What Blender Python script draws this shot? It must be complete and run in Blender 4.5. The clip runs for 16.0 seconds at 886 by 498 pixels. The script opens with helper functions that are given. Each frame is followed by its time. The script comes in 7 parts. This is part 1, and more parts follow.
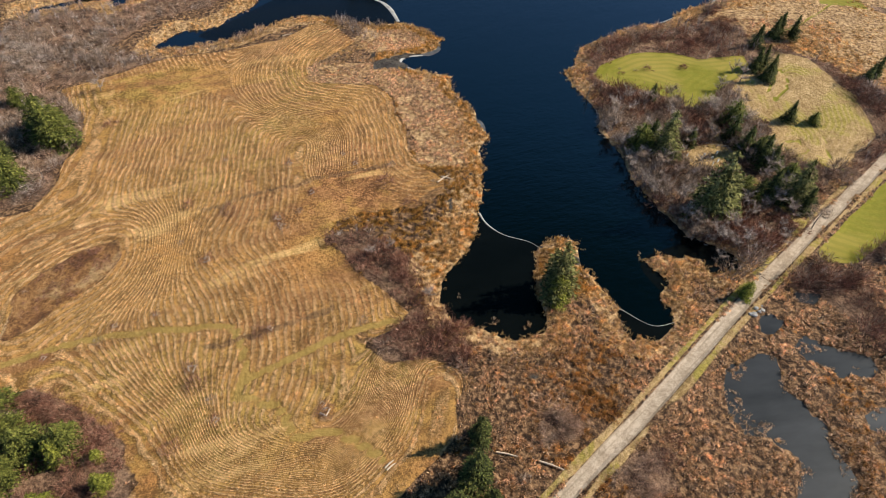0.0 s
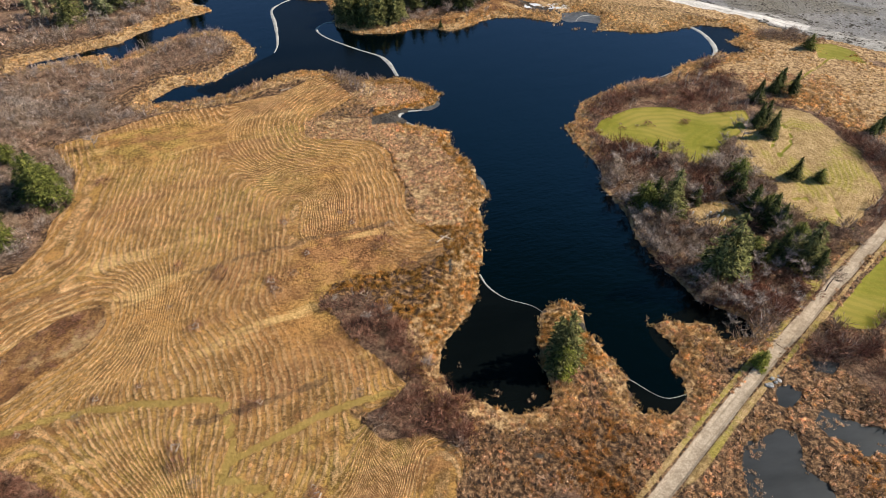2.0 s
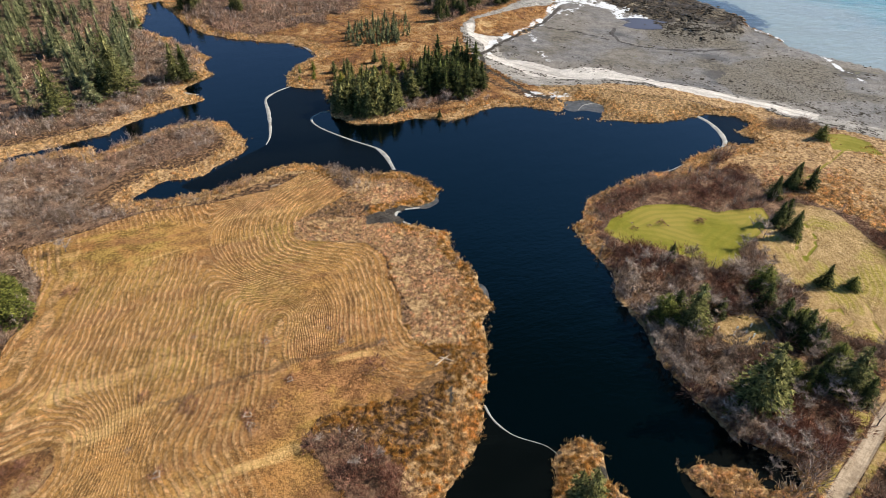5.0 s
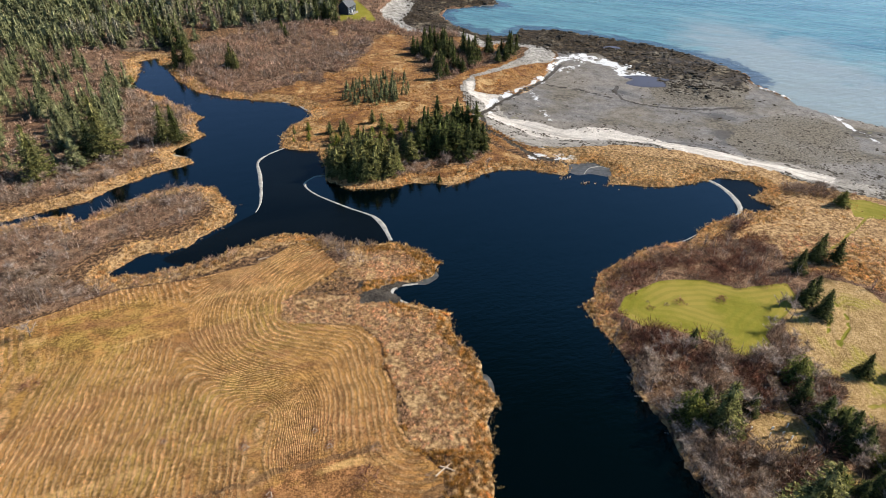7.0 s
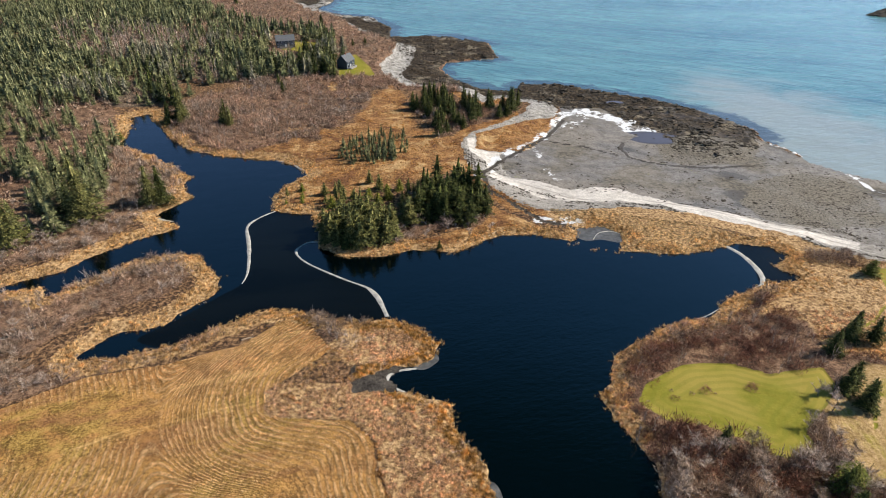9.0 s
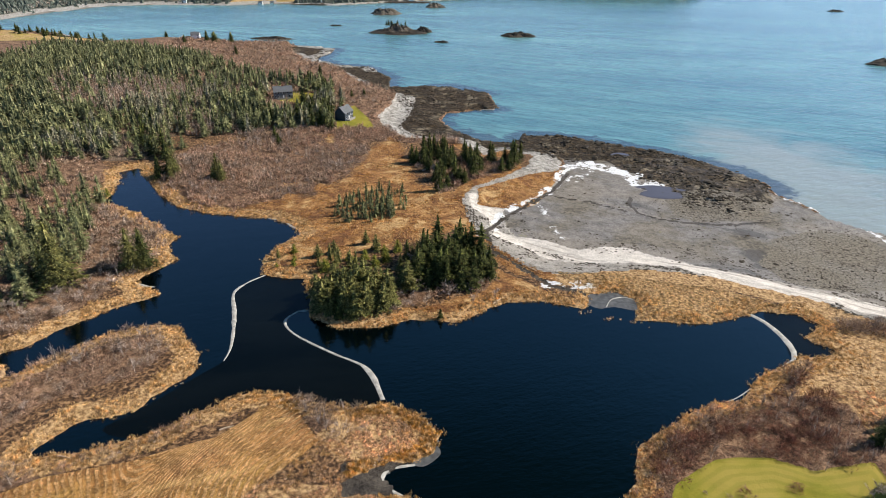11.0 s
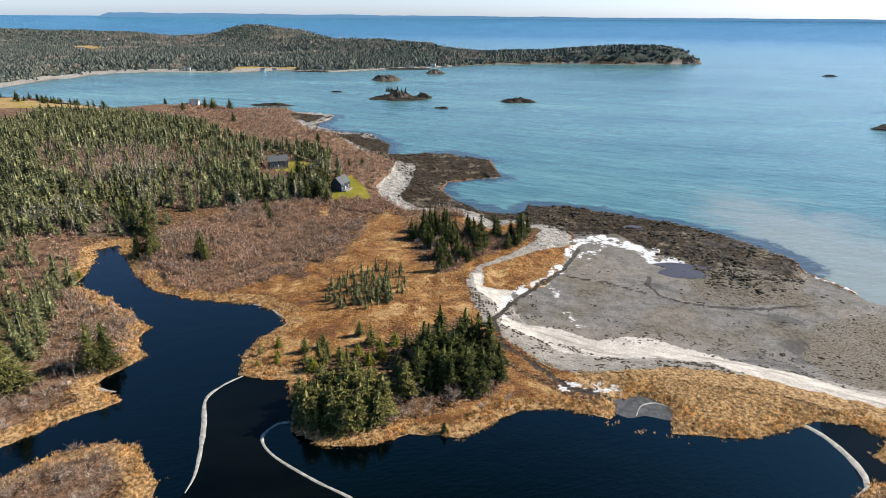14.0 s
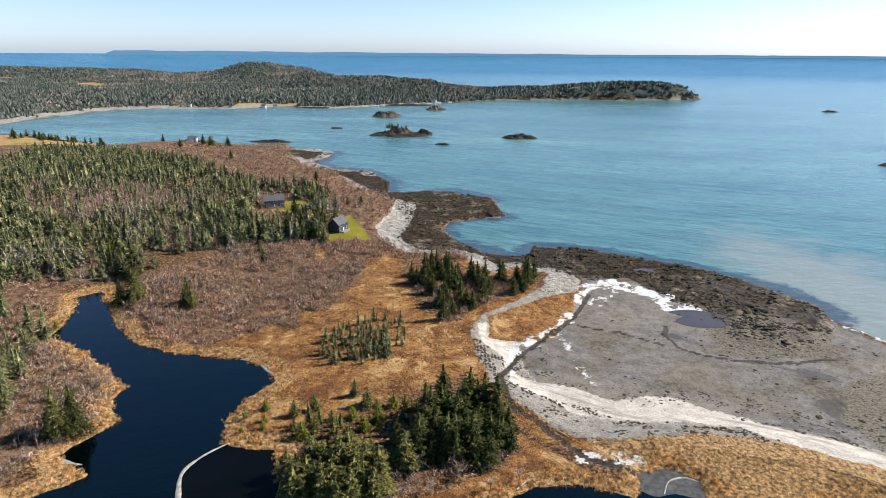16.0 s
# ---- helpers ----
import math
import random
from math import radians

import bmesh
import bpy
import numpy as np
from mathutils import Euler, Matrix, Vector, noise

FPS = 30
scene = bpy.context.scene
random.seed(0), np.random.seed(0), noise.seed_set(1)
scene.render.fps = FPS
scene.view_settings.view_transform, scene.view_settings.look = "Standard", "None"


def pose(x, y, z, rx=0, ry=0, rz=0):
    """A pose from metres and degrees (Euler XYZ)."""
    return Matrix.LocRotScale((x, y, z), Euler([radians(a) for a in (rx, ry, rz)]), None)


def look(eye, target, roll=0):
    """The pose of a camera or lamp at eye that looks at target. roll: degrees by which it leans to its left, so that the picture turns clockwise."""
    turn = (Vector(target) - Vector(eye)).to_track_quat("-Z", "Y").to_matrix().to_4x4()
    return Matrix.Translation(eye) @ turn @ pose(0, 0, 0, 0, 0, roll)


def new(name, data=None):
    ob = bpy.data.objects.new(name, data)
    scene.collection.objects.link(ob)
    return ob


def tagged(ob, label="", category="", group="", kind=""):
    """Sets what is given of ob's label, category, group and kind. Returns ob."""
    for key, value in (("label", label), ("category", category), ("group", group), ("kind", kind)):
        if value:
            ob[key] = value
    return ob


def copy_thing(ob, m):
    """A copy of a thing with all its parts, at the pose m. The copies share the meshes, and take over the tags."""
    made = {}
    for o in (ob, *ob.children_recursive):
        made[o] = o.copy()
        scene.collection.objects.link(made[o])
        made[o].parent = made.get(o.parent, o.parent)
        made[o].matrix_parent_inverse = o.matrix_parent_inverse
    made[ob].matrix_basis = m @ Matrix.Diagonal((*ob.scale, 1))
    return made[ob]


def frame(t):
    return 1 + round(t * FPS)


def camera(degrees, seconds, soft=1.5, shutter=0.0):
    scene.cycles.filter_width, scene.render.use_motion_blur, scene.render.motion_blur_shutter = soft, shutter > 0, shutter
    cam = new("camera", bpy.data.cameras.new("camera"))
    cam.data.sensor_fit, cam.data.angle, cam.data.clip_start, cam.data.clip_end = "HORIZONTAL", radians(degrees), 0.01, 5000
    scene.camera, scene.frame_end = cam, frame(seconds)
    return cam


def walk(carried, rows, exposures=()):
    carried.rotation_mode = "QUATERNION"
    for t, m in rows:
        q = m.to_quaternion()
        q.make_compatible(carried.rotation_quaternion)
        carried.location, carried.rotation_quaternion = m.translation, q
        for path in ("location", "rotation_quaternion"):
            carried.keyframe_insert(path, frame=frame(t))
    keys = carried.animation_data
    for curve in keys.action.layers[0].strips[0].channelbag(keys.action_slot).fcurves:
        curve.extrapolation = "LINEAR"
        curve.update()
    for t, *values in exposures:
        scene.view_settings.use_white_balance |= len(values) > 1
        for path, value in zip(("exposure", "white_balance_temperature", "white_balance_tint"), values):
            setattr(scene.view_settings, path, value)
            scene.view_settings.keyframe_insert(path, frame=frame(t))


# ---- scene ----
cam = camera(73.2, 16.0, 0.6)
ROWS = [
    (0, 0.17, 1.63, 110.40, 0.751, -48.794, 0.697),
    (0.5, 0.10, 3.31, 110.40, 0.726, -47.871, 0.700),
    (1, 0.03, 5.17, 110.40, 0.703, -46.936, 0.702),
    (1.5, -0.06, 7.27, 110.40, 0.681, -45.991, 0.704),
    (2, -0.14, 9.65, 110.40, 0.660, -45.036, 0.705),
    (2.5, -0.24, 12.35, 110.40, 0.641, -44.070, 0.706),
    (3, -0.34, 15.34, 110.40, 0.623, -43.095, 0.706),
    (3.5, -0.45, 18.63, 110.40, 0.606, -42.110, 0.706),
    (4, -0.57, 22.19, 110.40, 0.590, -41.117, 0.705),
    (6.5, -1.26, 42.82, 110.40, 0.529, -36.050, 0.694),
    (7, -1.42, 47.26, 110.40, 0.520, -35.024, 0.690),
    (7.5, -1.59, 51.74, 110.40, 0.513, -33.997, 0.686),
    (8, -1.77, 56.23, 110.40, 0.506, -32.970, 0.681),
    (8.5, -1.95, 60.71, 110.40, 0.501, -31.945, 0.673),
    (9, -2.14, 65.19, 110.40, 0.498, -30.924, 0.659),
    (11.5, -3.19, 87.47, 110.40, 0.497, -25.933, 0.531),
    (12, -3.42, 91.96, 110.40, 0.501, -24.972, 0.499),
    (12.5, -3.66, 96.49, 110.40, 0.505, -24.030, 0.467),
    (13, -3.90, 101.05, 110.40, 0.511, -23.108, 0.434),
    (13.5, -4.16, 105.65, 110.40, 0.518, -22.210, 0.403),
    (14, -4.42, 110.25, 110.40, 0.527, -21.337, 0.373),
    (14.5, -4.68, 114.83, 110.40, 0.536, -20.492, 0.346),
    (15, -4.96, 119.33, 110.40, 0.547, -19.679, 0.322),
    (15.5, -5.24, 123.66, 110.40, 0.559, -18.901, 0.301),
    (16, -5.53, 127.73, 110.40, 0.572, -18.160, 0.285),
]


def heading(x, y, z, yaw, pitch, roll):
    """The camera's pose from its place and its yaw, pitch and roll in degrees."""
    ahead = Vector((-math.sin(radians(yaw)) * math.cos(radians(pitch)), math.cos(radians(yaw)) * math.cos(radians(pitch)), math.sin(radians(pitch))))
    return look((x, y, z), Vector((x, y, z)) + ahead * 10, roll)


walk(cam, [(t, heading(*row)) for t, *row in ROWS])

# ---- light ----
SUN_UP, SUN_TURN = 37.0, 77.0
world = bpy.data.worlds.new("sky")
scene.world = world
world.use_nodes = True
sky = world.node_tree.nodes.new("ShaderNodeTexSky")
sky.sky_type, sky.sun_disc = "NISHITA", False
sky.sun_elevation, sky.sun_rotation = radians(SUN_UP), radians(SUN_TURN)
sky.air_density, sky.dust_density, sky.ozone_density = 1.0, 0.6, 1.5
background = world.node_tree.nodes["Background"]
# pale haze low over the sea
coords = world.node_tree.nodes.new("ShaderNodeTexCoord")
apart = world.node_tree.nodes.new("ShaderNodeSeparateXYZ")
world.node_tree.links.new(coords.outputs["Generated"], apart.inputs[0])
tint = world.node_tree.nodes.new("ShaderNodeValToRGB")
for _ in range(4):
    tint.color_ramp.elements.new(0.5)
for stop, (up, colour) in zip(tint.color_ramp.elements, ((0.0, (1.2, 1.46, 2.25)), (0.08, (1.12, 1.26, 1.70)), (0.25, (0.80, 0.96, 1.28)), (0.60, (0.45, 1.02, 1.32)), (0.74, (0.075, 0.27, 0.26)), (0.95, (0.03, 0.105, 0.09)))):
    stop.position, stop.color = up, (*colour, 1)
world.node_tree.links.new(apart.outputs[2], tint.inputs[0])
tinted = world.node_tree.nodes.new("ShaderNodeMix")
tinted.data_type, tinted.blend_type = "RGBA", "MULTIPLY"
tinted.inputs[0].default_value = 1.0
world.node_tree.links.new(sky.outputs[0], tinted.inputs[6])
world.node_tree.links.new(tint.outputs[0], tinted.inputs[7])
world.node_tree.links.new(tinted.outputs[2], background.inputs[0])
background.inputs[1].default_value = 0.09
sun = new("sun", bpy.data.lights.new("sun", "SUN"))
sun.data.energy, sun.data.angle, sun.data.color = 5.0, radians(0.6), (1.0, 0.92, 0.80)
toward = Vector((math.sin(radians(SUN_TURN)) * math.cos(radians(SUN_UP)), math.cos(radians(SUN_TURN)) * math.cos(radians(SUN_UP)), math.sin(radians(SUN_UP))))
sun.matrix_world = look(toward * 300, (0, 0, 0))
scene.view_settings.exposure = 0.39

SEA_Z = -3.5

# ---- materials ----


def material(name, roughness=0.9):
    m = bpy.data.materials.new(name)
    m.use_nodes = True
    shader = m.node_tree.nodes["Principled BSDF"]
    shader.inputs["Roughness"].default_value = roughness
    shader.inputs["Specular IOR Level"].default_value = 0.2
    return m, m.node_tree.nodes, m.node_tree.links, shader


def place(nodes, links, squash=(1, 1, 1), turn=0.0):
    """World position as texture coordinates, turned and then squashed along its own axes."""
    geo = nodes.new("ShaderNodeNewGeometry")
    if squash == (1, 1, 1) and not turn:
        return geo.outputs["Position"]
    mp = nodes.new("ShaderNodeMapping")
    mp.vector_type = "TEXTURE"
    mp.inputs["Scale"].default_value = [1 / s for s in squash]
    mp.inputs["Rotation"].default_value = (0, 0, turn)
    links.new(geo.outputs["Position"], mp.inputs[0])
    return mp.outputs[0]


def grain(nodes, links, where, size, detail=4, rough=0.6, twist=0.0):
    """Noise with features of about size metres."""
    n = nodes.new("ShaderNodeTexNoise")
    n.inputs["Scale"].default_value = 1 / size
    n.inputs["Detail"].default_value = detail
    n.inputs["Roughness"].default_value = rough
    n.inputs["Distortion"].default_value = twist
    if where is not None:
        links.new(where, n.inputs["Vector"])
    return n.outputs[0]


def ramp(nodes, links, value, *stops):
    r = nodes.new("ShaderNodeValToRGB")
    while len(r.color_ramp.elements) < len(stops):
        r.color_ramp.elements.new(0.5)
    for e, (at, colour) in zip(r.color_ramp.elements, stops):
        e.position, e.color = at, (*colour, 1)
    links.new(value, r.inputs[0])
    return r.outputs[0]


def blend(nodes, links, fac, a, b, mode="MIX"):
    m = nodes.new("ShaderNodeMix")
    m.data_type, m.blend_type = "RGBA", mode
    if isinstance(fac, float):
        m.inputs[0].default_value = fac
    else:
        links.new(fac, m.inputs[0])
    for slot, v in ((6, a), (7, b)):
        if isinstance(v, tuple):
            m.inputs[slot].default_value = (*v, 1)
        else:
            links.new(v, m.inputs[slot])
    return m.outputs[2]


def sums(nodes, links, kind, a, b):
    m = nodes.new("ShaderNodeMath")
    m.operation = kind
    for slot, v in ((0, a), (1, b)):
        if isinstance(v, (int, float)):
            m.inputs[slot].default_value = v
        else:
            links.new(v, m.inputs[slot])
    return m.outputs[0]


def span(nodes, links, value, low, high, smooth=True):
    m = nodes.new("ShaderNodeMapRange")
    m.interpolation_type = "SMOOTHSTEP" if smooth else "LINEAR"
    m.inputs[1].default_value, m.inputs[2].default_value = low, high
    links.new(value, m.inputs[0])
    return m.outputs[0]


def relief(nodes, links, shader, height, strength, distance):
    b = nodes.new("ShaderNodeBump")
    b.inputs["Strength"].default_value, b.inputs["Distance"].default_value = strength, distance
    links.new(height, b.inputs["Height"])
    links.new(b.outputs[0], shader.inputs["Normal"])
    return b


def foliage(name, dark, mid, light, per_island=True, size=1.1, rough=0.9, depth=1.0, thin=0.0):
    """Leaves, stems and twigs: colour varies from piece to piece and with a fine grain."""
    m, nodes, links, shader = material(name, rough)
    if per_island:
        chance = nodes.new("ShaderNodeNewGeometry").outputs["Random Per Island"]
    else:
        chance = nodes.new("ShaderNodeObjectInfo").outputs["Random"]
    colour = ramp(nodes, links, chance, (0.0, dark), (0.45, mid), (1.0, light))
    where = place(nodes, links)
    fine = ramp(nodes, links, grain(nodes, links, where, size), (0.36, (1 - 0.66 * depth,) * 3), (0.5, (0.95,) * 3), (0.62, (1 + 0.6 * depth,) * 3))
    patch = ramp(nodes, links, grain(nodes, links, where, 14.0, 3), (0.3, (0.72, 0.7, 0.68)), (0.7, (1.2, 1.18, 1.12)))
    colour = blend(nodes, links, 1.0, colour, fine, "MULTIPLY")
    colour = blend(nodes, links, 1.0, colour, patch, "MULTIPLY")
    links.new(colour, shader.inputs["Base Color"])
    if thin:
        # thin dry leaves let light through
        lit = nodes.new("ShaderNodeBsdfTranslucent")
        links.new(colour, lit.inputs["Color"])
        mix = nodes.new("ShaderNodeMixShader")
        mix.inputs[0].default_value = thin
        links.new(shader.outputs[0], mix.inputs[1])
        links.new(lit.outputs[0], mix.inputs[2])
        links.new(mix.outputs[0], nodes["Material Output"].inputs["Surface"])
    return m


def plain(name, dark, light, size, roughness=0.8, bump=0.0, metallic=0.0):
    m, nodes, links, shader = material(name, roughness)
    where = place(nodes, links)
    g = grain(nodes, links, where, size)
    links.new(ramp(nodes, links, g, (0.3, dark), (0.7, light)), shader.inputs["Base Color"])
    shader.inputs["Metallic"].default_value = metallic
    if bump:
        relief(nodes, links, shader, g, 0.7, bump)
    return m


REED = foliage("reed_straw", (0.40, 0.225, 0.09), (0.72, 0.455, 0.195), (0.86, 0.64, 0.35), thin=0.35)
INLAND = foliage("inland_needles", (0.068, 0.076, 0.035), (0.17, 0.178, 0.083), (0.30, 0.29, 0.15), size=2.5, depth=0.7)
MARSH = foliage("cattail_stalks", (0.40, 0.23, 0.125), (0.78, 0.515, 0.315), (0.96, 0.73, 0.51), size=0.8, thin=0.35)
GOLD = foliage("golden_sedge", (0.27, 0.13, 0.032), (0.55, 0.30, 0.078), (0.74, 0.47, 0.16), thin=0.35)
DUNE = foliage("dune_straw", (0.40, 0.27, 0.13), (0.68, 0.50, 0.27), (0.82, 0.67, 0.42), thin=0.35)
RUST = foliage("rust_grass", (0.28, 0.125, 0.04), (0.56, 0.27, 0.08), (0.78, 0.47, 0.18), thin=0.3)
TWIG = foliage("bare_twigs", (0.15, 0.10, 0.072), (0.34, 0.24, 0.175), (0.55, 0.425, 0.325))
RED_TWIG = foliage("red_twigs", (0.22, 0.123, 0.083), (0.455, 0.29, 0.202), (0.66, 0.465, 0.34))
BRAMBLE = foliage("dark_red_brambles", (0.12, 0.045, 0.028), (0.27, 0.12, 0.078), (0.46, 0.26, 0.18))
GREY_TWIG = foliage("grey_twigs", (0.19, 0.143, 0.118), (0.41, 0.322, 0.268), (0.63, 0.525, 0.45))
NEEDLE = foliage("spruce_needles", (0.018, 0.024, 0.007), (0.050, 0.060, 0.015), (0.135, 0.142, 0.036), size=0.7)
BROAD = foliage("fir_needles", (0.042, 0.048, 0.010), (0.108, 0.117, 0.022), (0.215, 0.212, 0.046), size=0.6)
OLIVE = foliage("olive_needles", (0.07, 0.078, 0.010), (0.16, 0.166, 0.022), (0.28, 0.272, 0.05), size=0.5)
LICHEN = foliage("lichened_needles", (0.038, 0.041, 0.010), (0.122, 0.12, 0.032), (0.27, 0.25, 0.092), size=0.7)
WOODS = foliage("woodland_needles", (0.056, 0.064, 0.027), (0.168, 0.178, 0.078), (0.345, 0.335, 0.165), size=1.6, depth=0.8)
SILVER = foliage("lichen_grey_needles", (0.095, 0.092, 0.058), (0.225, 0.21, 0.135), (0.43, 0.39, 0.275), size=1.6, depth=0.8)
# haze over the bay is painted in: needles paler, bluer and flatter
HAZY_WOODS = foliage("haze_tinted_needles", (0.066, 0.086, 0.076), (0.108, 0.128, 0.108), (0.18, 0.182, 0.152), size=6.0, depth=0.45)
STRAW = foliage("mown_straw", (0.58, 0.32, 0.12), (0.86, 0.525, 0.235), (0.98, 0.74, 0.43), depth=0.9, thin=0.25)
BARK = plain("bark", (0.07, 0.055, 0.045), (0.17, 0.14, 0.12), 0.25, 0.95, 0.03)
GREY_BARK = plain("grey_bark", (0.11, 0.09, 0.077), (0.25, 0.21, 0.18), 0.3, 0.95, 0.02)
DEADWOOD = plain("dead_wood", (0.42, 0.31, 0.21), (0.74, 0.59, 0.44), 0.2, 0.9, 0.02)


ROW = 1.6  # from one windrow to the next


def ground_material():
    m, nodes, links, shader = material("ground", 0.95)
    where = place(nodes, links)
    fine = grain(nodes, links, where, 0.7, 5, 0.65)
    mid = grain(nodes, links, where, 4.0, 5, 0.6)
    broad = grain(nodes, links, where, 25.0, 4, 0.55)
    coarse = grain(nodes, links, where, 1.8, 5, 0.7, 0.6)
    tiny = grain(nodes, links, where, 0.28, 4, 0.75)
    both = sums(nodes, links, "ADD", sums(nodes, links, "ADD", sums(nodes, links, "MULTIPLY", fine, 0.35), sums(nodes, links, "MULTIPLY", tiny, 0.35)), sums(nodes, links, "MULTIPLY", mid, 0.3))
    both = sums(nodes, links, "ADD", sums(nodes, links, "MULTIPLY", both, 1.9), -0.45)

    def zone(name):
        a = nodes.new("ShaderNodeAttribute")
        a.attribute_name = name
        return a.outputs["Fac"]

    def ragged(name, amount=0.7, low=0.4, high=0.6):
        worn = sums(nodes, links, "ADD", zone(name), sums(nodes, links, "MULTIPLY", sums(nodes, links, "SUBTRACT", coarse, 0.5), amount))
        return span(nodes, links, worn, low, high)

    # litter of the damp marsh and thickets; shade between clumps is painted dark
    knots = sums(nodes, links, "ADD", sums(nodes, links, "MULTIPLY", grain(nodes, links, where, 1.1, 3, 0.6, 0.4), 0.6), sums(nodes, links, "MULTIPLY", tiny, 0.4))
    colour = ramp(nodes, links, knots, (0.42, (0.030, 0.017, 0.010)), (0.50, (0.12, 0.064, 0.032)), (0.60, (0.40, 0.235, 0.12)))
    colour = blend(nodes, links, ragged("forest"), colour, ramp(nodes, links, both, (0.36, (0.04, 0.032, 0.022)), (0.5, (0.13, 0.094, 0.065)), (0.64, (0.28, 0.20, 0.14))))
    # floor of the far wood, its greens lifted towards haze blue
    colour = blend(nodes, links, ragged("farwood"), colour, ramp(nodes, links, grain(nodes, links, where, 70.0, 6, 0.65), (0.46, (0.050, 0.063, 0.052)), (0.56, (0.092, 0.097, 0.078)), (0.66, (0.22, 0.165, 0.125))))
    colour = blend(nodes, links, ragged("shrub"), colour, ramp(nodes, links, both, (0.36, (0.05, 0.027, 0.018)), (0.5, (0.155, 0.088, 0.054)), (0.64, (0.35, 0.215, 0.135))))
    scrub_gap = span(nodes, links, grain(nodes, links, where, 9.0, 6, 0.7, 0.5), 0.52, 0.62)
    colour = blend(nodes, links, sums(nodes, links, "MULTIPLY", sums(nodes, links, "MULTIPLY", zone("shrub"), scrub_gap), 0.55), colour, ramp(nodes, links, both, (0.36, (0.17, 0.10, 0.06)), (0.64, (0.46, 0.29, 0.17))))
    heath = ramp(nodes, links, both, (0.36, (0.10, 0.046, 0.018)), (0.5, (0.27, 0.128, 0.046)), (0.64, (0.48, 0.26, 0.10)))
    bog = grain(nodes, links, where, 13.0, 6, 0.68, 0.7)
    heath = blend(nodes, links, span(nodes, links, bog, 0.53, 0.63), heath, ramp(nodes, links, both, (0.36, (0.32, 0.19, 0.080)), (0.64, (0.66, 0.43, 0.20))))
    heath = blend(nodes, links, span(nodes, links, bog, 0.48, 0.39), heath, ramp(nodes, links, both, (0.36, (0.075, 0.034, 0.016)), (0.64, (0.25, 0.11, 0.042))))
    colour = blend(nodes, links, ragged("rust", 1.0), colour, heath)
    colour = blend(nodes, links, ragged("reed"), colour, ramp(nodes, links, knots, (0.40, (0.115, 0.064, 0.03)), (0.49, (0.37, 0.217, 0.10)), (0.59, (0.66, 0.44, 0.22))))
    # mown field: windrows that follow its edge
    rows_at = zone("rows")
    wobble = sums(nodes, links, "ADD", rows_at, sums(nodes, links, "MULTIPLY", sums(nodes, links, "ADD", coarse, fine), 0.55))
    wave = sums(nodes, links, "SINE", sums(nodes, links, "MULTIPLY", wobble, 2 * math.pi / ROW), 0)
    swath = span(nodes, links, sums(nodes, links, "ADD", wave, sums(nodes, links, "MULTIPLY", sums(nodes, links, "SUBTRACT", sums(nodes, links, "ADD", coarse, tiny), 1.0), 4.5)), -0.2, 1.2, False)
    straw = ramp(nodes, links, both, (0.36, (0.66, 0.36, 0.13)), (0.58, (0.98, 0.62, 0.30)))
    stubble = ramp(nodes, links, broad, (0.32, (0.51, 0.275, 0.075)), (0.5, (0.58, 0.30, 0.09)), (0.68, (0.47, 0.213, 0.066)))
    stubble = blend(nodes, links, sums(nodes, links, "MULTIPLY", zone("russet"), span(nodes, links, grain(nodes, links, where, 6.0, 5, 0.65), 0.36, 0.56)), stubble, ramp(nodes, links, both, (0.36, (0.28, 0.12, 0.042)), (0.64, (0.54, 0.255, 0.10))))
    stubble = blend(nodes, links, sums(nodes, links, "MULTIPLY", zone("green"), span(nodes, links, grain(nodes, links, where, 5.0, 6, 0.7), 0.36, 0.58)), stubble, ramp(nodes, links, both, (0.36, (0.36, 0.225, 0.042)), (0.64, (0.58, 0.355, 0.10))))
    stubble = blend(nodes, links, span(nodes, links, both, 0.38, 0.60), blend(nodes, links, 0.72, stubble, (0.08, 0.038, 0.012)), stubble)
    strength = sums(nodes, links, "MULTIPLY", swath, sums(nodes, links, "MULTIPLY", zone("mown"), sums(nodes, links, "MULTIPLY", span(nodes, links, grain(nodes, links, where, 7.0, 6, 0.7), 0.30, 0.48), span(nodes, links, grain(nodes, links, where, 1.5, 4, 0.7), 0.32, 0.48))))
    strength = sums(nodes, links, "MULTIPLY", strength, sums(nodes, links, "SUBTRACT", 1.0, span(nodes, links, zone("path"), 0.1, 0.4)))
    burn = grain(nodes, links, place(nodes, links, (0.16, 1.0, 1.0), 0.42), 7.0, 5, 0.62, 0.5)
    stubble = blend(nodes, links, span(nodes, links, burn, 0.50, 0.66), stubble, ramp(nodes, links, both, (0.36, (0.20, 0.09, 0.032)), (0.64, (0.46, 0.225, 0.085))))
    stubble = blend(nodes, links, span(nodes, links, burn, 0.42, 0.32), stubble, ramp(nodes, links, both, (0.36, (0.48, 0.28, 0.09)), (0.64, (0.80, 0.50, 0.20))))
    field = blend(nodes, links, strength, stubble, straw)
    field = blend(nodes, links, sums(nodes, links, "MULTIPLY", span(nodes, links, zone("path"), 0.2, 0.55), 0.95), field, ramp(nodes, links, both, (0.3, (0.30, 0.19, 0.045)), (0.7, (0.45, 0.295, 0.085))))
    field = blend(nodes, links, sums(nodes, links, "MULTIPLY", ragged("scar", 1.2), 0.75), field, ramp(nodes, links, both, (0.36, (0.09, 0.048, 0.025)), (0.64, (0.30, 0.165, 0.075))))
    colour = blend(nodes, links, ragged("field", 0.35), colour, field)
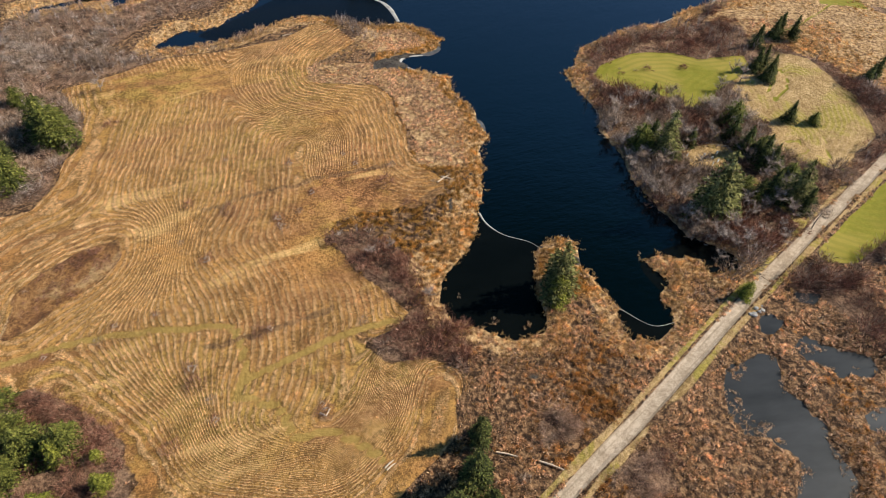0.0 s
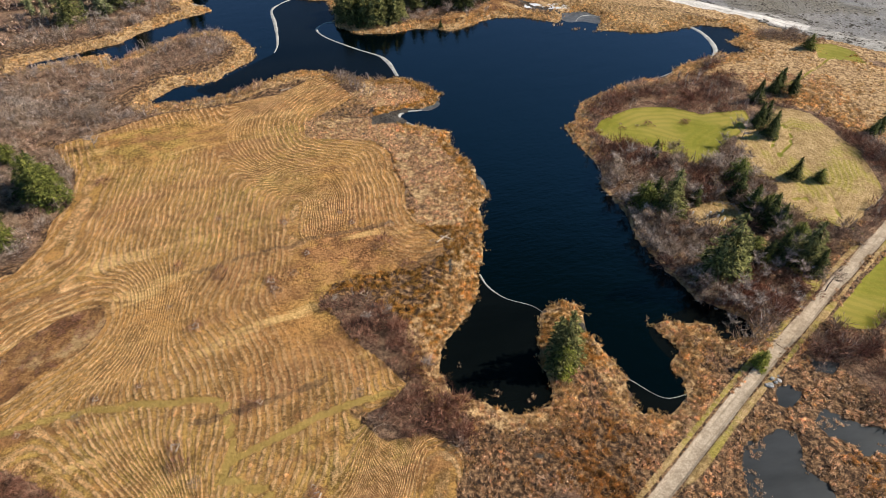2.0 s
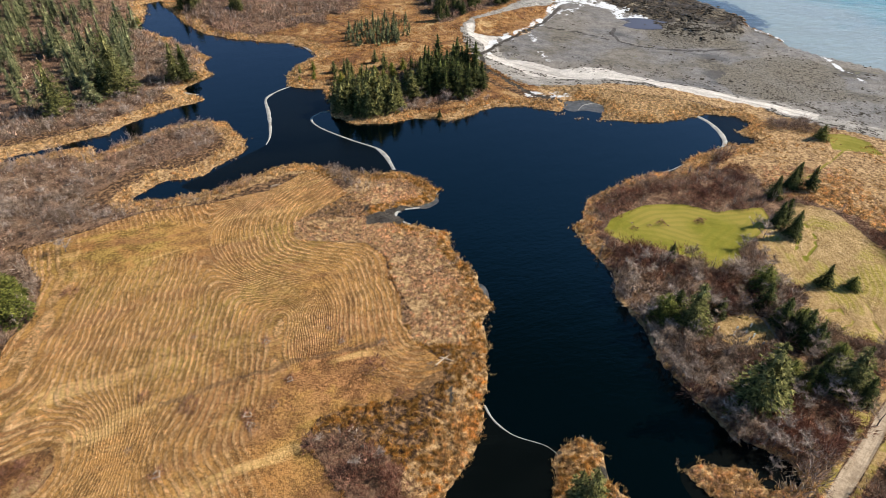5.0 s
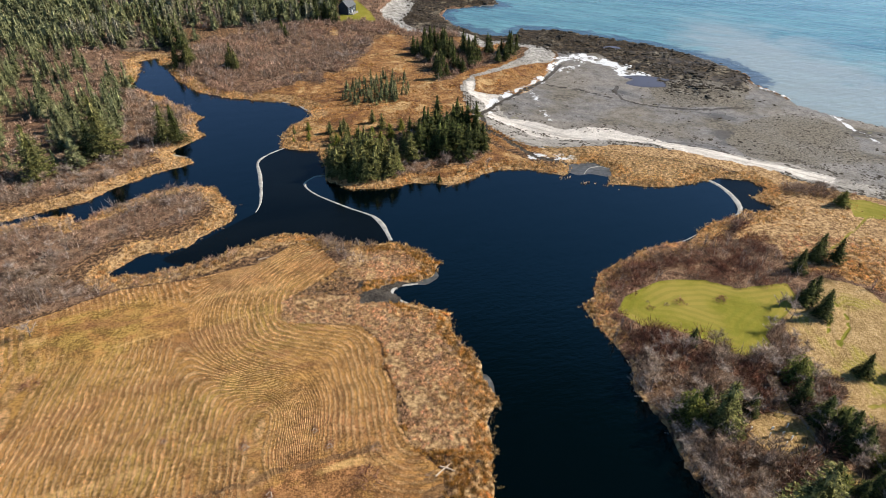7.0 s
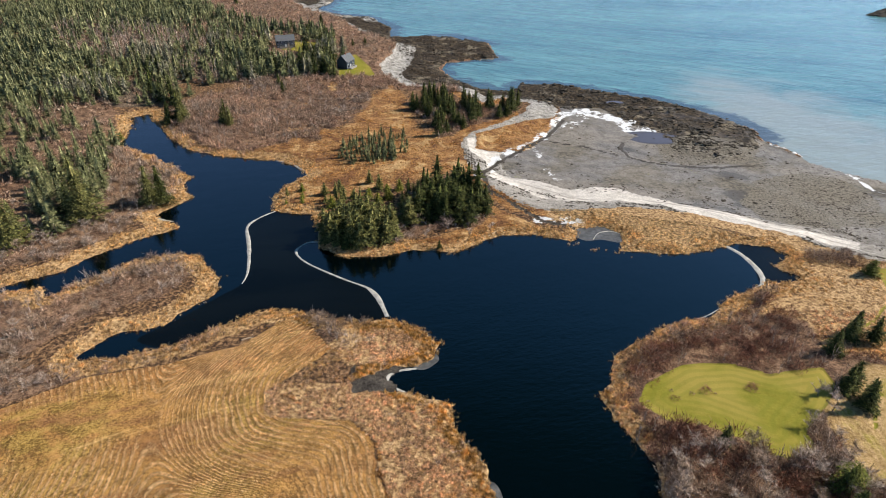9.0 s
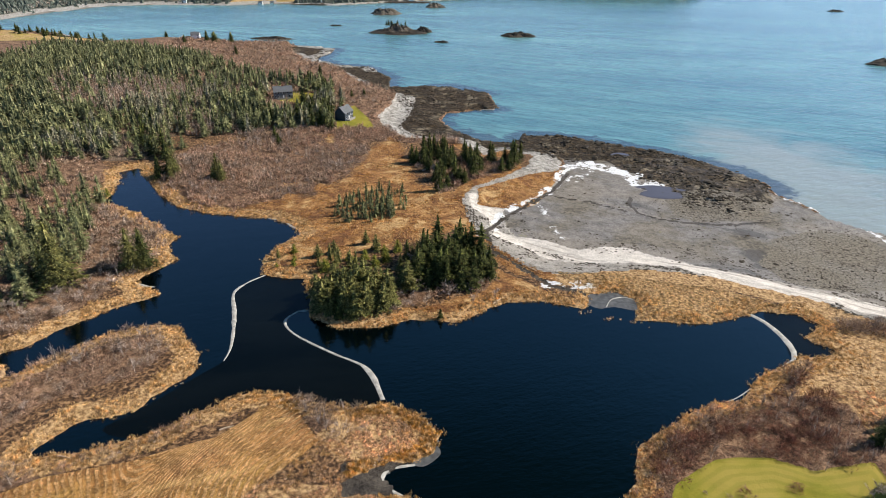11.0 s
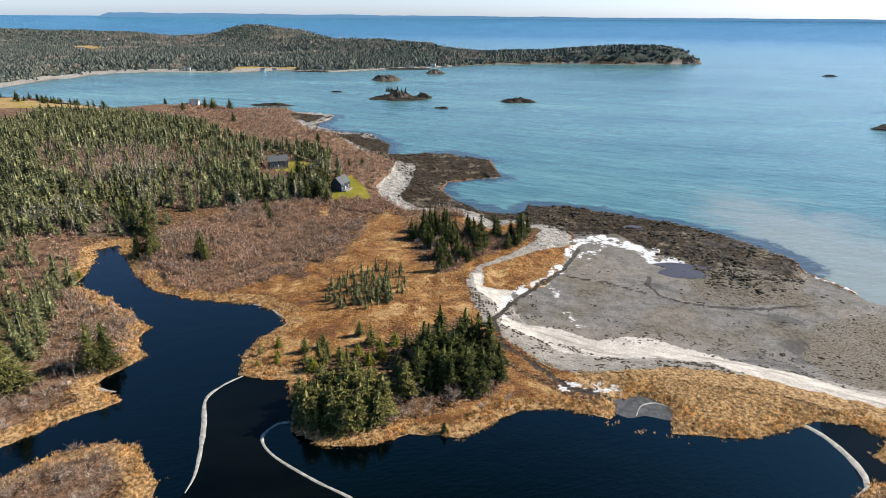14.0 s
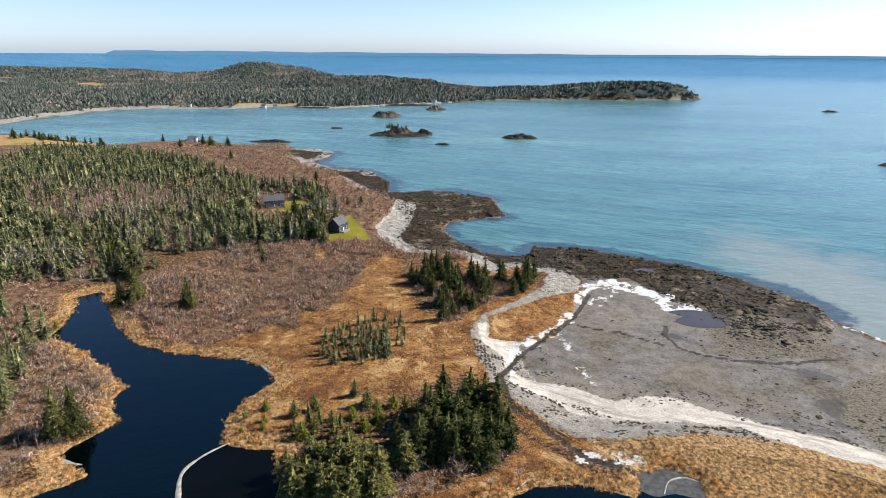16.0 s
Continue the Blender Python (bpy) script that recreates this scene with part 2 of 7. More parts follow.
    # meadow and cut lawns
    mow = sums(nodes, links, "SINE", sums(nodes, links, "MULTIPLY", sums(nodes, links, "ADD", rows_at, sums(nodes, links, "MULTIPLY", mid, 1.5)), 2 * math.pi / 2.4), 0)
    meadow = ramp(nodes, links, both, (0.36, (0.25, 0.155, 0.058)), (0.5, (0.41, 0.265, 0.108)), (0.64, (0.57, 0.39, 0.185)))
    meadow = blend(nodes, links, span(nodes, links, grain(nodes, links, where, 16.0, 4), 0.50, 0.60), meadow, ramp(nodes, links, both, (0.36, (0.22, 0.175, 0.033)), (0.64, (0.44, 0.335, 0.08))))
    meadow = blend(nodes, links, sums(nodes, links, "MULTIPLY", swath, 0.45), meadow, ramp(nodes, links, both, (0.36, (0.42, 0.275, 0.125)), (0.64, (0.68, 0.46, 0.25))))
    colour = blend(nodes, links, ragged("meadow", 0.4), colour, meadow)
    lawn = ramp(nodes, links, both, (0.2, (0.155, 0.146, 0.011)), (0.8, (0.28, 0.245, 0.031)))
    lawn = blend(nodes, links, span(nodes, links, broad, 0.44, 0.64), lawn, (0.32, 0.25, 0.05))
    lawn = blend(nodes, links, sums(nodes, links, "MULTIPLY", span(nodes, links, mow, -0.5, 0.8), 0.3), lawn, (0.15, 0.165, 0.014))
    colour = blend(nodes, links, ragged("lawn", 0.25), colour, lawn)
    # shore: sand, grey flats, weed-covered rock
    upper = ramp(nodes, links, both, (0.36, (0.22, 0.198, 0.175)), (0.64, (0.46, 0.42, 0.375)))
    upper = blend(nodes, links, span(nodes, links, grain(nodes, links, place(nodes, links, (1, 2.2, 1), -0.5), 2.4, 6, 0.75, 1.0), 0.57, 0.63), upper, (0.05, 0.04, 0.032))
    colour = blend(nodes, links, ragged("upper", 0.5), colour, upper)
    sand = ramp(nodes, links, both, (0.36, (0.44, 0.395, 0.35)), (0.64, (0.77, 0.705, 0.64)))
    sand = blend(nodes, links, span(nodes, links, grain(nodes, links, where, 2.2, 6, 0.75, 1.0), 0.62, 0.68), sand, (0.16, 0.14, 0.12))
    sand = blend(nodes, links, sums(nodes, links, "MULTIPLY", span(nodes, links, grain(nodes, links, place(nodes, links, (0.12, 1, 1), -0.5), 3.0, 5, 0.65), 0.52, 0.64), 0.55), sand, (0.22, 0.19, 0.16))
    flats = ramp(nodes, links, both, (0.36, (0.10, 0.090, 0.082)), (0.64, (0.275, 0.252, 0.232)))
    flats = blend(nodes, links, span(nodes, links, broad, 0.42, 0.62), flats, ramp(nodes, links, coarse, (0.4, (0.085, 0.075, 0.06)), (0.6, (0.22, 0.19, 0.15))))
    drift = grain(nodes, links, place(nodes, links, (0.4, 1.0, 1.0), -0.5), 30.0, 6, 0.62, 0.8)
    flats = blend(nodes, links, span(nodes, links, drift, 0.47, 0.60), flats, ramp(nodes, links, both, (0.36, (0.14, 0.122, 0.102)), (0.62, (0.30, 0.265, 0.23))))
    flats = blend(nodes, links, sums(nodes, links, "MULTIPLY", span(nodes, links, drift, 0.45, 0.38), 0.75), flats, (0.075, 0.07, 0.068))
    flats = blend(nodes, links, sums(nodes, links, "MULTIPLY", span(nodes, links, grain(nodes, links, where, 9.0, 5, 0.7), 0.64, 0.72), 0.5), flats, (0.26, 0.24, 0.09))
    flats = blend(nodes, links, span(nodes, links, tiny, 0.66, 0.72), flats, (0.06, 0.052, 0.045))
    colour = blend(nodes, links, ragged("flat", 0.4), colour, flats)
    colour = blend(nodes, links, ragged("sand", 1.3), colour, sand)
    crag = grain(nodes, links, where, 3.2, 8, 0.78, 0.5)
    rock = ramp(nodes, links, crag, (0.36, (0.008, 0.007, 0.005)), (0.5, (0.040, 0.028, 0.017)), (0.64, (0.15, 0.107, 0.062)))
    rock = blend(nodes, links, span(nodes, links, grain(nodes, links, where, 18.0, 5, 0.65), 0.52, 0.64), rock, ramp(nodes, links, crag, (0.38, (0.03, 0.025, 0.019)), (0.62, (0.30, 0.245, 0.17))))
    colour = blend(nodes, links, ragged("rock", 0.7), colour, rock)
    shingle = ramp(nodes, links, crag, (0.36, (0.10, 0.09, 0.08)), (0.5, (0.34, 0.315, 0.285)), (0.64, (0.62, 0.585, 0.54)))
    colour = blend(nodes, links, ragged("pebble", 0.8), colour, ramp(nodes, links, grain(nodes, links, where, 0.8, 6, 0.75), (0.36, (0.045, 0.037, 0.028)), (0.48, (0.15, 0.127, 0.098)), (0.62, (0.28, 0.245, 0.195))))
    colour = blend(nodes, links, ragged("shingle", 0.6), colour, shingle)
    mud = ramp(nodes, links, both, (0.36, (0.022, 0.018, 0.015)), (0.64, (0.105, 0.088, 0.072)))
    colour = blend(nodes, links, ragged("mud", 0.7), colour, mud)
    gravel = ramp(nodes, links, both, (0.36, (0.31, 0.23, 0.155)), (0.64, (0.56, 0.44, 0.32)))
    rut = grain(nodes, links, place(nodes, links, (0.03, 1, 1), 0.765), 0.9, 3, 0.6)
    gravel = blend(nodes, links, sums(nodes, links, "MULTIPLY", span(nodes, links, rut, 0.52, 0.64), 0.5), gravel, (0.23, 0.175, 0.11))
    colour = blend(nodes, links, ragged("road", 0.3), colour, gravel)
    colour = blend(nodes, links, ragged("snow", 1.9, 0.42, 0.56), colour, ramp(nodes, links, fine, (0.3, (0.56, 0.55, 0.55)), (0.6, (0.82, 0.82, 0.83))))
    links.new(colour, shader.inputs["Base Color"])
    wet = sums(nodes, links, "MULTIPLY", zone("flat"), span(nodes, links, broad, 0.65, 0.4))
    links.new(sums(nodes, links, "SUBTRACT", 0.95, sums(nodes, links, "MULTIPLY", wet, 0.35)), shader.inputs["Roughness"])
    rough_ground = sums(nodes, links, "ADD", sums(nodes, links, "ADD", coarse, sums(nodes, links, "MULTIPLY", fine, 0.6)), sums(nodes, links, "MULTIPLY", tiny, 0.5))
    smooth_out = sums(nodes, links, "SUBTRACT", 1.0, sums(nodes, links, "MULTIPLY", sums(nodes, links, "MAXIMUM", zone("lawn"), zone("road")), 0.85))
    smooth_out = sums(nodes, links, "SUBTRACT", smooth_out, sums(nodes, links, "MULTIPLY", sums(nodes, links, "MAXIMUM", zone("flat"), zone("sand")), 0.75))
    rough_ground = sums(nodes, links, "ADD", rough_ground, sums(nodes, links, "MULTIPLY", sums(nodes, links, "MULTIPLY", zone("rock"), crag), 4.0))
    height = sums(nodes, links, "MULTIPLY", sums(nodes, links, "ADD", rough_ground, sums(nodes, links, "MULTIPLY", sums(nodes, links, "MULTIPLY", strength, zone("field")), 1.7)), smooth_out)
    relief(nodes, links, shader, height, 0.9, 0.6)
    return m


def water_material(name, deep, shallow, size, strength, roughness, choppy):
    m, nodes, links, shader = material(name, roughness)
    shader.inputs["IOR"].default_value = 1.33
    shader.inputs["Specular IOR Level"].default_value = 0.5
    where = place(nodes, links, (0.5, 1.0, 1.0), 0.35)
    broad = grain(nodes, links, place(nodes, links, (0.35, 1, 1), 0.2), choppy, 5, 0.6)
    links.new(ramp(nodes, links, broad, (0.3, deep), (0.7, shallow)), shader.inputs["Base Color"])
    waves = sums(nodes, links, "ADD", grain(nodes, links, where, size, 4, 0.6), sums(nodes, links, "MULTIPLY", grain(nodes, links, where, size * 6, 3), 1.6))
    relief(nodes, links, shader, waves, strength, size * 0.25)
    return m, nodes, links, shader


GROUND = ground_material()
POND, _n, _l, pond_shader = water_material("pond_water", (0.00025, 0.0013, 0.0017), (0.0004, 0.0021, 0.0027), 1.2, 0.16, 0.04, 60.0)
pond_shader.inputs["Specular IOR Level"].default_value = 0.95
SEA, sea_nodes, sea_links, sea_shader = water_material("sea_water", (0.062, 0.18, 0.198), (0.135, 0.295, 0.29), 4.0, 0.5, 0.2, 160.0)
streak = grain(sea_nodes, sea_links, place(sea_nodes, sea_links, (0.09, 1, 1), -0.42), 9.0, 5, 0.65)
streak_long = grain(sea_nodes, sea_links, place(sea_nodes, sea_links, (0.12, 1, 1), -0.3), 60.0, 4, 0.6)
sea_base = sea_shader.inputs["Base Color"].links[0].from_socket
sea_base = blend(sea_nodes, sea_links, 1.0, sea_base, ramp(sea_nodes, sea_links, streak, (0.3, (0.72, 0.76, 0.80)), (0.7, (1.28, 1.22, 1.2))), "MULTIPLY")
sea_base = blend(sea_nodes, sea_links, 1.0, sea_base, ramp(sea_nodes, sea_links, streak_long, (0.3, (0.78, 0.82, 0.88)), (0.7, (1.2, 1.15, 1.1))), "MULTIPLY")
ripple = grain(sea_nodes, sea_links, place(sea_nodes, sea_links, (0.16, 1, 1), -0.5), 2.6, 4, 0.7)
sea_base = blend(sea_nodes, sea_links, 1.0, sea_base, ramp(sea_nodes, sea_links, ripple, (0.32, (0.62, 0.68, 0.72)), (0.68, (1.36, 1.3, 1.27))), "MULTIPLY")


def sea_zone(name, size, low, high):
    a = sea_nodes.new("ShaderNodeAttribute")
    a.attribute_name = name
    patch = grain(sea_nodes, sea_links, place(sea_nodes, sea_links, (0.6, 1, 1), -0.5), size, 6, 0.68, 0.8)
    return span(sea_nodes, sea_links, sums(sea_nodes, sea_links, "ADD", a.outputs["Fac"], sums(sea_nodes, sea_links, "SUBTRACT", patch, 0.5)), low, high)


# deeper blue offshore
split = sea_nodes.new("ShaderNodeSeparateXYZ")
sea_links.new(place(sea_nodes, sea_links), split.inputs[0])
sea_base = blend(sea_nodes, sea_links, sums(sea_nodes, sea_links, "MULTIPLY", span(sea_nodes, sea_links, split.outputs[1], 1700.0, 4200.0), 0.65), sea_base, (0.045, 0.23, 0.44))
# weed under the shallows, sandy water off the flats, foam at the rocks
sea_base = blend(sea_nodes, sea_links, sums(sea_nodes, sea_links, "MULTIPLY", sea_zone("silt", 30.0, 0.3, 0.9), 0.75), sea_base, (0.33, 0.34, 0.31))
sea_base = blend(sea_nodes, sea_links, sums(sea_nodes, sea_links, "MULTIPLY", sea_zone("shoal", 9.0, 0.42, 0.62), 0.8), sea_base, (0.035, 0.055, 0.085))
sea_base = blend(sea_nodes, sea_links, sea_zone("foam", 3.0, 0.80, 0.88), sea_base, (0.8, 0.82, 0.82))
sea_links.new(sea_base, sea_shader.inputs["Base Color"])
ICE_RIDGE = plain("grey_white_ice", (0.24, 0.225, 0.205), (0.56, 0.53, 0.48), 1.4, 0.7, 0.12)
ICE, _n, _l, ice_shader = water_material("dark_ice", (0.0010, 0.0018, 0.0018), (0.0036, 0.0050, 0.0048), 2.5, 0.03, 0.25, 12.0)
ice_shader.inputs["Specular IOR Level"].default_value = 0.22
PUDDLE = water_material("tide_pool", (0.075, 0.064, 0.064), (0.11, 0.095, 0.095), 3.0, 0.03, 0.12, 20.0)[0]
POOL_ICE = water_material("pool_ice", (0.014, 0.016, 0.018), (0.045, 0.047, 0.05), 2.5, 0.03, 0.3, 7.0)[0]
GREY_ICE = plain("grey_shore_ice", (0.045, 0.045, 0.045), (0.15, 0.148, 0.145), 2.2, 0.45, 0.03)

# ---- plan: outlines of the land, in metres ----
SHORE_EAST = [(1.4, 77), (8, 76), (14, 72.5), (22, 74), (22.6, 78), (20.3, 86), (22.7, 99), (27, 103), (31, 101), (32.4, 93), (38, 83), (39.5, 76), (41, 73), (46, 73), (51, 77), (51.3, 81.8), (49.6, 85.8), (52.2, 89.6), (50, 92.4), (47.6, 95.5), (51.5, 97.8), (57.7, 97.4), (61.6, 96.2), (63.6, 93), (70.8, 93.4), (71, 98), (63.5, 102.6), (59.5, 106), (57, 112), (51.6, 122.5), (48.6, 137), (44.3, 146), (45, 155.5), (41.7, 164), (38, 177), (46, 194), (56, 202), (69, 210), (77.6, 211), (87.5, 221), (101, 229), (118, 234), (111, 241.5), (121, 248), (115, 254.5), (103, 256), (97, 254)]
SHORE_NORTH = [(83, 248), (60, 250), (64, 262.5), (56, 268), (48, 266), (44, 256), (29, 261), (18, 260), (0, 247), (-15, 248), (-28, 243), (-40, 243), (-48, 249), (-55.6, 273.5), (-72, 277), (-75, 290), (-72.6, 302), (-66, 312), (-72, 322), (-84, 329), (-101, 331), (-115, 334), (-132, 341), (-148, 360), (-163, 379), (-173, 394), (-181, 386), (-172, 369.5), (-167, 346), (-152, 336), (-132, 322), (-117, 308), (-117, 300), (-109, 288), (-114, 277), (-117, 270.5), (-112, 267), (-104, 263), (-118, 250), (-126, 240)]
SHORE_WEST = [(-132, 230), (-143, 222.4), (-148, 219), (-160, 212), (-158, 209), (-146, 216), (-132, 221), (-128, 216), (-120, 226), (-112.6, 235), (-106, 240.6), (-97, 243.6), (-89.5, 241.4), (-77, 229.4), (-76.4, 219), (-85, 204), (-98, 198.6), (-103, 188), (-100, 186.3), (-92, 189), (-84, 191.6), (-76, 196), (-67, 204), (-59, 210), (-49, 211), (-38, 208), (-27, 206), (-20, 208.5), (-11, 204), (-3, 197), (-6, 190), (-13, 186), (-18, 183), (-13, 178), (-4.6, 176)]
SHORE_FIELD = [(0, 173.5), (0.5, 166.6), (3, 161), (8.4, 155), (7, 149.5), (10.8, 143), (8.4, 137), (9, 131), (9.3, 124), (8.4, 113.6), (7.5, 107), (5.3, 99), (0, 91), (-1, 85), (1, 78)]
POND_EDGE = SHORE_EAST + SHORE_NORTH + SHORE_WEST + SHORE_FIELD
FIELD_NORTH = [(-123, 160), (-110, 169), (-95, 180), (-78, 185.6), (-60, 194), (-50, 206), (-41, 202), (-34, 193), (-44, 180), (-48, 176), (-46, 168), (-36, 167), (-25, 167), (-19, 161), (-17, 152), (-12.5, 144), (-12, 135), (-8, 128), (-1.5, 123), (-1, 117.6), (-8, 112), (-21, 109.6), (-28, 106), (-31, 99.5), (-25, 95), (-22, 90), (-14, 84), (-8, 78)]
FIELD_SOUTH = [(-11, 74), (-18, 70), (-11.5, 65.4), (-3, 67), (3, 65), (4, 61), (2, 56), (3, 51), (-0.4, 46), (-4.4, 42), (-8, 37.6), (-14, 31), (-19, 24), (-23, 14), (-52, 14), (-54.5, 27), (-52.5, 32), (-56.5, 36), (-55, 40), (-59, 43.5), (-60, 47), (-66.5, 51), (-77, 56), (-83, 58), (-95, 54), (-119, 63.5), (-136, 98), (-122, 102), (-107, 107), (-105, 118), (-107, 126), (-105, 134), (-110, 147)]
FIELD_EDGE = FIELD_NORTH + FIELD_SOUTH
BRUSH_PATCH = [(-96, 69), (-98, 80), (-94, 88.6), (-86, 96), (-80.5, 98), (-78.5, 92), (-80, 86), (-86, 78), (-91, 71), (-94, 68)]
WEST_REEDS = [(-122, 88), (-113, 103), (-106, 107), (-101, 107), (-102, 97), (-106, 88), (-97, 76), (-95, 68), (-107, 64)]
LAWN_EDGE = [(46.5, 175), (50, 181), (62, 189), (75, 190), (84, 186), (100, 189), (100, 182), (94, 175), (84, 166), (84, 160.5), (76, 157.5), (71, 159.5), (68, 163.5), (60.6, 167.6), (52, 168.5)]
MEADOW_EDGE = [(94, 175), (112.6, 190), (122, 186), (131, 164), (126, 145), (112, 127), (100.5, 132), (91.4, 139), (97.4, 146), (92, 155.7), (93.4, 166)]
GREEN_EDGE = [(90, 99), (104, 112), (121, 127), (154, 151), (154, 133), (123, 110), (110, 104), (98, 96), (92, 96)]
ROAD_LINE = [(-22, -2), (8, 26), (22, 39), (39, 55), (60, 76), (73.6, 89), (95, 109), (124, 135), (165, 172), (252, 246)]
POOLS = [[(57.7, 62.9), (60.5, 67.6), (67.3, 70.1), (70.7, 68.5), (69.5, 61.9), (72.3, 59.5), (74.3, 55.9), (74.8, 49), (76.8, 43.7), (74.4, 38), (62.1, 38), (66.7, 44.5), (67.1, 48.3), (62.9, 51.9), (59.2, 52), (56.5, 56)],
         [(75.1, 72.8), (78.8, 75.1), (84, 72.8), (89.9, 71.1), (91.5, 67.7), (88, 65.4), (84.5, 66.9), (82.5, 64.2), (80.6, 68.4), (76.8, 69.8)],
         [(69.6, 80.1), (72.8, 81.3), (75.4, 78.7), (72.8, 75.4), (69.9, 76)], [(83.3, 57.3), (90, 59.5), (92, 54.8), (86.5, 53), (83.4, 54)], [(81, 87.8), (86.8, 87), (85, 84.2), (80.8, 84.8)]]
GRAVEYARD = [(67, 138), (77, 141), (83, 138), (79, 130), (72, 127), (67, 133)]
COAST_NEAR = [(900, -60), (500, 120), (300, 240), (199, 324), (188, 333), (178, 344.5), (171, 363.5), (166, 375.5), (169, 391), (158, 417), (136, 444), (105.5, 460), (73, 479), (47, 480.5), (40, 461), (20, 464), (-1.6, 493), (-10.5, 517.5), (-6, 539), (36, 553), (29, 608), (-17, 635), (-57, 628), (-62, 677), (-90, 726), (-128, 740), (-153, 774), (-143, 849), (-187, 869)]
COAST_BAY = [(-214, 870), (-261, 886), (-300, 905), (-333, 915), (-366, 922), (-384, 917), (-409, 900), (-430, 878), (-478, 910), (-509, 918), (-550, 960), (-600, 980), (-680, 985), (-731, 1024), (-750, 1100), (-736, 1231), (-700, 1377), (-612, 1414), (-458, 1419), (-376, 1471), (-246, 1444), (-132, 1532), (-2, 1615), (101, 1700), (316, 1740), (445, 1730), (608, 1760), (652, 1800)]
COAST_BACK = [(690, 1860), (600, 1990), (300, 2040), (60, 2080), (-250, 2160), (-560, 2550), (-760, 2750), (-1000, 2800), (-1500, 3150), (-2100, 3300), (-3200, 3000), (-3200, -1500), (900, -1500)]
LAND_EDGE = COAST_NEAR + COAST_BAY + COAST_BACK
BEACH_TOP = [(480, 60), (290, 165), (190, 222), (134.5, 253), (128, 263), (117, 269), (105, 276), (89, 281), (70, 284), (50, 280), (38, 279.6), (27, 285), (16, 302), (9.7, 311.5), (5.5, 327), (3.6, 355), (9, 369), (27.5, 385.5), (41, 403), (47, 422), (32, 432), (18, 421), (-2, 453), (-28, 452), (-44, 469), (-54, 496), (-48, 536), (-47, 573), (-80, 614), (-116, 676), (-149.5, 704), (-170, 753), (-185, 790)]
BEACH_EDGE = BEACH_TOP + [(-200, 840)] + COAST_NEAR[:0:-1]
FLAT_EDGE = [(24, 327.5), (36, 322), (45, 315), (66, 306), (84, 295), (109, 288), (123, 280), (147, 272), (200, 250), (300, 210), (300, 250), (198, 322), (186, 330), (172, 357), (159, 363), (134, 343), (113, 342), (101, 387), (88, 417), (62, 414), (42.5, 366), (24, 345)]
ROCK_EAST = [(40, 446), (48, 477), (73, 478), (105, 458), (135, 443), (158, 416), (169, 390), (160, 363.6), (134, 343), (117, 352), (114, 380), (104, 396), (90, 425), (64, 424), (48, 431)]
ROCK_MID = [(-36, 545), (-51, 578), (-72, 622), (-31, 619), (-3, 638), (30, 609), (6, 589), (35, 553), (-4, 545), (-14, 523), (-8, 492), (26, 462), (42, 440), (16, 448), (-17, 472), (-34, 509)]
ROCK_FAR = [(-150, 730), (-143, 845), (-155, 775), (-125, 742), (-90, 726), (-62, 675), (-57, 625), (-84, 640), (-119, 693)]
SAND_EDGE = [(6, 362), (12, 362), (24, 356), (25, 345), (17, 330), (15, 320), (35, 315), (52, 308), (72, 307), (89, 298), (105, 290), (120, 279), (132, 272), (144, 267), (154, 263), (147, 252), (136, 256), (125, 260), (113, 268), (97, 276), (81, 286), (61, 291), (47, 293), (31, 301), (17, 312), (12, 324), (8, 341)]
WRACK_LINE = [(4.2, 358), (6.4, 342), (9.1, 327), (11.7, 317), (15.4, 312.6), (27.4, 307), (43.7, 298), (60.7, 289), (80.4, 285.5), (95, 277), (104.5, 271.7), (118.6, 262.6), (135, 254.5), (160, 242)]
DUNE_EDGE = [(40, 280), (58, 280), (76, 273.5), (94, 270), (108, 261), (118.5, 253), (132, 250), (127.5, 243.5), (114, 246), (101, 253), (83, 248), (61, 250), (61, 256), (55, 268), (46, 271)]
SALT_MARSH = [(11, 367), (27, 380), (47, 397), (62, 407), (51, 377), (38, 352), (24, 348), (11, 348)]
RUST_EDGE = [(-72, 280), (-74, 299), (-65, 314), (-80, 330), (-101, 332), (-85, 348), (-65, 352), (-54, 382), (-50, 423), (-37, 457), (-21, 372), (-2, 365), (2, 333), (-2, 316), (-24, 301), (-51, 283)]
PLUMES = [[(-48, 176), (-47, 169), (-36, 167), (-24, 167), (-17, 159), (-15, 149), (-11, 142), (-9, 128), (6, 128), (7, 150), (-2, 171), (-14, 176), (-28, 179), (-44, 180)], [(-36, 194), (-27, 205), (-12, 203), (-4, 196), (-10, 190), (-28, 186)]]
REED_ISLES = [(43.5, 254.5, 3.5), (52.5, 250.5, 3), (61.5, 245.5, 2), (57, 249, 2.5), (3, 84, 0.7), (10.5, 77.5, 1.5), (18, 76.5, 1.3), (47, 98, 1), (66, 95.5, 2.2), (71, 96, 1.6), (38, 79, 1)]
REED_STRIP = [(15, 285), (29, 270), (45, 257), (35, 261), (17, 262), (2, 250), (-12, 251), (-21, 246), (-21, 252), (-2, 259), (12, 273)]
ROAD_HEDGE = [(102, 126), (108, 131), (119, 139), (131, 148), (127, 139), (109, 123.5)]
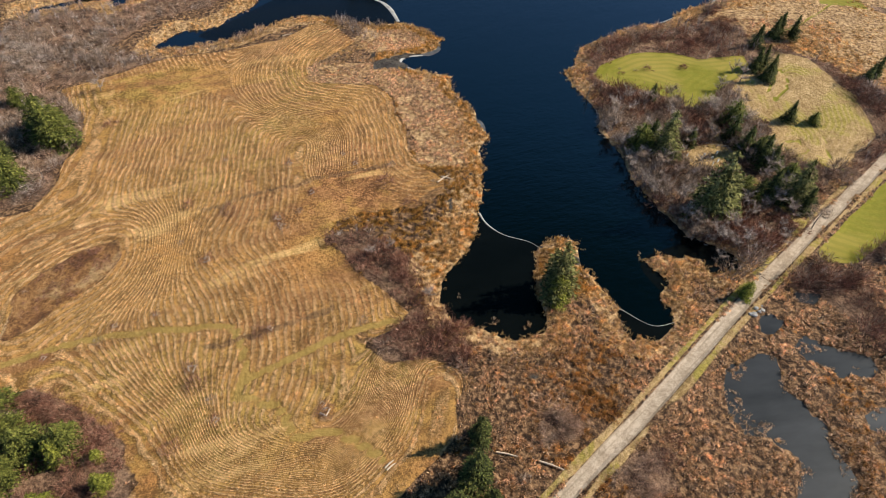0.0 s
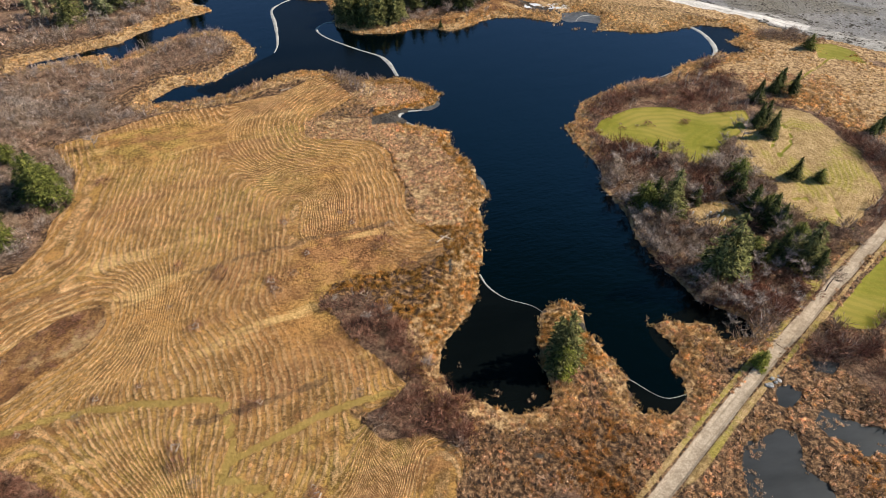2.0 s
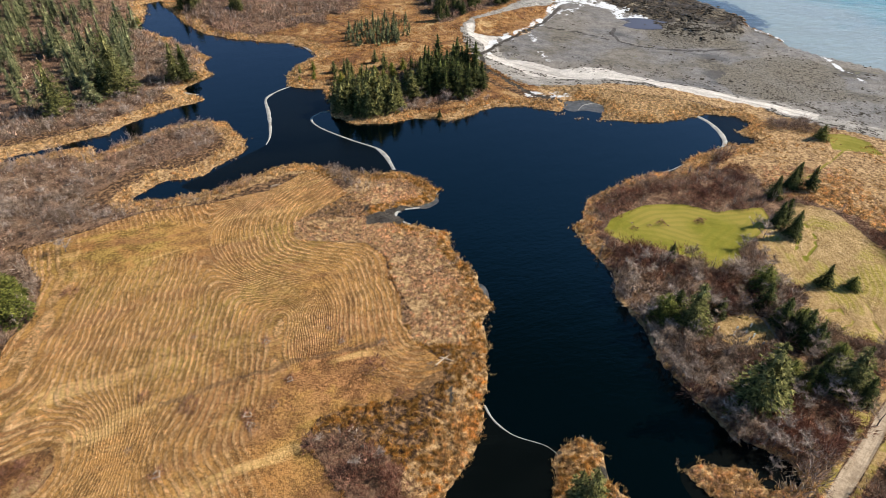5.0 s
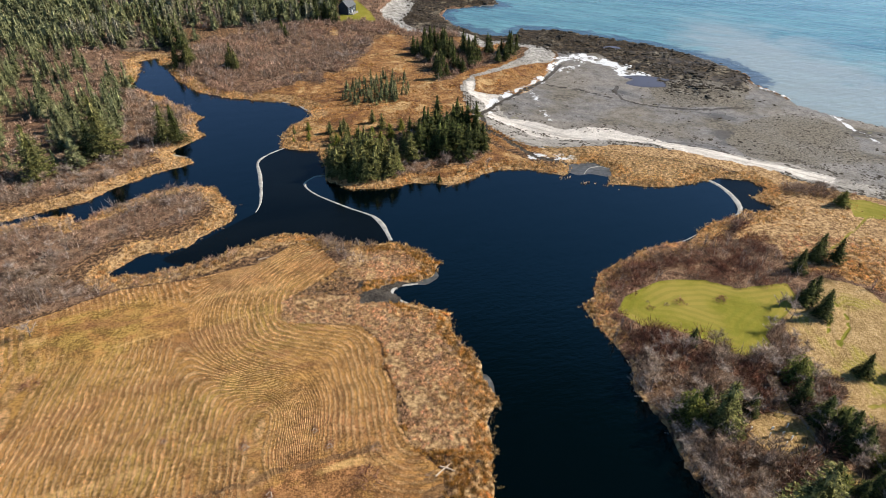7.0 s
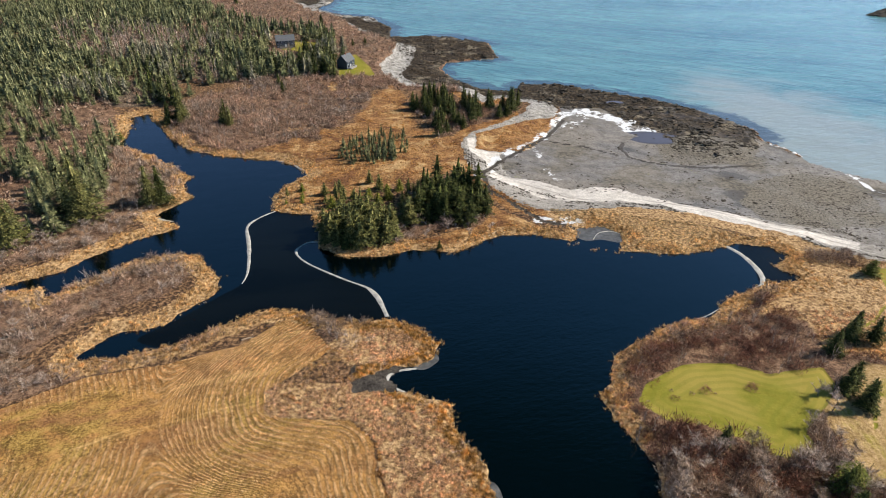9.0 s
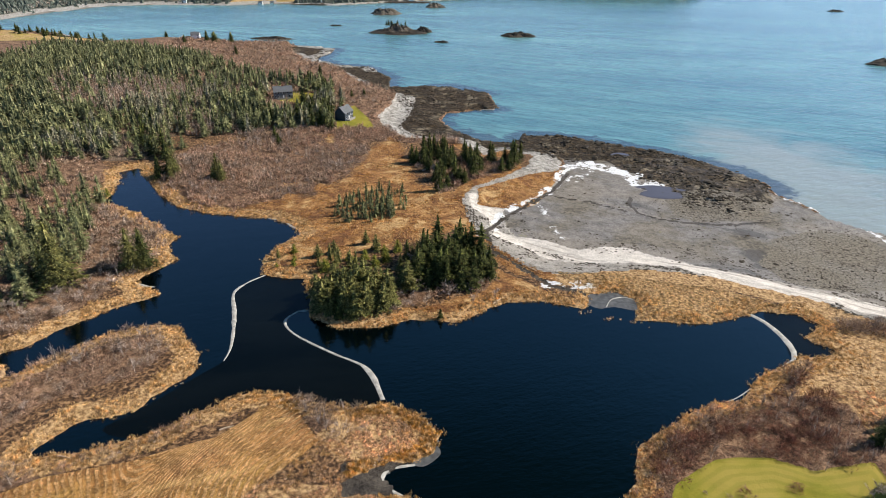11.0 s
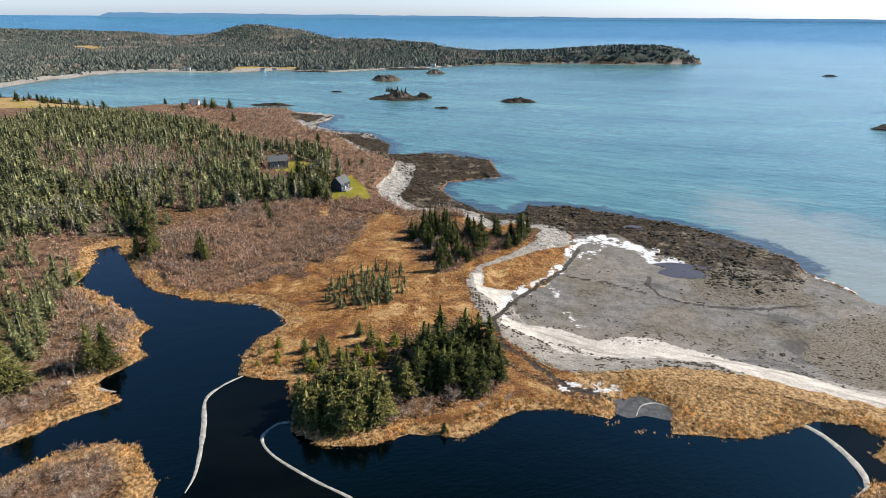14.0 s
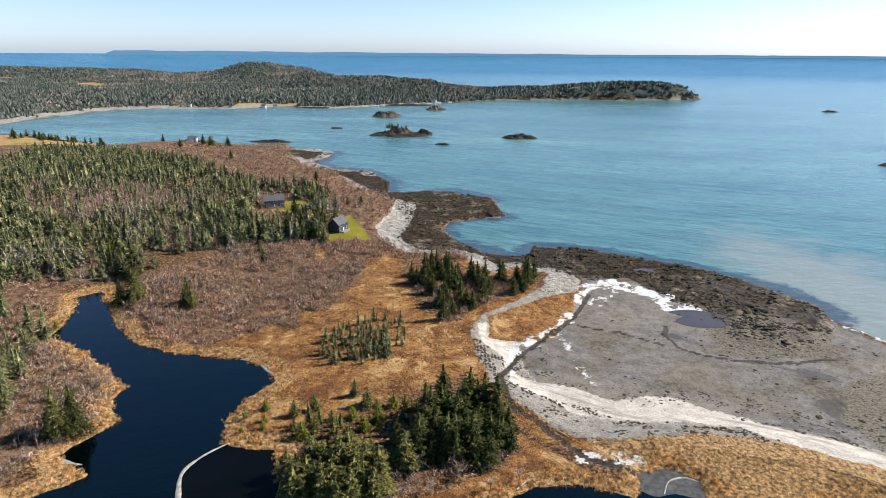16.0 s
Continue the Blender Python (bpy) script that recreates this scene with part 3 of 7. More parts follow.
THICKETS = [
    [(-160, 208), (-151, 212), (-126, 219), (-109, 233), (-94, 240), (-86, 231), (-91, 218), (-108, 202), (-117, 187), (-160, 170)],
    [(-173, 191), (-133, 184), (-113, 180), (-101, 183), (-84, 187), (-67, 196), (-84, 186), (-109, 171), (-121, 163), (-145, 155)],
    [(-44, 207), (-35, 209), (-27, 204), (-28, 195), (-36, 193)],
    [(-27, 100), (-20, 102), (-13, 98), (-5, 90), (-2, 81), (-6, 77), (-12, 81), (-18, 86), (-25, 93)],
    [(43, 167), (55, 166), (60, 165), (64, 157), (72, 157), (79, 146), (72, 142), (62, 138), (66, 127), (81, 123), (87, 117), (76, 110), (54, 112), (49, 125), (47, 142), (43, 147)],
    [(58, 112), (70, 116), (82, 113), (93, 113), (89, 103), (78, 97), (69, 95), (61, 101), (58, 107)],
    [(75, 196), (83, 204), (98, 213), (107, 207), (104, 192), (91, 188), (80, 189)],
    [(79, 89), (85, 94), (96, 94), (98, 86), (99, 81), (104, 72), (102, 68), (92, 73), (87, 84), (80, 86)],
    [(-101, 54), (-90, 58), (-79, 57), (-66, 51), (-58, 45), (-55, 36), (-55, 20), (-100, 20)],
    [(-152, 158), (-134, 157), (-123, 159), (-110, 146), (-106, 136), (-108, 124), (-104, 113), (-116, 108), (-132, 106)],
    [(-151, 367), (-156, 409), (-135, 430), (-114, 454), (-74, 468), (-53, 469), (-50, 423), (-55, 386), (-66, 356), (-85, 348), (-102, 335), (-120, 338), (-137, 350)],
    ROAD_HEDGE, [(-19, 72), (-10, 78), (0, 77), (4, 71), (-2, 66.5), (-11, 65.5)],
    [(17, 52), (20, 57), (26, 57), (28, 52), (24, 49), (19, 49)], [(31, 42), (36, 48), (43, 47), (44, 41), (38, 37), (33, 37)],
    [(-300, 380), (-248, 400), (-208, 412), (-185, 390), (-176, 352), (-150, 325), (-121, 312), (-117, 298), (-120, 271), (-124, 255), (-128, 243), (-135, 235), (-165, 222), (-300, 240)],
]
NORTH_WOOD = [(-330, 340), (-245, 398), (-212, 395), (-185, 401), (-172, 406), (-171, 438), (-121, 455), (-74, 464), (-79, 495), (-103, 583), (-140, 588), (-168, 610), (-212, 652), (-280, 712), (-383, 770), (-432, 770), (-436, 690), (-480, 600), (-560, 500)]
DEAD_BELT = [(-285, 500), (-335, 588), (-255, 588), (-180, 525), (-145, 440), (-172, 458), (-222, 500), (-228, 470)]
WEST_WOOD = [(-300, 380), (-224, 397), (-182, 352), (-159, 322), (-149, 297), (-136, 265), (-148, 269), (-144, 252), (-160, 245), (-300, 260)]
ISLE_WOOD = [(-50, 264), (-41, 272), (-22, 266), (-18, 290), (-1, 303), (12, 298), (14, 272), (10, 266), (-9, 262), (-21, 251), (-38, 248), (-45, 252)]
GROVE = [(-24, 405), (-7, 372), (-9, 357), (8, 377), (33, 397), (39, 413), (16, 412), (-15, 424)]
SCRUB = [(-55, 324), (-55, 346), (-43, 362), (-27, 364), (-21, 346), (-25, 329), (-38, 322)]
EAST_HEATH = [(104, 192), (114, 192), (128, 186), (140, 166), (150, 160), (180, 190), (160, 232), (130, 246), (112, 238), (104, 226), (90, 215), (106, 208)]
HOUSE_VIEW = [(-128, 533), (-121, 508), (-117, 494)]
HOUSE_LAWNS = [[(-77, 460), (-79, 507), (-72, 514), (-59, 488), (-52, 468), (-65, 464)], [(-134, 536), (-124, 555), (-107, 550), (-101, 529), (-109, 517), (-128, 524)],
               [(-470, 1440), (-340, 1485), (-350, 1505), (-470, 1470)], [(-620, 900), (-520, 905), (-440, 870), (-480, 820), (-640, 800)], [(-1400, 2160), (-1210, 2050), (-1000, 1830), (-950, 1850), (-1150, 2110), (-1380, 2230)], [(-280, 860), (-215, 858), (-215, 845), (-285, 845)]]
# (line, half width at its start, middle and end)
RIDGES = [([(-71, 277), (-76, 271), (-78.5, 263.5), (-74.6, 252), (-71, 240), (-69, 231), (-69, 225)], (0.5, 1.1, 0.25)), ([(-47, 253), (-51, 253), (-54, 251.5), (-56, 246), (-51, 239), (-38, 230), (-27, 223.5), (-23, 217), (-20, 209)], (0.9, 0.55, 0.9)),
          ([(-28, 224), (-24, 219), (-20, 209)], (0.4, 1.3, 0.6)), ([(100, 254.5), (103, 249), (104.5, 241), (104, 234), (102, 230)], (0.8, 1.6, 0.8)), ([(102, 230), (91, 222), (84, 217), (77, 212), (70, 209)], (0.5, 0.3, 0.15)),
          ([(8, 111), (10, 107), (14, 103.5), (20, 101.4), (22.5, 99.5)], (0.45, 0.2, 0.1)), ([(36, 84), (40, 81), (46, 77), (52, 78.5)], (0.25, 0.16, 0.1)), ([(-10, 186.5), (-15.5, 185.3), (-17.6, 183), (-16, 179.4), (-12, 177.3)], (0.5, 1.1, 0.4)),
          ([(-84, 328.4), (-77, 326), (-71, 320), (-66, 314), (-69, 306)], (0.4, 0.9, 0.4)), ([(-117, 270), (-113, 268), (-108, 267)], (0.5, 0.9, 0.3)), ([(64, 262), (60, 264.5), (55, 263), (52, 258)], (0.25, 0.5, 0.2))]
SNOW_LINES = [([(104, 390), (95, 409), (82, 418), (65, 413), (56.6, 392), (51, 376), (32.5, 351), (20, 338), (13, 321)], 3.0), ([(104, 388), (96, 405), (84, 417), (66, 413)], 6.5), ([(41, 356), (43, 341.5), (45, 330), (45.4, 319), (52, 317)], 1.0),
              ([(35, 270), (40, 268.7), (49, 270)], 2.4), ([(58, 384), (64, 396), (74, 400), (66, 388)], 1.0), ([(168, 372), (178, 356), (186, 338), (190, 318), (194, 296)], 1.3)]
CREEK = [(46, 258), (47.4, 266), (35, 271), (26.7, 282), (17.5, 294), (13.6, 308), (13.5, 318), (23, 337.6), (50, 372), (63, 400)]
FIELD_PATHS = [[(-102, 59), (-90, 64), (-75, 70), (-49, 73), (-44, 70), (-41, 62), (-41, 57), (-33, 55), (-28, 49), (-21, 50), (-11, 45)], [(-41, 60), (-22, 72), (-8, 77)]]
FIELD_SCARS = [([(-62, 108), (-48, 116), (-30, 124), (-17, 128)], 0.7), ([(-52, 68), (-40, 71), (-25, 80)], 0.7), ([(-2, 119), (-9, 111), (-20, 108), (-29, 101)], 1.0), ([(-18, 72), (-12, 68)], 1.2)]
TIDE_CHANNELS = [[(89, 366), (86, 355), (88, 346), (95, 340), (108, 336), (122, 334), (150, 338)], [(51, 365), (68, 359), (82, 348)]]
GRASS_LANE = [(79, 151), (80, 141), (80.5, 130), (84.4, 122.7), (87, 115.6), (90, 106)]
MEADOW_PATHS = [[(109, 181.6), (110.8, 177), (108, 169.6), (102, 162.5), (101, 166.6), (106, 175.4), (109, 181)], [(97.7, 141.6), (102, 142.8), (103, 138.4), (98.7, 135.5), (96.2, 137.2), (97.5, 141)], [(109, 147.6), (109.3, 142), (108, 133.3), (110.8, 128.4)], [(117, 204), (126, 210), (137, 220), (146, 227)]]
GRAVEL_BANK = [(122, 299), (139, 320), (164, 331), (181, 322), (184, 298), (172, 278), (150, 273), (128, 280)]
FAR_LAWN = [(144, 240), (152, 240), (158, 234), (158, 223), (152, 226), (142, 228)]
PEBBLES = [(110, 368), (135, 380), (152, 374), (160, 362), (150, 345), (138, 339), (114, 337), (103, 346)]
MUD_EDGE = [(-26, 180), (-16, 187), (-9, 186), (-12, 178), (-18, 176), (-26, 176)]


def lattice(seed):
    return np.random.default_rng(seed).random((256, 256))


def value_noise(x, y, size, seed, octaves=3):
    """Smooth noise between -1 and 1, with features of size metres."""
    total, weight, tab = 0, 0, lattice(seed)
    for k in range(octaves):
        u, v = x / size * 2 ** k + 31.7 * k, y / size * 2 ** k + 17.3 * k
        i, j = np.floor(u).astype(int), np.floor(v).astype(int)
        f, g = u - i, v - j
        f, g = f * f * (3 - 2 * f), g * g * (3 - 2 * g)
        a, b = tab[j % 256, i % 256], tab[j % 256, (i + 1) % 256]
        c, d = tab[(j + 1) % 256, i % 256], tab[(j + 1) % 256, (i + 1) % 256]
        total = total + (a * (1 - f) + b * f + (c * (1 - f) + d * f - a * (1 - f) - b * f) * g) * 0.5 ** k
        weight += 0.5 ** k
    return total / weight * 2 - 1


def distance(line, x, y, closed=True, reach=60.0):
    """Distance to an outline, negative inside a closed one; reach where it is farther off than that."""
    pts = np.array(line, float)
    low, high = pts.min(0) - reach, pts.max(0) + reach
    out = np.full(x.shape, float(reach))
    near = (x > low[0]) & (x < high[0]) & (y > low[1]) & (y < high[1])
    px, py = x[near], y[near]
    best, inside = np.full(px.shape, 1e12), np.zeros(px.shape, bool)
    ends = np.roll(pts, -1, 0) if closed else pts[1:]
    for (ax, ay), (bx, by) in zip(pts, ends):
        ex, ey = bx - ax, by - ay
        k = np.clip(((px - ax) * ex + (py - ay) * ey) / (ex * ex + ey * ey + 1e-9), 0, 1)
        best = np.minimum(best, (px - ax - k * ex) ** 2 + (py - ay - k * ey) ** 2)
        if closed and ay != by:
            inside ^= ((ay > py) != (by > py)) & (px < ax + (py - ay) * ex / ey)
    d = np.sqrt(best)
    out[near] = np.where(inside, -d, d)
    return out


def ease(v, low, high):
    k = np.clip((v - low) / (high - low), 0, 1)
    return k * k * (3 - 2 * k)


def graded(start, low, high, end, step, before, after):
    """Coordinates: even between low and high, then ever wider apart out to start and end."""
    mid = list(np.arange(low, high, step))
    s, v = step, low
    front = []
    while v > start:
        s *= before
        v -= s
        front.append(v)
    s, v = step, mid[-1]
    back = []
    while v < end:
        s *= after
        v += s
        back.append(v)
    return np.array(front[::-1] + mid + back)


XS = graded(-3200, -145, 150, 1500, 1.3, 1.035, 1.04)
YS = graded(-500, 24, 300, 3400, 1.3, 1.15, 1.0115)
GX, GY = np.meshgrid(XS, YS)
# outlines wander a little, as shores and edges of growth do
WX = GX + 1.3 * value_noise(GX, GY, 7.0, 11) + 0.5 * value_noise(GX, GY, 2.6, 12, 2)
WY = GY + 1.3 * value_noise(GX, GY, 7.0, 13) + 0.5 * value_noise(GX, GY, 2.6, 14, 2)
SX = GX + 0.5 * value_noise(GX, GY, 9.0, 15)
SY = GY + 0.5 * value_noise(GX, GY, 9.0, 16)
NX = WX + 4.5 * value_noise(GX, GY, 22.0, 19, 4)
NY = WY + 4.5 * value_noise(GX, GY, 22.0, 20, 4)
d_pond = distance(POND_EDGE, WX, WY)
d_field = distance(FIELD_EDGE, SX, SY, reach=40)
d_patch = distance(BRUSH_PATCH, WX, WY)
d_land = distance(LAND_EDGE, GX + 5 * value_noise(GX, GY, 30, 17), GY + 5 * value_noise(GX, GY, 30, 18), reach=900)
d_beach = distance(BEACH_EDGE, WX, WY)
d_top = distance(BEACH_TOP, WX, WY, False, 200)
d_coast = distance(COAST_NEAR, WX, WY, False, 400)
d_road = distance(ROAD_LINE, GX, GY, False)
d_pool = np.minimum.reduce([distance(pool_edge, WX, WY) for pool_edge in POOLS])
d_creek = distance(CREEK, WX, WY, False)

Z = {}


def smooth_path(points, steps=5):
    """A rounder line through the points."""
    out, n = [], len(points)
    for i in range(n - 1):
        a, b, c, d = (np.array(points[min(max(i + k, 0), n - 1)], float) for k in (-1, 0, 1, 2))
        for j in range(steps):
            t = j / steps
            out.append(tuple(0.5 * (2 * b + (c - a) * t + (2 * a - 5 * b + 4 * c - d) * t * t + (3 * b - a - 3 * c + d) * t ** 3)))
    return out + [points[-1]]


def zone(name, d, soft=1.0):
    """A zone of the ground from a distance: 1 well inside it, 0 outside."""
    Z[name] = np.maximum(Z.get(name, 0), ease(-d, -soft, soft))


HILLS = [(-1000, 2000, 300, 8), (-1700, 1700, 500, 6), (-560, 1650, 220, 9), (-330, 560, 160, 7)]
# crests of the land across the bay: (x, y, height), half width
CRESTS = [([(-2400, 2700, 46), (-1876, 2700, 44), (-1617, 2700, 38), (-1332, 2650, 35), (-1082, 2560, 20), (-887, 2500, 30), (-800, 2450, 42), (-735, 2430, 66), (-690, 2430, 65), (-623, 2420, 57), (-525, 2400, 46), (-440, 2350, 36), (-390, 2300, 24), (-330, 2200, 24)], 150.0),
          ([(-420, 1980, 26), (-266, 1950, 33), (-182, 1950, 32), (-64, 1900, 27), (64, 1860, 15), (189, 1850, 18), (341, 1830, 27), (461, 1820, 36), (552, 1812, 36), (612, 1808, 27)], 95.0)]
inland = np.clip(-d_land, 0, None)
height = 0.75 + 0.25 * value_noise(GX, GY, 6.0, 21) + 0.5 * value_noise(GX, GY, 40.0, 22)
height += 0.6 * ease(-d_field, 0, 25)
height += 4.2 * ease(GY, 395, 520) * ease(-GX, 20, 70) * ease(inland, 0, 60)
for hx, hy, hr, hh in HILLS:
    height += hh * np.exp(-((GX - hx) ** 2 + (GY - hy) ** 2) / (2 * hr * hr)) * ease(inland, 0, 45)
for crest, crest_half in CRESTS:
    raised, pts = np.zeros(GX.shape), np.array(crest, float)
    for (ax, ay, az), (bx, by, bz) in zip(pts, pts[1:]):
        k = np.clip(((GX - ax) * (bx - ax) + (GY - ay) * (by - ay)) / ((bx - ax) ** 2 + (by - ay) ** 2), 0, 1)
        off = np.hypot(GX - ax - k * (bx - ax), GY - ay - k * (by - ay))
        raised = np.maximum(raised, (az + (bz - az) * k) * np.exp(-(off / crest_half) ** 2))
    height += raised * ease(inland, 0, 30)
height += (4.0 * value_noise(GX, GY, 160.0, 34) + 2.0 * value_noise(GX, GY, 70.0, 35)) * ease(GY, 1300, 1600) * ease(inland, 20, 120)
height += 2.0 * value_noise(GX, GY, 90.0, 23) * ease(GY, 500, 900) + 2 * ease(GY, 600, 900)
height = np.where(d_pond < 60, np.minimum(height, 0.10 + np.clip(d_pond, 0, None) * 0.16 + 0.12 * value_noise(GX, GY, 3.0, 24)), height)
height = np.where(d_pond < 0, np.clip(d_pond * 0.45, -1.8, 0) - 0.03, height)
height = np.where(d_pool < 6, np.minimum(height, 0.30 + 0.12 * d_pool), height)
height = np.where(d_pool < 0, np.clip(d_pool * 0.3, -0.5, 0) + 0.12, height)
# the tidal shore falls from the beach crest to the sea
share = d_top / (d_top + d_coast + 0.01)
tidal = 1.1 - 3.1 * ease(d_top, 0, 17) - 1.35 * share + 0.10 * value_noise(GX, GY, 9.0, 25)
shelf = np.where(d_beach < 0, tidal, np.minimum(height, SEA_Z + 0.4 + (0.16 + 0.75 * ease(GY, 1650, 1720)) * inland))
near_beach = (d_top < 60) & (d_beach > 0) & (inland > 8)
height = np.where(d_beach < 0, tidal, np.where(near_beach, height, shelf))
height = np.where((d_land > 0) & (d_beach > 0), np.maximum(SEA_Z - 0.15 - 0.05 * d_land, -9), height)
d_rock = np.minimum(np.minimum(distance(ROCK_EAST, WX, WY), distance(ROCK_MID, WX, WY)), distance(ROCK_FAR, WX, WY))
weed_from = 15.0 + 4.0 * value_noise(GX, GY, 14.0, 42, 3)
d_rock = np.minimum(d_rock, np.where((d_beach < 0) & (GY > 440) & (GY < 900), weed_from - d_top, 60.0))
lumps = np.clip(value_noise(GX, GY, 6.0, 26, 4) + 0.15, 0, 1) * 1.9
height += lumps * ease(-d_rock, -2, 6) * (d_top > 3)
height -= 0.35 * ease(-d_creek, -1.6, 0.2) * (d_pond > 0)
height = np.where(d_road < 5, height * ease(d_road, 2.2, 5) + 1.15 * (1 - ease(d_road, 2.2, 5)), height)
d_salt = distance(SALT_MARSH, WX, WY)
height += 0.5 * ease(-d_salt, 0, 2)

zone("field", np.maximum(d_field, -d_patch))
zone("road", d_road - 1.5, 0.5)
zone("lawn", distance(LAWN_EDGE, SX, SY), 0.8)
zone("lawn", distance(GREEN_EDGE, SX, SY), 0.8)
for lawn_line in HOUSE_LAWNS[:2]:
    zone("lawn", distance(lawn_line, SX, SY), 1.0)
zone("meadow", distance(MEADOW_EDGE, NX, NY), 1.0)
zone("meadow", distance(GRAVEYARD, WX, WY), 1.0)
zone("meadow", np.abs(d_road - 2.5) - 0.6 - 0.4 * value_noise(GX, GY, 9.0, 39, 2), 0.6)
for track_line in MEADOW_PATHS:
    zone("lawn", distance(track_line, SX, SY, False) - 0.45, 0.7)
zone("meadow", distance(GRASS_LANE, NX, NY, False) - 1.3, 0.9)
for lawn_line in HOUSE_LAWNS[2:]:
    zone("meadow", distance(lawn_line, WX, WY), 6.0)
for track_line in FIELD_PATHS:
    zone("path", distance(smooth_path(track_line), SX, SY, False) - 0.6, 0.6)
for scar_line, scar_half in FIELD_SCARS:
    zone("scar", distance(scar_line, WX, WY, False) - scar_half, 0.6)
zone("sand", np.where(d_beach < 3, distance(SAND_EDGE, NX, NY) + 1.0 + 2.5 * value_noise(GX, GY, 12.0, 38, 3), 9), 2.5)
zone("upper", np.where((d_beach < 0) & (GY < 400), d_top - 30, 9), 5.0)
d_wrack = distance(WRACK_LINE, SX, SY, False)
zone("flat", np.where(d_beach < 0, distance(FLAT_EDGE, NX, NY), 9), 3.0)
zone("flat", np.where(d_land < 0, 9, -d_land), 2.0)
zone("flat", np.where((d_beach < 0) & (GY < 430) & (d_top > 18), -5, 9), 2.0)
zone("rock", d_rock, 2.5)
zone("shingle", np.where((d_beach < 0) & (GY > 395), d_top - 16, 9), 3.0)
zone("shingle", np.where((GY > 700) & (d_land < 0) & (GX < 0), inland - np.where((GX < -380) & (GY > 960), 26, 12), 40), 6.0)
zone("rock", np.where((GY > 1000) & (d_land < 0) & (GX > -60), inland - 9 - 5 * value_noise(GX, GY, 40.0, 43, 3), 40), 4.0)
zone("mud", distance(MUD_EDGE, WX, WY), 1.0)
zone("mud", d_pool, 0.6)
zone("reed", np.where(d_pond > -0.5, d_pond - np.where((GY > 88) & (GY < 160) & (GX < 20) & (GX > -15), 9.0, np.where((GX > 42) & (GY > 102) & (GY < 162), 1.0, np.where((GX < -20) & (GY > 170), 6.5, 5.0))), 9), 2.0)
zone("reed", distance(WEST_REEDS, WX, WY), 2.0)
for plume_edge in PLUMES:
    zone("reed", distance(plume_edge, WX, WY), 1.5)
zone("reed", distance(DUNE_EDGE, WX, WY), 2.0)
zone("reed", np.where((d_beach > -1) & (GX > 38) & (GY < 300), d_top - 9, 9), 2.0)
zone("rust", np.where((d_beach > -1) & (GX < 38) & (GY < 440), d_top - 7, 9), 2.0)
zone("mud", np.where((d_pond > 0) & (d_pond < 26) & (GY < 215) & (GX < 40) & (d_field > 1), 0.55 - value_noise(GX, GY, 4.5, 30, 4) + (d_road < 9), 1) * 4, 0.8)
zone("rust", distance(RUST_EDGE, NX, NY), 9.0)
zone("rust", distance(REED_STRIP, WX, WY), 1.5)
zone("rust", d_salt, 1.5)
zone("rust", d_patch, 2.0)
zone("rust", np.where((GX < -30) & (GY > 330) & (GY < 480) & (d_pond > 2), 0.44 - value_noise(GX, GY, 26.0, 33, 4), 1) * 6, 1.5)
zone("reed", distance(EAST_HEATH, NX, NY), 6.0)
zone("lawn", distance(FAR_LAWN, SX, SY), 0.8)
for thicket in THICKETS + [BRUSH_PATCH]:
    zone("shrub", distance(thicket, NX, NY), 4.0)
zone("shrub", np.where((GX > -20) & (GX < 5) & (GY > 64) & (GY < 79) & (d_field > 0.5) & (d_pond > 2), -5, 9), 1.0)
zone("shrub", np.where((GY > 440) & (GY < 1000) & (d_land < 0) & (d_beach > 0), -5, 9), 2.0)
zone("shrub", np.where((GX > 42) & (GY > 96) & (GY < 250) & (d_pond > np.where((GY > 102) & (GY < 162), 0.8, 4)) & (d_road > 6) & (distance(EAST_HEATH, NX, NY) > 0) & (d_beach > 0), -5, 9), 2.0)
zone("forest", distance(NORTH_WOOD, NX, NY), 6.0)
zone("forest", distance(WEST_WOOD, NX, NY), 4.0)
zone("shrub", distance(ISLE_WOOD, WX, WY), 3.0)
zone("shrub", distance(GROVE, WX, WY), 3.0)
zone("farwood", np.where(GY > 1000, np.where((GX > -60) & (GY > 1400), 3, 12) - inland, 30), 6.0)
for snow_line, snow_half in SNOW_LINES:
    zone("snow", distance(snow_line, NX, NY, False) - snow_half * (1 + 0.9 * value_noise(GX, GY, 11, 31, 3)), 2.6)
Z["snow"] = Z["snow"] * ease(d_creek, 0.5, 1.4) * np.clip(0.72 + 1.1 * value_noise(GX, GY, 4.0, 37, 4), 0, 1)
zone("mud", np.where((d_pond > 0.5) & (GY > 255), d_creek - 1.1, 9), 0.7)
for channel in TIDE_CHANNELS:
    zone("mud", distance(channel, WX, WY, False) - 0.9, 0.9)
zone("pebble", np.where(d_beach < 0, distance(PEBBLES, NX, NY), 9), 5.0)
zone("pebble", np.where(d_beach < 0, distance(GRAVEL_BANK, NX, NY), 9), 6.0)
for washed in ("sand", "flat", "upper", "shingle", "pebble"):
    Z[washed] = Z[washed] * (1 - ease(-d_salt, -0.5, 1.5))
for wooded in (ISLE_WOOD, GROVE):
    Z["rust"] = Z["rust"] * ease(distance(wooded, WX, WY), -2, 2)
Z["meadow"] = Z["meadow"] * ease(distance(ROAD_HEDGE, WX, WY), -1, 1)
Z["shrub"] = Z["shrub"] * (1 - Z["field"]) * (1 - Z["lawn"]) * (1 - Z["meadow"])
Z["reed"] = Z["reed"] * (1 - ease(Z["forest"], 0.3, 0.7))
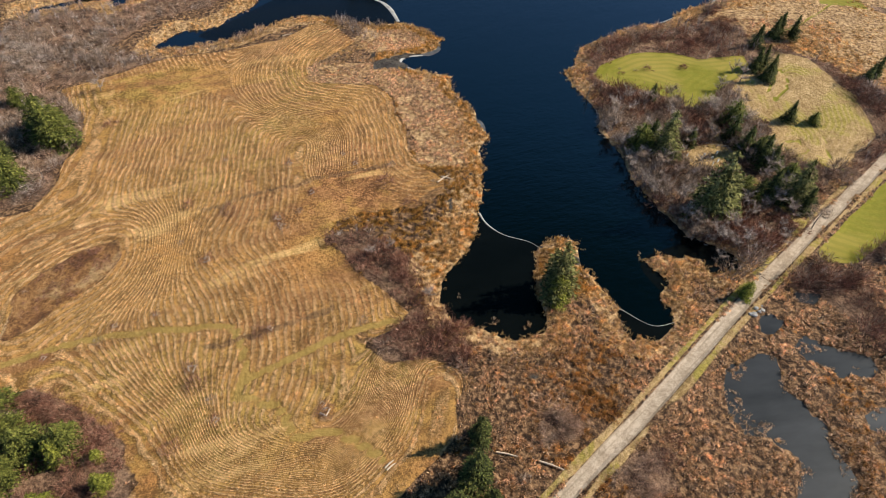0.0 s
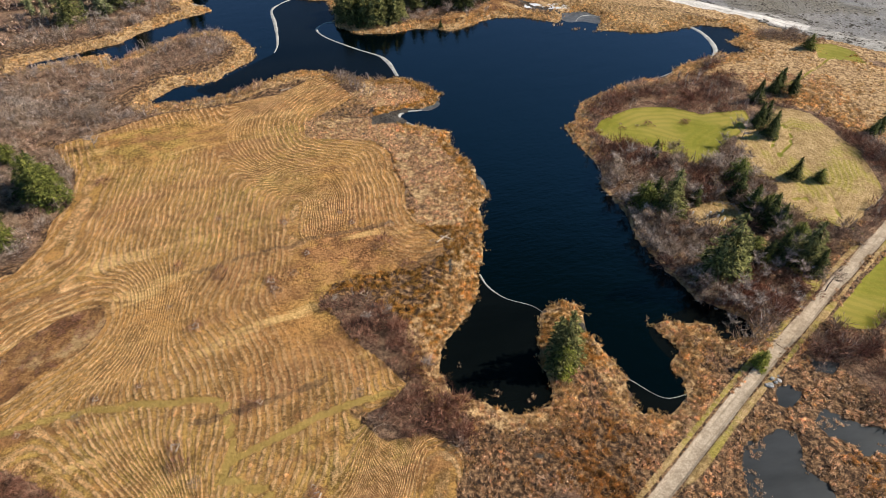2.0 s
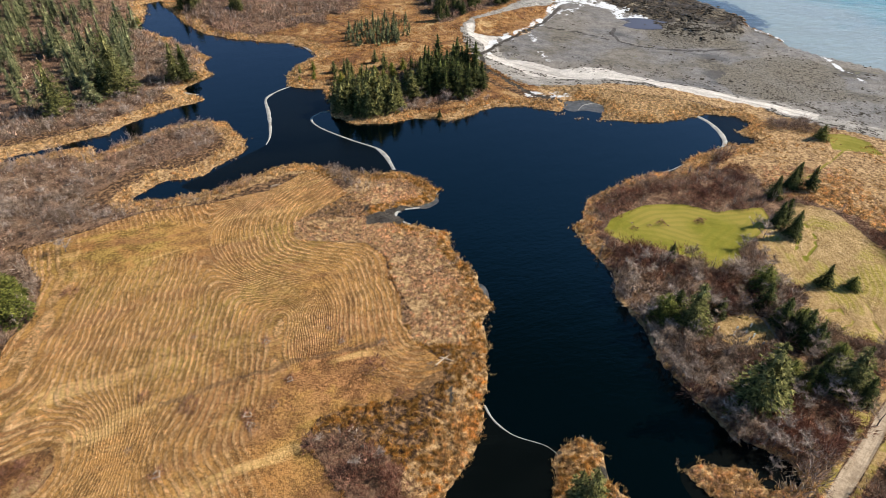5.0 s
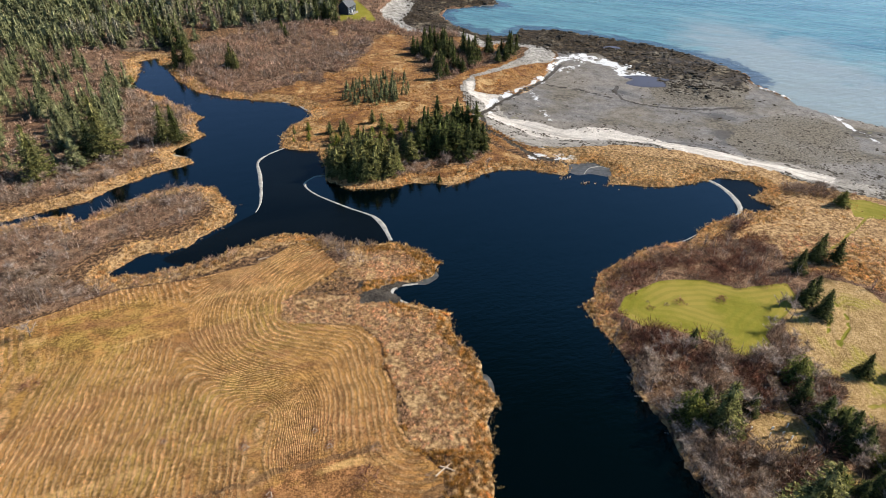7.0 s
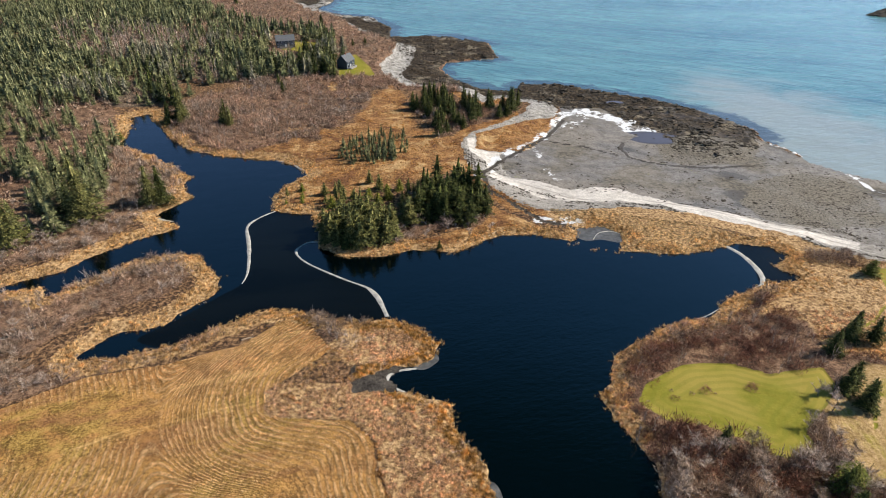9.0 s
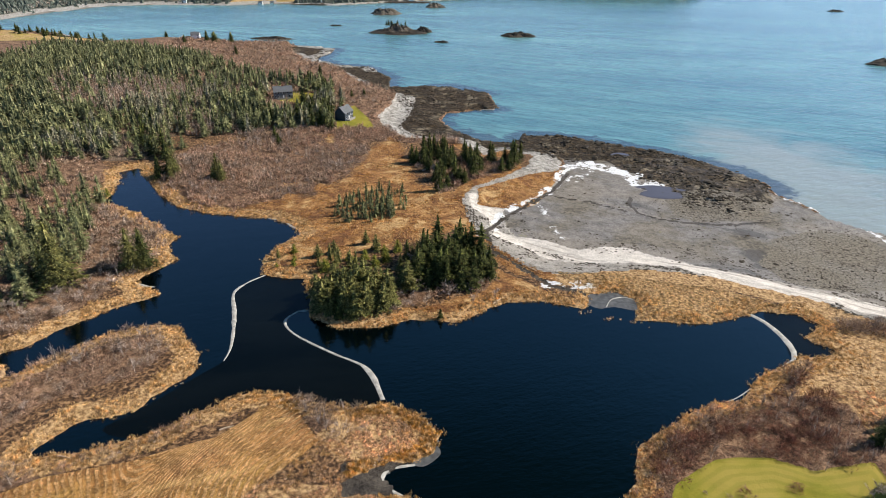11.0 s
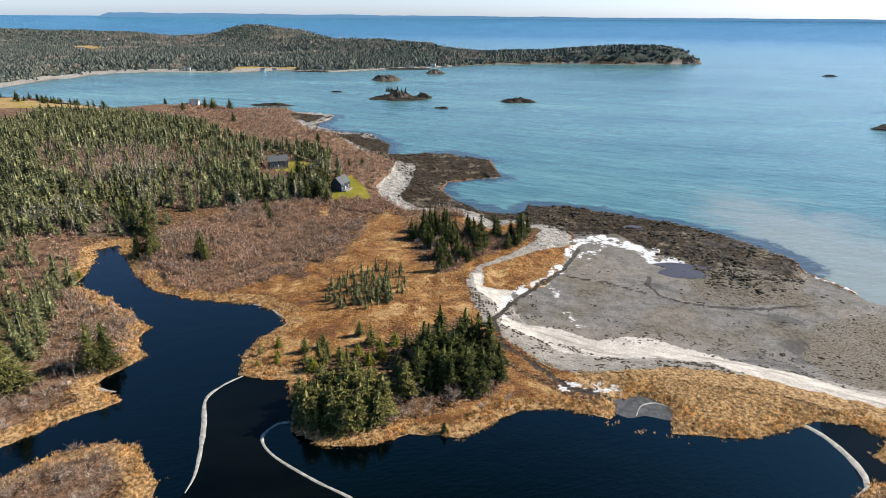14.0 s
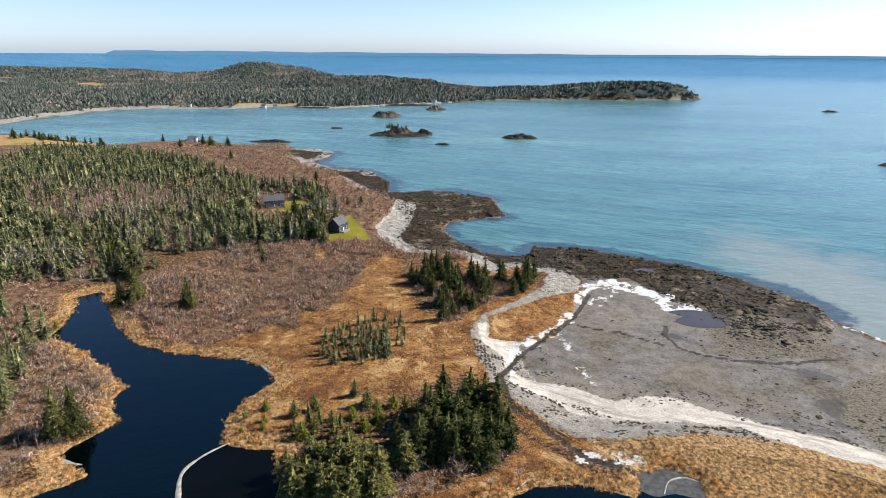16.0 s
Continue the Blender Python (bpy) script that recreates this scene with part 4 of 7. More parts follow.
# the mower goes a few rounds along the edge, then up and down
edge_in = distance([(-118, 175), (-104, 150), (-101, 128), (-99, 112), (-112, 98), (-118, 84), (-100, 66), (-84, 60)], GX, GY, False, 160)
around = distance(BRUSH_PATCH, GX, GY)
edge_in = np.where(around < 12, around, edge_in)
lobe = distance([(-30, 196), (-40, 182), (-43, 176), (-41, 171), (-25, 171), (-15, 163), (-13, 152), (-9, 144), (-8, 130)], GX, GY, False)
edge_in = np.where(lobe < 27, lobe, edge_in)
south = distance([(0, 62), (-1, 50), (-8, 39), (-18, 31), (-50, 33), (-58, 45), (-80, 58)], GX, GY, False)
edge_in = np.where((south < 12) & (around > 8), south, edge_in)
for _ in range(2):
    for axis in (0, 1):
        edge_in = sum(np.roll(edge_in, k, axis) for k in range(-3, 4)) / 7
edge_in = edge_in + 2.5 * value_noise(GX, GY, 50.0, 27, 2) + 0.75 * value_noise(GX, GY, 6.0, 40, 2)
Z["rows"] = edge_in
bald = 0.6 * np.exp(-((GX + 37) / 11) ** 2 - ((GY - 149) / 11) ** 2) + np.exp(-((GX + 34) / 30) ** 2 - ((GY - 104) / 26) ** 2) + 0.8 * np.exp(-((GX + 84) / 24) ** 2 - ((GY - 166) / 16) ** 2) + 0.6 * np.exp(-((GX + 48) / 22) ** 2 - ((GY - 190) / 10) ** 2)
Z["mown"] = np.clip(1.1 - 1.3 * bald + 1.0 * value_noise(GX, GY, 24.0, 36, 3), 0, 1)


def spots(places):
    """Soft round patches: (x, y, radius)."""
    return np.clip(sum(np.exp(-((GX - px) ** 2 + (GY - py) ** 2) / (pr * pr)) for px, py, pr in places), 0, 1)


Z["green"] = spots([(-43, 172, 9), (-52, 166, 12), (-106, 158, 14), (-92, 166, 12), (-90, 150, 12), (-60, 56, 16), (-40, 52, 12), (-12, 60, 12), (-28, 101, 7), (-50, 140, 14), (-64, 124, 12), (-20, 66, 10), (-75, 62, 10)])
Z["russet"] = spots([(-36, 119, 14), (-22, 118, 13), (-52, 112, 12), (-34, 134, 11), (-40, 199, 10), (-62, 186, 10), (-22, 134, 10), (-88, 92, 8), (-34, 76, 9), (-20, 84, 9)])
Z["rows"] = np.where(GX > 42, np.where(distance(LAWN_EDGE, SX, SY) < 1, distance(LAWN_EDGE, SX, SY), distance(MEADOW_EDGE, SX, SY)), Z["rows"])


def solid(name, verts, faces, mat, smooth=False):
    """A mesh object from arrays of corners and triangles or quads."""
    verts, faces = np.asarray(verts, np.float32), np.asarray(faces, np.int32)
    me = bpy.data.meshes.new(name)
    me.vertices.add(len(verts))
    me.vertices.foreach_set("co", verts.ravel())
    me.loops.add(faces.size)
    me.loops.foreach_set("vertex_index", faces.ravel())
    me.polygons.add(len(faces))
    me.polygons.foreach_set("loop_start", np.arange(0, faces.size, faces.shape[1], dtype=np.int32))
    me.polygons.foreach_set("use_smooth", np.full(len(faces), smooth))
    me.update(calc_edges=True)
    me.materials.append(mat)
    return new(name, me)


def sheet(shape):
    ny, nx = shape
    i = np.arange(ny * nx).reshape(ny, nx)
    return np.stack((i[:-1, :-1], i[:-1, 1:], i[1:, 1:], i[1:, :-1]), -1).reshape(-1, 4)


ground = solid("ground", np.stack((GX, GY, height), -1).reshape(-1, 3), sheet(GX.shape), GROUND, True)
for zone_name, values in Z.items():
    ground.data.attributes.new(zone_name, "FLOAT", "POINT").data.foreach_set("value", values.astype(np.float32).ravel())
tagged(ground, "autumn coast of marsh, mown field, woods and tidal flats", "ground", kind="structure")


def level(d, x, y, z, name, mat, label, margin=2.5):
    """A still water surface over the cells of the plan where d is below the margin."""
    keep = (d < margin)
    cell = keep[:-1, :-1] & keep[:-1, 1:] & keep[1:, 1:] & keep[1:, :-1]
    faces = sheet(d.shape)[cell.ravel()]
    used, faces = np.unique(faces, return_inverse=True)
    verts = np.stack((x.ravel()[used], y.ravel()[used], np.full(len(used), z)), -1)
    ob = solid(name, verts, faces.reshape(-1, 4), mat, True)
    return tagged(ob, label, "water", kind="structure")


level(d_pond, GX, GY, 0.0, "water_pond", POND, "dark still pond water reflecting a blue sky")
level(d_pool, GX, GY, 0.16, "water_pools", POOL_ICE, "shallow marsh pools under dull dark ice", 1.5)


def smooth_line(points, closed=False, steps=6):
    """A Catmull-Rom curve through the points."""
    n, out = len(points), []
    for i in range(n if closed else n - 1):
        q = [Vector(points[(i + k) % n] if closed else points[min(max(i + k, 0), n - 1)]) for k in (-1, 0, 1, 2)]
        for j in range(steps):
            t = j / steps
            out.append(0.5 * (2 * q[1] + (q[2] - q[0]) * t + (2 * q[0] - 5 * q[1] + 4 * q[2] - q[3]) * t * t + (3 * q[1] - q[0] - 3 * q[2] + q[3]) * t ** 3))
    return out if closed else out + [Vector(points[-1])]


def ice_sheet(outline, z=0.015, mat=None, label="thin dark skim of ice on the pond", category="ice"):
    bm = bmesh.new()
    bm.faces.new([bm.verts.new((p.x, p.y, z)) for p in smooth_line(outline, True, 4)])
    bmesh.ops.triangulate(bm, faces=bm.faces[:])
    bmesh.ops.recalc_face_normals(bm, faces=bm.faces)
    me = bpy.data.meshes.new("ice_sheet")
    bm.to_mesh(me)
    bm.free()
    me.materials.append(mat or ICE)
    tagged(new("ice_sheet" if z > 0 else "water_puddle", me), label, category, kind="structure")


ice_sheet([(-71, 277), (-76, 271), (-78.5, 263.5), (-74.6, 252), (-71, 240), (-69, 231), (-69, 225), (-74, 218), (-84, 204), (-90, 196), (-76, 194), (-60, 207), (-40, 206), (-20, 206), (-23, 217), (-27, 223.5), (-38, 230), (-51, 239), (-56, 246), (-54, 251.5), (-47, 253), (-45, 262), (-58, 277)])
ice_sheet([(0, 75), (-3, 85), (-1, 92), (4, 100), (7, 111), (10, 107), (14, 103.5), (20, 101.4), (24, 99), (22, 86), (25, 74), (12, 70)])
ice_sheet([(34, 86), (36, 84), (40, 81), (46, 77), (52, 78.5), (50, 70), (38, 70)])
ice_sheet([(58, 102), (47, 96), (49, 88), (54, 84), (66, 84), (74, 98), (66, 108)])
ice_sheet([(104, 254), (104, 241), (102, 230), (110, 228), (122, 236), (124, 250), (112, 258)])

puddle_z = float(height[np.searchsorted(YS, 374), np.searchsorted(XS, 110)]) + 0.12
ice_sheet([(92, 379), (102, 384), (112, 383), (124, 375), (115, 366), (99, 367)], puddle_z, PUDDLE, "shallow brown tide pool left on the flat", "water")
ice_sheet([(96, 436), (102, 440), (108, 436), (103, 431)], puddle_z + 0.3, PUDDLE, "small tide pool among dark rocks", "water")
for grey_ice in ([(3, 146), (8, 151), (10.5, 147), (9.5, 140), (7, 137), (4, 141)], [(-12, 188), (-6, 193), (-4, 190), (-8, 186)], [(45, 262), (50, 268), (57, 270), (64, 266), (66, 261), (62, 256), (55, 258), (49, 257)]):
    ice_sheet(grey_ice, 0.03, GREY_ICE, "dull grey shore ice at the reeds")


def ice_ridge(points, halves):
    """A low pushed-up ridge: a domed strip that widens and narrows along its line."""
    line = smooth_line(points, False, 6)
    n, verts, faces = len(line), [], []
    for i, p in enumerate(line):
        k = i / (n - 1)
        half = 0.85 * (halves[0] + (halves[1] - halves[0]) * min(1, 2 * k) + (halves[2] - halves[1]) * max(0, 2 * k - 1))
        half *= 1 + 0.35 * noise.noise((p.x * 0.25, p.y * 0.25, 4.0)) + 0.2 * noise.noise((p.x * 0.9, p.y * 0.9, 4.0))
        way = (line[min(i + 1, n - 1)] - line[max(i - 1, 0)]).normalized()
        side = Vector((-way.y, way.x))
        for j, off in enumerate((-1, -0.6, 0, 0.6, 1)):
            q = p + side * off * half
            verts.append((q.x, q.y, -0.05 + (0.14 + 0.1 * half) * (1 - off * off)))
    for i in range(n - 1):
        faces += [(5 * i + j, 5 * i + j + 1, 5 * i + j + 6, 5 * i + j + 5) for j in range(4)]
    tagged(solid("ice_ridge", verts, faces, ICE_RIDGE, True), "pale ridge of pushed-up ice across the pond", "ice", kind="structure")


# sea: level out to four kilometres, then up to the line of the horizon
ring = np.array([0, 60, 140, 240, 380, 560, 800, 1150, 1600, 2200, 3000, 3900, 4250, 4550, 4780])
rise = np.where(ring > 3900, (ring - 3900) / 880 * 103.0, 0.0)
turn = np.linspace(0, 2 * math.pi, 181)[:-1]
RR, AA = np.meshgrid(ring, turn)
sea_xyz = np.stack((RR * np.sin(AA), 80 + RR * np.cos(AA), SEA_Z + np.broadcast_to(rise, RR.shape)), -1)
n_ring = len(ring)
ids = np.arange(180 * n_ring).reshape(180, n_ring)
nxt = np.roll(ids, -1, 0)
sea_faces = np.stack((ids[:, :-1], ids[:, 1:], nxt[:, 1:], nxt[:, :-1]), -1).reshape(-1, 4)
sea_faces = sea_faces[(np.arange(len(sea_faces)) % (n_ring - 1)) > 1]
tagged(solid("water_sea", sea_xyz.reshape(-1, 3), sea_faces, SEA, True), "wide blue-green sea with light wind ripples", "sea", kind="structure")
# shallows by the shore, a finger's width higher
shoal_x, shoal_y = np.meshgrid(np.arange(-220, 640, 7.0), np.arange(180, 960, 7.0))
off_rock = np.minimum(np.minimum(distance(ROCK_EAST, shoal_x, shoal_y), distance(ROCK_MID, shoal_x, shoal_y)), distance(ROCK_FAR, shoal_x, shoal_y))
off_shore = distance(COAST_NEAR, shoal_x, shoal_y, False, 200)
rim = ease(np.minimum(np.minimum(shoal_x + 220, 635 - shoal_x), np.minimum(shoal_y - 180, 955 - shoal_y)), 0, 60)
shoals = {"shoal": np.clip(0.85 - off_rock / 34.0, 0, 1) * rim, "silt": np.clip(1.25 - off_shore / 130, 0, 1) * ease(shoal_x, 90, 210) * rim, "foam": np.clip(0.62 - np.abs(off_shore - 2) / 10.0, 0, 1) * rim}
shallows = solid("water_shallows", np.stack((shoal_x, shoal_y, np.full(shoal_x.shape, SEA_Z + 0.03)), -1).reshape(-1, 3), sheet(shoal_x.shape), SEA, True)
for shoal_name, values in shoals.items():
    shallows.data.attributes.new(shoal_name, "FLOAT", "POINT").data.foreach_set("value", values.astype(np.float32).ravel())
tagged(shallows, "shallow green water over dark weed along the shore", "sea", kind="structure")
for ridge_line, ridge_halves in RIDGES:
    ice_ridge(ridge_line, ridge_halves)

# ---- growth: templates ----


def look_up(values, x, y):
    """Values of the plan at the nearest point."""
    i = np.clip(np.searchsorted(XS, x), 1, len(XS) - 1)
    j = np.clip(np.searchsorted(YS, y), 1, len(YS) - 1)
    i = np.where(np.abs(XS[i - 1] - x) < np.abs(XS[i] - x), i - 1, i)
    j = np.where(np.abs(YS[j - 1] - y) < np.abs(YS[j] - y), j - 1, j)
    return values[j, i]


def smooth_at(values, x, y):
    """Values of the plan between its points."""
    i = np.clip(np.searchsorted(XS, x), 1, len(XS) - 1)
    j = np.clip(np.searchsorted(YS, y), 1, len(YS) - 1)
    f, g = (x - XS[i - 1]) / (XS[i] - XS[i - 1]), (y - YS[j - 1]) / (YS[j] - YS[j - 1])
    return (values[j - 1, i - 1] * (1 - f) + values[j - 1, i] * f) * (1 - g) + (values[j, i - 1] * (1 - f) + values[j, i] * f) * g


def scatter(seed, box, per_m2, chance, most=60000):
    """Random places in a box (x0, y0, x1, y1); chance(x, y) is the share of them kept."""
    rng = np.random.default_rng(seed)
    n = int(min(most, (box[2] - box[0]) * (box[3] - box[1]) * per_m2))
    x, y = rng.uniform(box[0], box[2], n), rng.uniform(box[1], box[3], n)
    keep = rng.random(n) < chance(x, y)
    return x[keep], y[keep]


def blades(roots, tips, widths, rng, sides=1):
    """Thin triangles from root to tip, each turned at random about its length."""
    roots, tips = np.asarray(roots, float), np.asarray(tips, float)
    along = tips - roots
    side = np.cross(along, rng.normal(size=along.shape))
    side /= np.linalg.norm(side, axis=1, keepdims=True) + 1e-9
    w = np.asarray(widths)[:, None] * 0.5
    verts = np.stack((roots - side * w, roots + side * w, tips), 1).reshape(-1, 3)
    return verts, np.arange(len(verts)).reshape(-1, 3)


def tuft(seed, n, high, spread, width, lean):
    """A tuft of dry stalks, bent over by wind."""
    rng = np.random.default_rng(seed)
    a, r = rng.uniform(0, 6.283, n), spread * np.sqrt(rng.random(n))
    roots = np.stack((r * np.cos(a), r * np.sin(a), np.zeros(n)), 1)
    b = rng.uniform(0, 6.283, n)
    out = lean * rng.uniform(0.2, 1.0, n)
    tips = roots + np.stack((out * np.cos(b), out * np.sin(b), high * rng.uniform(0.55, 1.0, n)), 1)
    return blades(roots, tips, width * rng.uniform(0.6, 1.3, n), rng)


def bush(seed, n, radius, high, width, stem=6):
    """A leafless bush: a dome of branching twigs."""
    rng = np.random.default_rng(seed)
    stems = n // stem
    a, e = rng.uniform(0, 6.283, stems), rng.uniform(0.35, 1.45, stems)
    tip = np.stack((radius * np.cos(e) * np.cos(a), radius * np.cos(e) * np.sin(a), high * np.sin(e)), 1) * rng.uniform(0.6, 0.95, (stems, 1))
    root = tip * [0.12, 0.12, 0.0]
    pick = rng.integers(0, stems, n - stems)
    k = rng.uniform(0.35, 0.95, (n - stems, 1))
    start = root[pick] + (tip[pick] - root[pick]) * k
    end = start + rng.normal(size=(n - stems, 3)) * [0.30 * radius, 0.30 * radius, 0.18 * high] + (tip[pick] - root[pick]) * 0.28
    end[:, 2] = np.maximum(end[:, 2], 0.05)
    return blades(np.concatenate((root, start)), np.concatenate((tip, end)), np.concatenate((width * rng.uniform(1.0, 1.6, stems), width * rng.uniform(0.6, 1.1, n - stems))), rng)


def full_bush(seed, n, radius, high, width):
    """A leafless bush thick with fine twigs all over its dome."""
    rng = np.random.default_rng(seed)
    a, e = rng.uniform(0, 6.283, n), np.arcsin(rng.uniform(0.02, 1.0, n) ** 0.8)
    lobe = 1 + 0.16 * np.sin(3 * a + rng.uniform(0, 6.283)) + 0.12 * np.sin(5 * a + 4 * e)
    out = np.stack((radius * np.cos(e) * np.cos(a), radius * np.cos(e) * np.sin(a), high * np.sin(e)), 1) * (lobe * rng.uniform(0.72, 1.05, n))[:, None]
    start = out * rng.uniform(0.58, 0.84, (n, 1))
    tip = out * rng.uniform(0.95, 1.1, (n, 1)) + rng.normal(size=(n, 3)) * [0.12 * radius, 0.12 * radius, 0.07 * high] + [0, 0, 0.05 * high]
    tip[:, 2] = np.maximum(tip[:, 2], 0.03)
    verts, faces = blades(start, tip, width * rng.uniform(0.7, 1.4, n), rng)
    stems, stem_faces = bush(seed + 5, 10, radius * 0.9, high, width, 2)
    return np.concatenate((stems, verts)), np.concatenate((stem_faces, faces + len(stems)))


def spruce_crown(seed, high, radius, boughs, sprays, bare=0.06, blunt=0.75, spray=0.42, core=(7, 8)):
    """Drooping boughs round a shaded heart, each of a few flat sprays of needles, shorter towards the top."""
    rng = np.random.default_rng(seed)
    k = np.where(rng.random(boughs) < 0.75, 1 - np.sqrt(rng.random(boughs)), rng.random(boughs)) * 0.97
    a = np.arange(boughs) * 2.39996 + rng.uniform(-0.5, 0.5, boughs)
    lobes = 1 + 0.16 * np.sin(2 * a + rng.uniform(0, 6.283) + 5 * k) + 0.13 * np.sin(3 * a + rng.uniform(0, 6.283) - 9 * k)
    reach = radius * ((1 - k) ** blunt * lobes * rng.uniform(0.72, 1.12, boughs) + 0.05)
    droop = -reach * rng.uniform(0.05, 0.42, boughs) * (1 - 0.8 * k)
    pick = np.repeat(np.arange(boughs), sprays)
    n = len(pick)
    out = rng.uniform(0.25, 1.0, n) ** 0.7
    aside = rng.uniform(-1, 1, n)
    r, turn = reach[pick], a[pick] + aside * 0.34 * (1.3 - out)
    c, s = np.cos(turn), np.sin(turn)
    length = spray * (0.4 * r + 0.22 * radius) * rng.uniform(0.75, 1.3, n)
    start = np.stack((c * r * out, s * r * out, high * (bare + (1 - bare) * k[pick]) + droop[pick] * out * out + rng.uniform(-0.05, 0.05, n) * radius), 1)
    way = turn + aside * 0.55 + rng.normal(0, 0.35, n)
    tip = start + np.stack((np.cos(way) * length, np.sin(way) * length, length * rng.uniform(-0.55, 0.25, n)), 1)
    half = length * rng.uniform(0.32, 0.5, n)
    side = np.stack((-np.sin(way) * half, np.cos(way) * half, half * rng.uniform(-0.7, 0.7, n)), 1)
    back = start - (tip - start) * 0.35
    verts = np.stack((back - side, back + side, tip), 1).reshape(-1, 3)
    heart, heart_faces = star_tree(seed + 7, core[0], core[1], high * 1.0, radius * 0.62, high * (bare + 0.02))
    return np.concatenate((heart, verts)), np.concatenate((heart_faces, np.arange(len(verts)).reshape(-1, 3) + len(heart)))


def star_tree(seed, tiers, points, high=1.0, radius=0.24, low=0.08):
    """A spruce for the distance: ragged cones one over the other."""
    rng = np.random.default_rng(seed)
    verts, faces = [], []
    for i in range(tiers):
        k = i / tiers
        r = radius * (1 - k) ** 0.85
        z0 = low + (high - low) * k
        z1 = min(high, z0 + (high - low) / tiers * 1.9)
        base = len(verts)
        verts.append((rng.uniform(-0.01, 0.01), rng.uniform(-0.01, 0.01), z1))
        for j in range(points):
            a = 6.283 * (j + rng.uniform(-0.3, 0.3)) / points
            rr = r * (rng.uniform(0.85, 1.2) if j % 2 else rng.uniform(0.45, 0.7))
            verts.append((rr * math.cos(a), rr * math.sin(a), z0 + rng.uniform(-0.03, 0.03) * high))
        faces += [(base, base + 1 + j, base + 1 + (j + 1) % points) for j in range(points)]
    return np.array(verts), np.array(faces)


def boulder(seed, rough=0.28, rings=4, sides=7):
    """A rounded, uneven stone of unit radius."""
    rng = np.random.default_rng(seed)
    verts = [(0, 0, 0.62 * rng.uniform(0.85, 1.1))]
    for i in range(1, rings):
        e = math.pi * i / rings
        for j in range(sides):
            a = 6.283 * (j + 0.5 * (i % 2)) / sides
            r = 1 + rng.uniform(-rough, rough)
            verts.append((r * math.sin(e) * math.cos(a), r * math.sin(e) * math.sin(a), 0.62 * r * math.cos(e)))
    verts.append((0, 0, -0.6))
    faces = [(0, 1 + j, 1 + (j + 1) % sides) for j in range(sides)]
    for i in range(rings - 2):
        a, b = 1 + i * sides, 1 + (i + 1) * sides
        for j in range(sides):
            k = (j + 1) % sides
            faces += [(a + j, b + j, b + k), (a + j, b + k, a + k)]
    last, a = len(verts) - 1, 1 + (rings - 2) * sides
    faces += [(last, a + (j + 1) % sides, a + j) for j in range(sides)]
    return np.array(verts), np.array(faces)


def stuff(name, templates, x, y, wide, tall, mat, seed, label, category, sink=0.05, z=None, tilt=0.0):
    """Many copies of a few templates, joined into one mesh."""
    rng = np.random.default_rng(seed)
    n = len(x)
    z = look_up(height, x, y) - sink if z is None else z
    wide = np.broadcast_to(np.asarray(wide, float), (n,))
    tall = np.broadcast_to(np.asarray(tall, float), (n,))
    kind = rng.integers(0, len(templates), n)
    turn = rng.uniform(0, 6.283, n)
    all_v, all_f, offset = [], [], 0
    for k, (tv, tf) in enumerate(templates):
        i = np.nonzero(kind == k)[0]
        if not len(i):
            continue
        c, s = np.cos(turn[i])[:, None], np.sin(turn[i])[:, None]
        vx = (tv[None, :, 0] * c - tv[None, :, 1] * s) * wide[i, None] + x[i, None]
        vy = (tv[None, :, 0] * s + tv[None, :, 1] * c) * wide[i, None] + y[i, None]
        vz = tv[None, :, 2] * tall[i, None] + z[i, None]
        if tilt:
            vx = vx + (vz - z[i, None]) * rng.normal(0, tilt, len(i))[:, None]
        all_v.append(np.stack((vx, vy, vz), -1).reshape(-1, 3))
        all_f.append((tf[None] + (np.arange(len(i)) * len(tv))[:, None, None] + offset).reshape(-1, 3))
        offset += len(i) * len(tv)
    ob = solid(name, np.concatenate(all_v), np.concatenate(all_f), mat)
    return tagged(ob, label, category, kind="stuff")


def clump(x, y, size, seed):
    return value_noise(x, y, size, seed, 2)


def taken(x, y):
    """Share of the ground that is kept free of growth."""
    t = np.zeros(x.shape)
    for name in ("field", "lawn", "road", "mud", "snow", "flat", "sand", "upper", "rock", "shingle", "meadow"):
        t = np.maximum(t, look_up(Z[name], x, y))
    return t


REEDS = [tuft(30 + k, 11, 1.15, 0.42, 0.15, 0.6) for k in range(5)]
GRASS = [tuft(40 + k, 11, 0.72, 0.42, 0.15, 0.55) for k in range(5)]
CATTAILS = [tuft(180 + k, 8, 0.62, 0.36, 0.22, 0.42) for k in range(6)]

# reeds along the water
x, y = scatter(1, (-190, 60, 135, 410), 1.9, lambda x, y: (look_up(d_pond, x, y) > -0.4 - 1.6 * np.clip(clump(x, y, 5, 83), 0, 1)) * ease(-look_up(d_pond, x, y), -8.5, -4) * (taken(x, y) < 0.4) * (look_up(Z["forest"], x, y) < 0.5) * (0.55 + 0.6 * clump(x, y, 6, 51)) * np.where((x > 42) & (y > 102) & (y < 162), 0.15, 1.0), 220000)
stuff("reed_belt", REEDS, x, y, np.random.default_rng(2).uniform(0.8, 1.35, len(x)), np.random.default_rng(3).uniform(0.55, 1.1, len(x)), REED, 4, "golden dry reeds fringing the dark pond", "reeds")

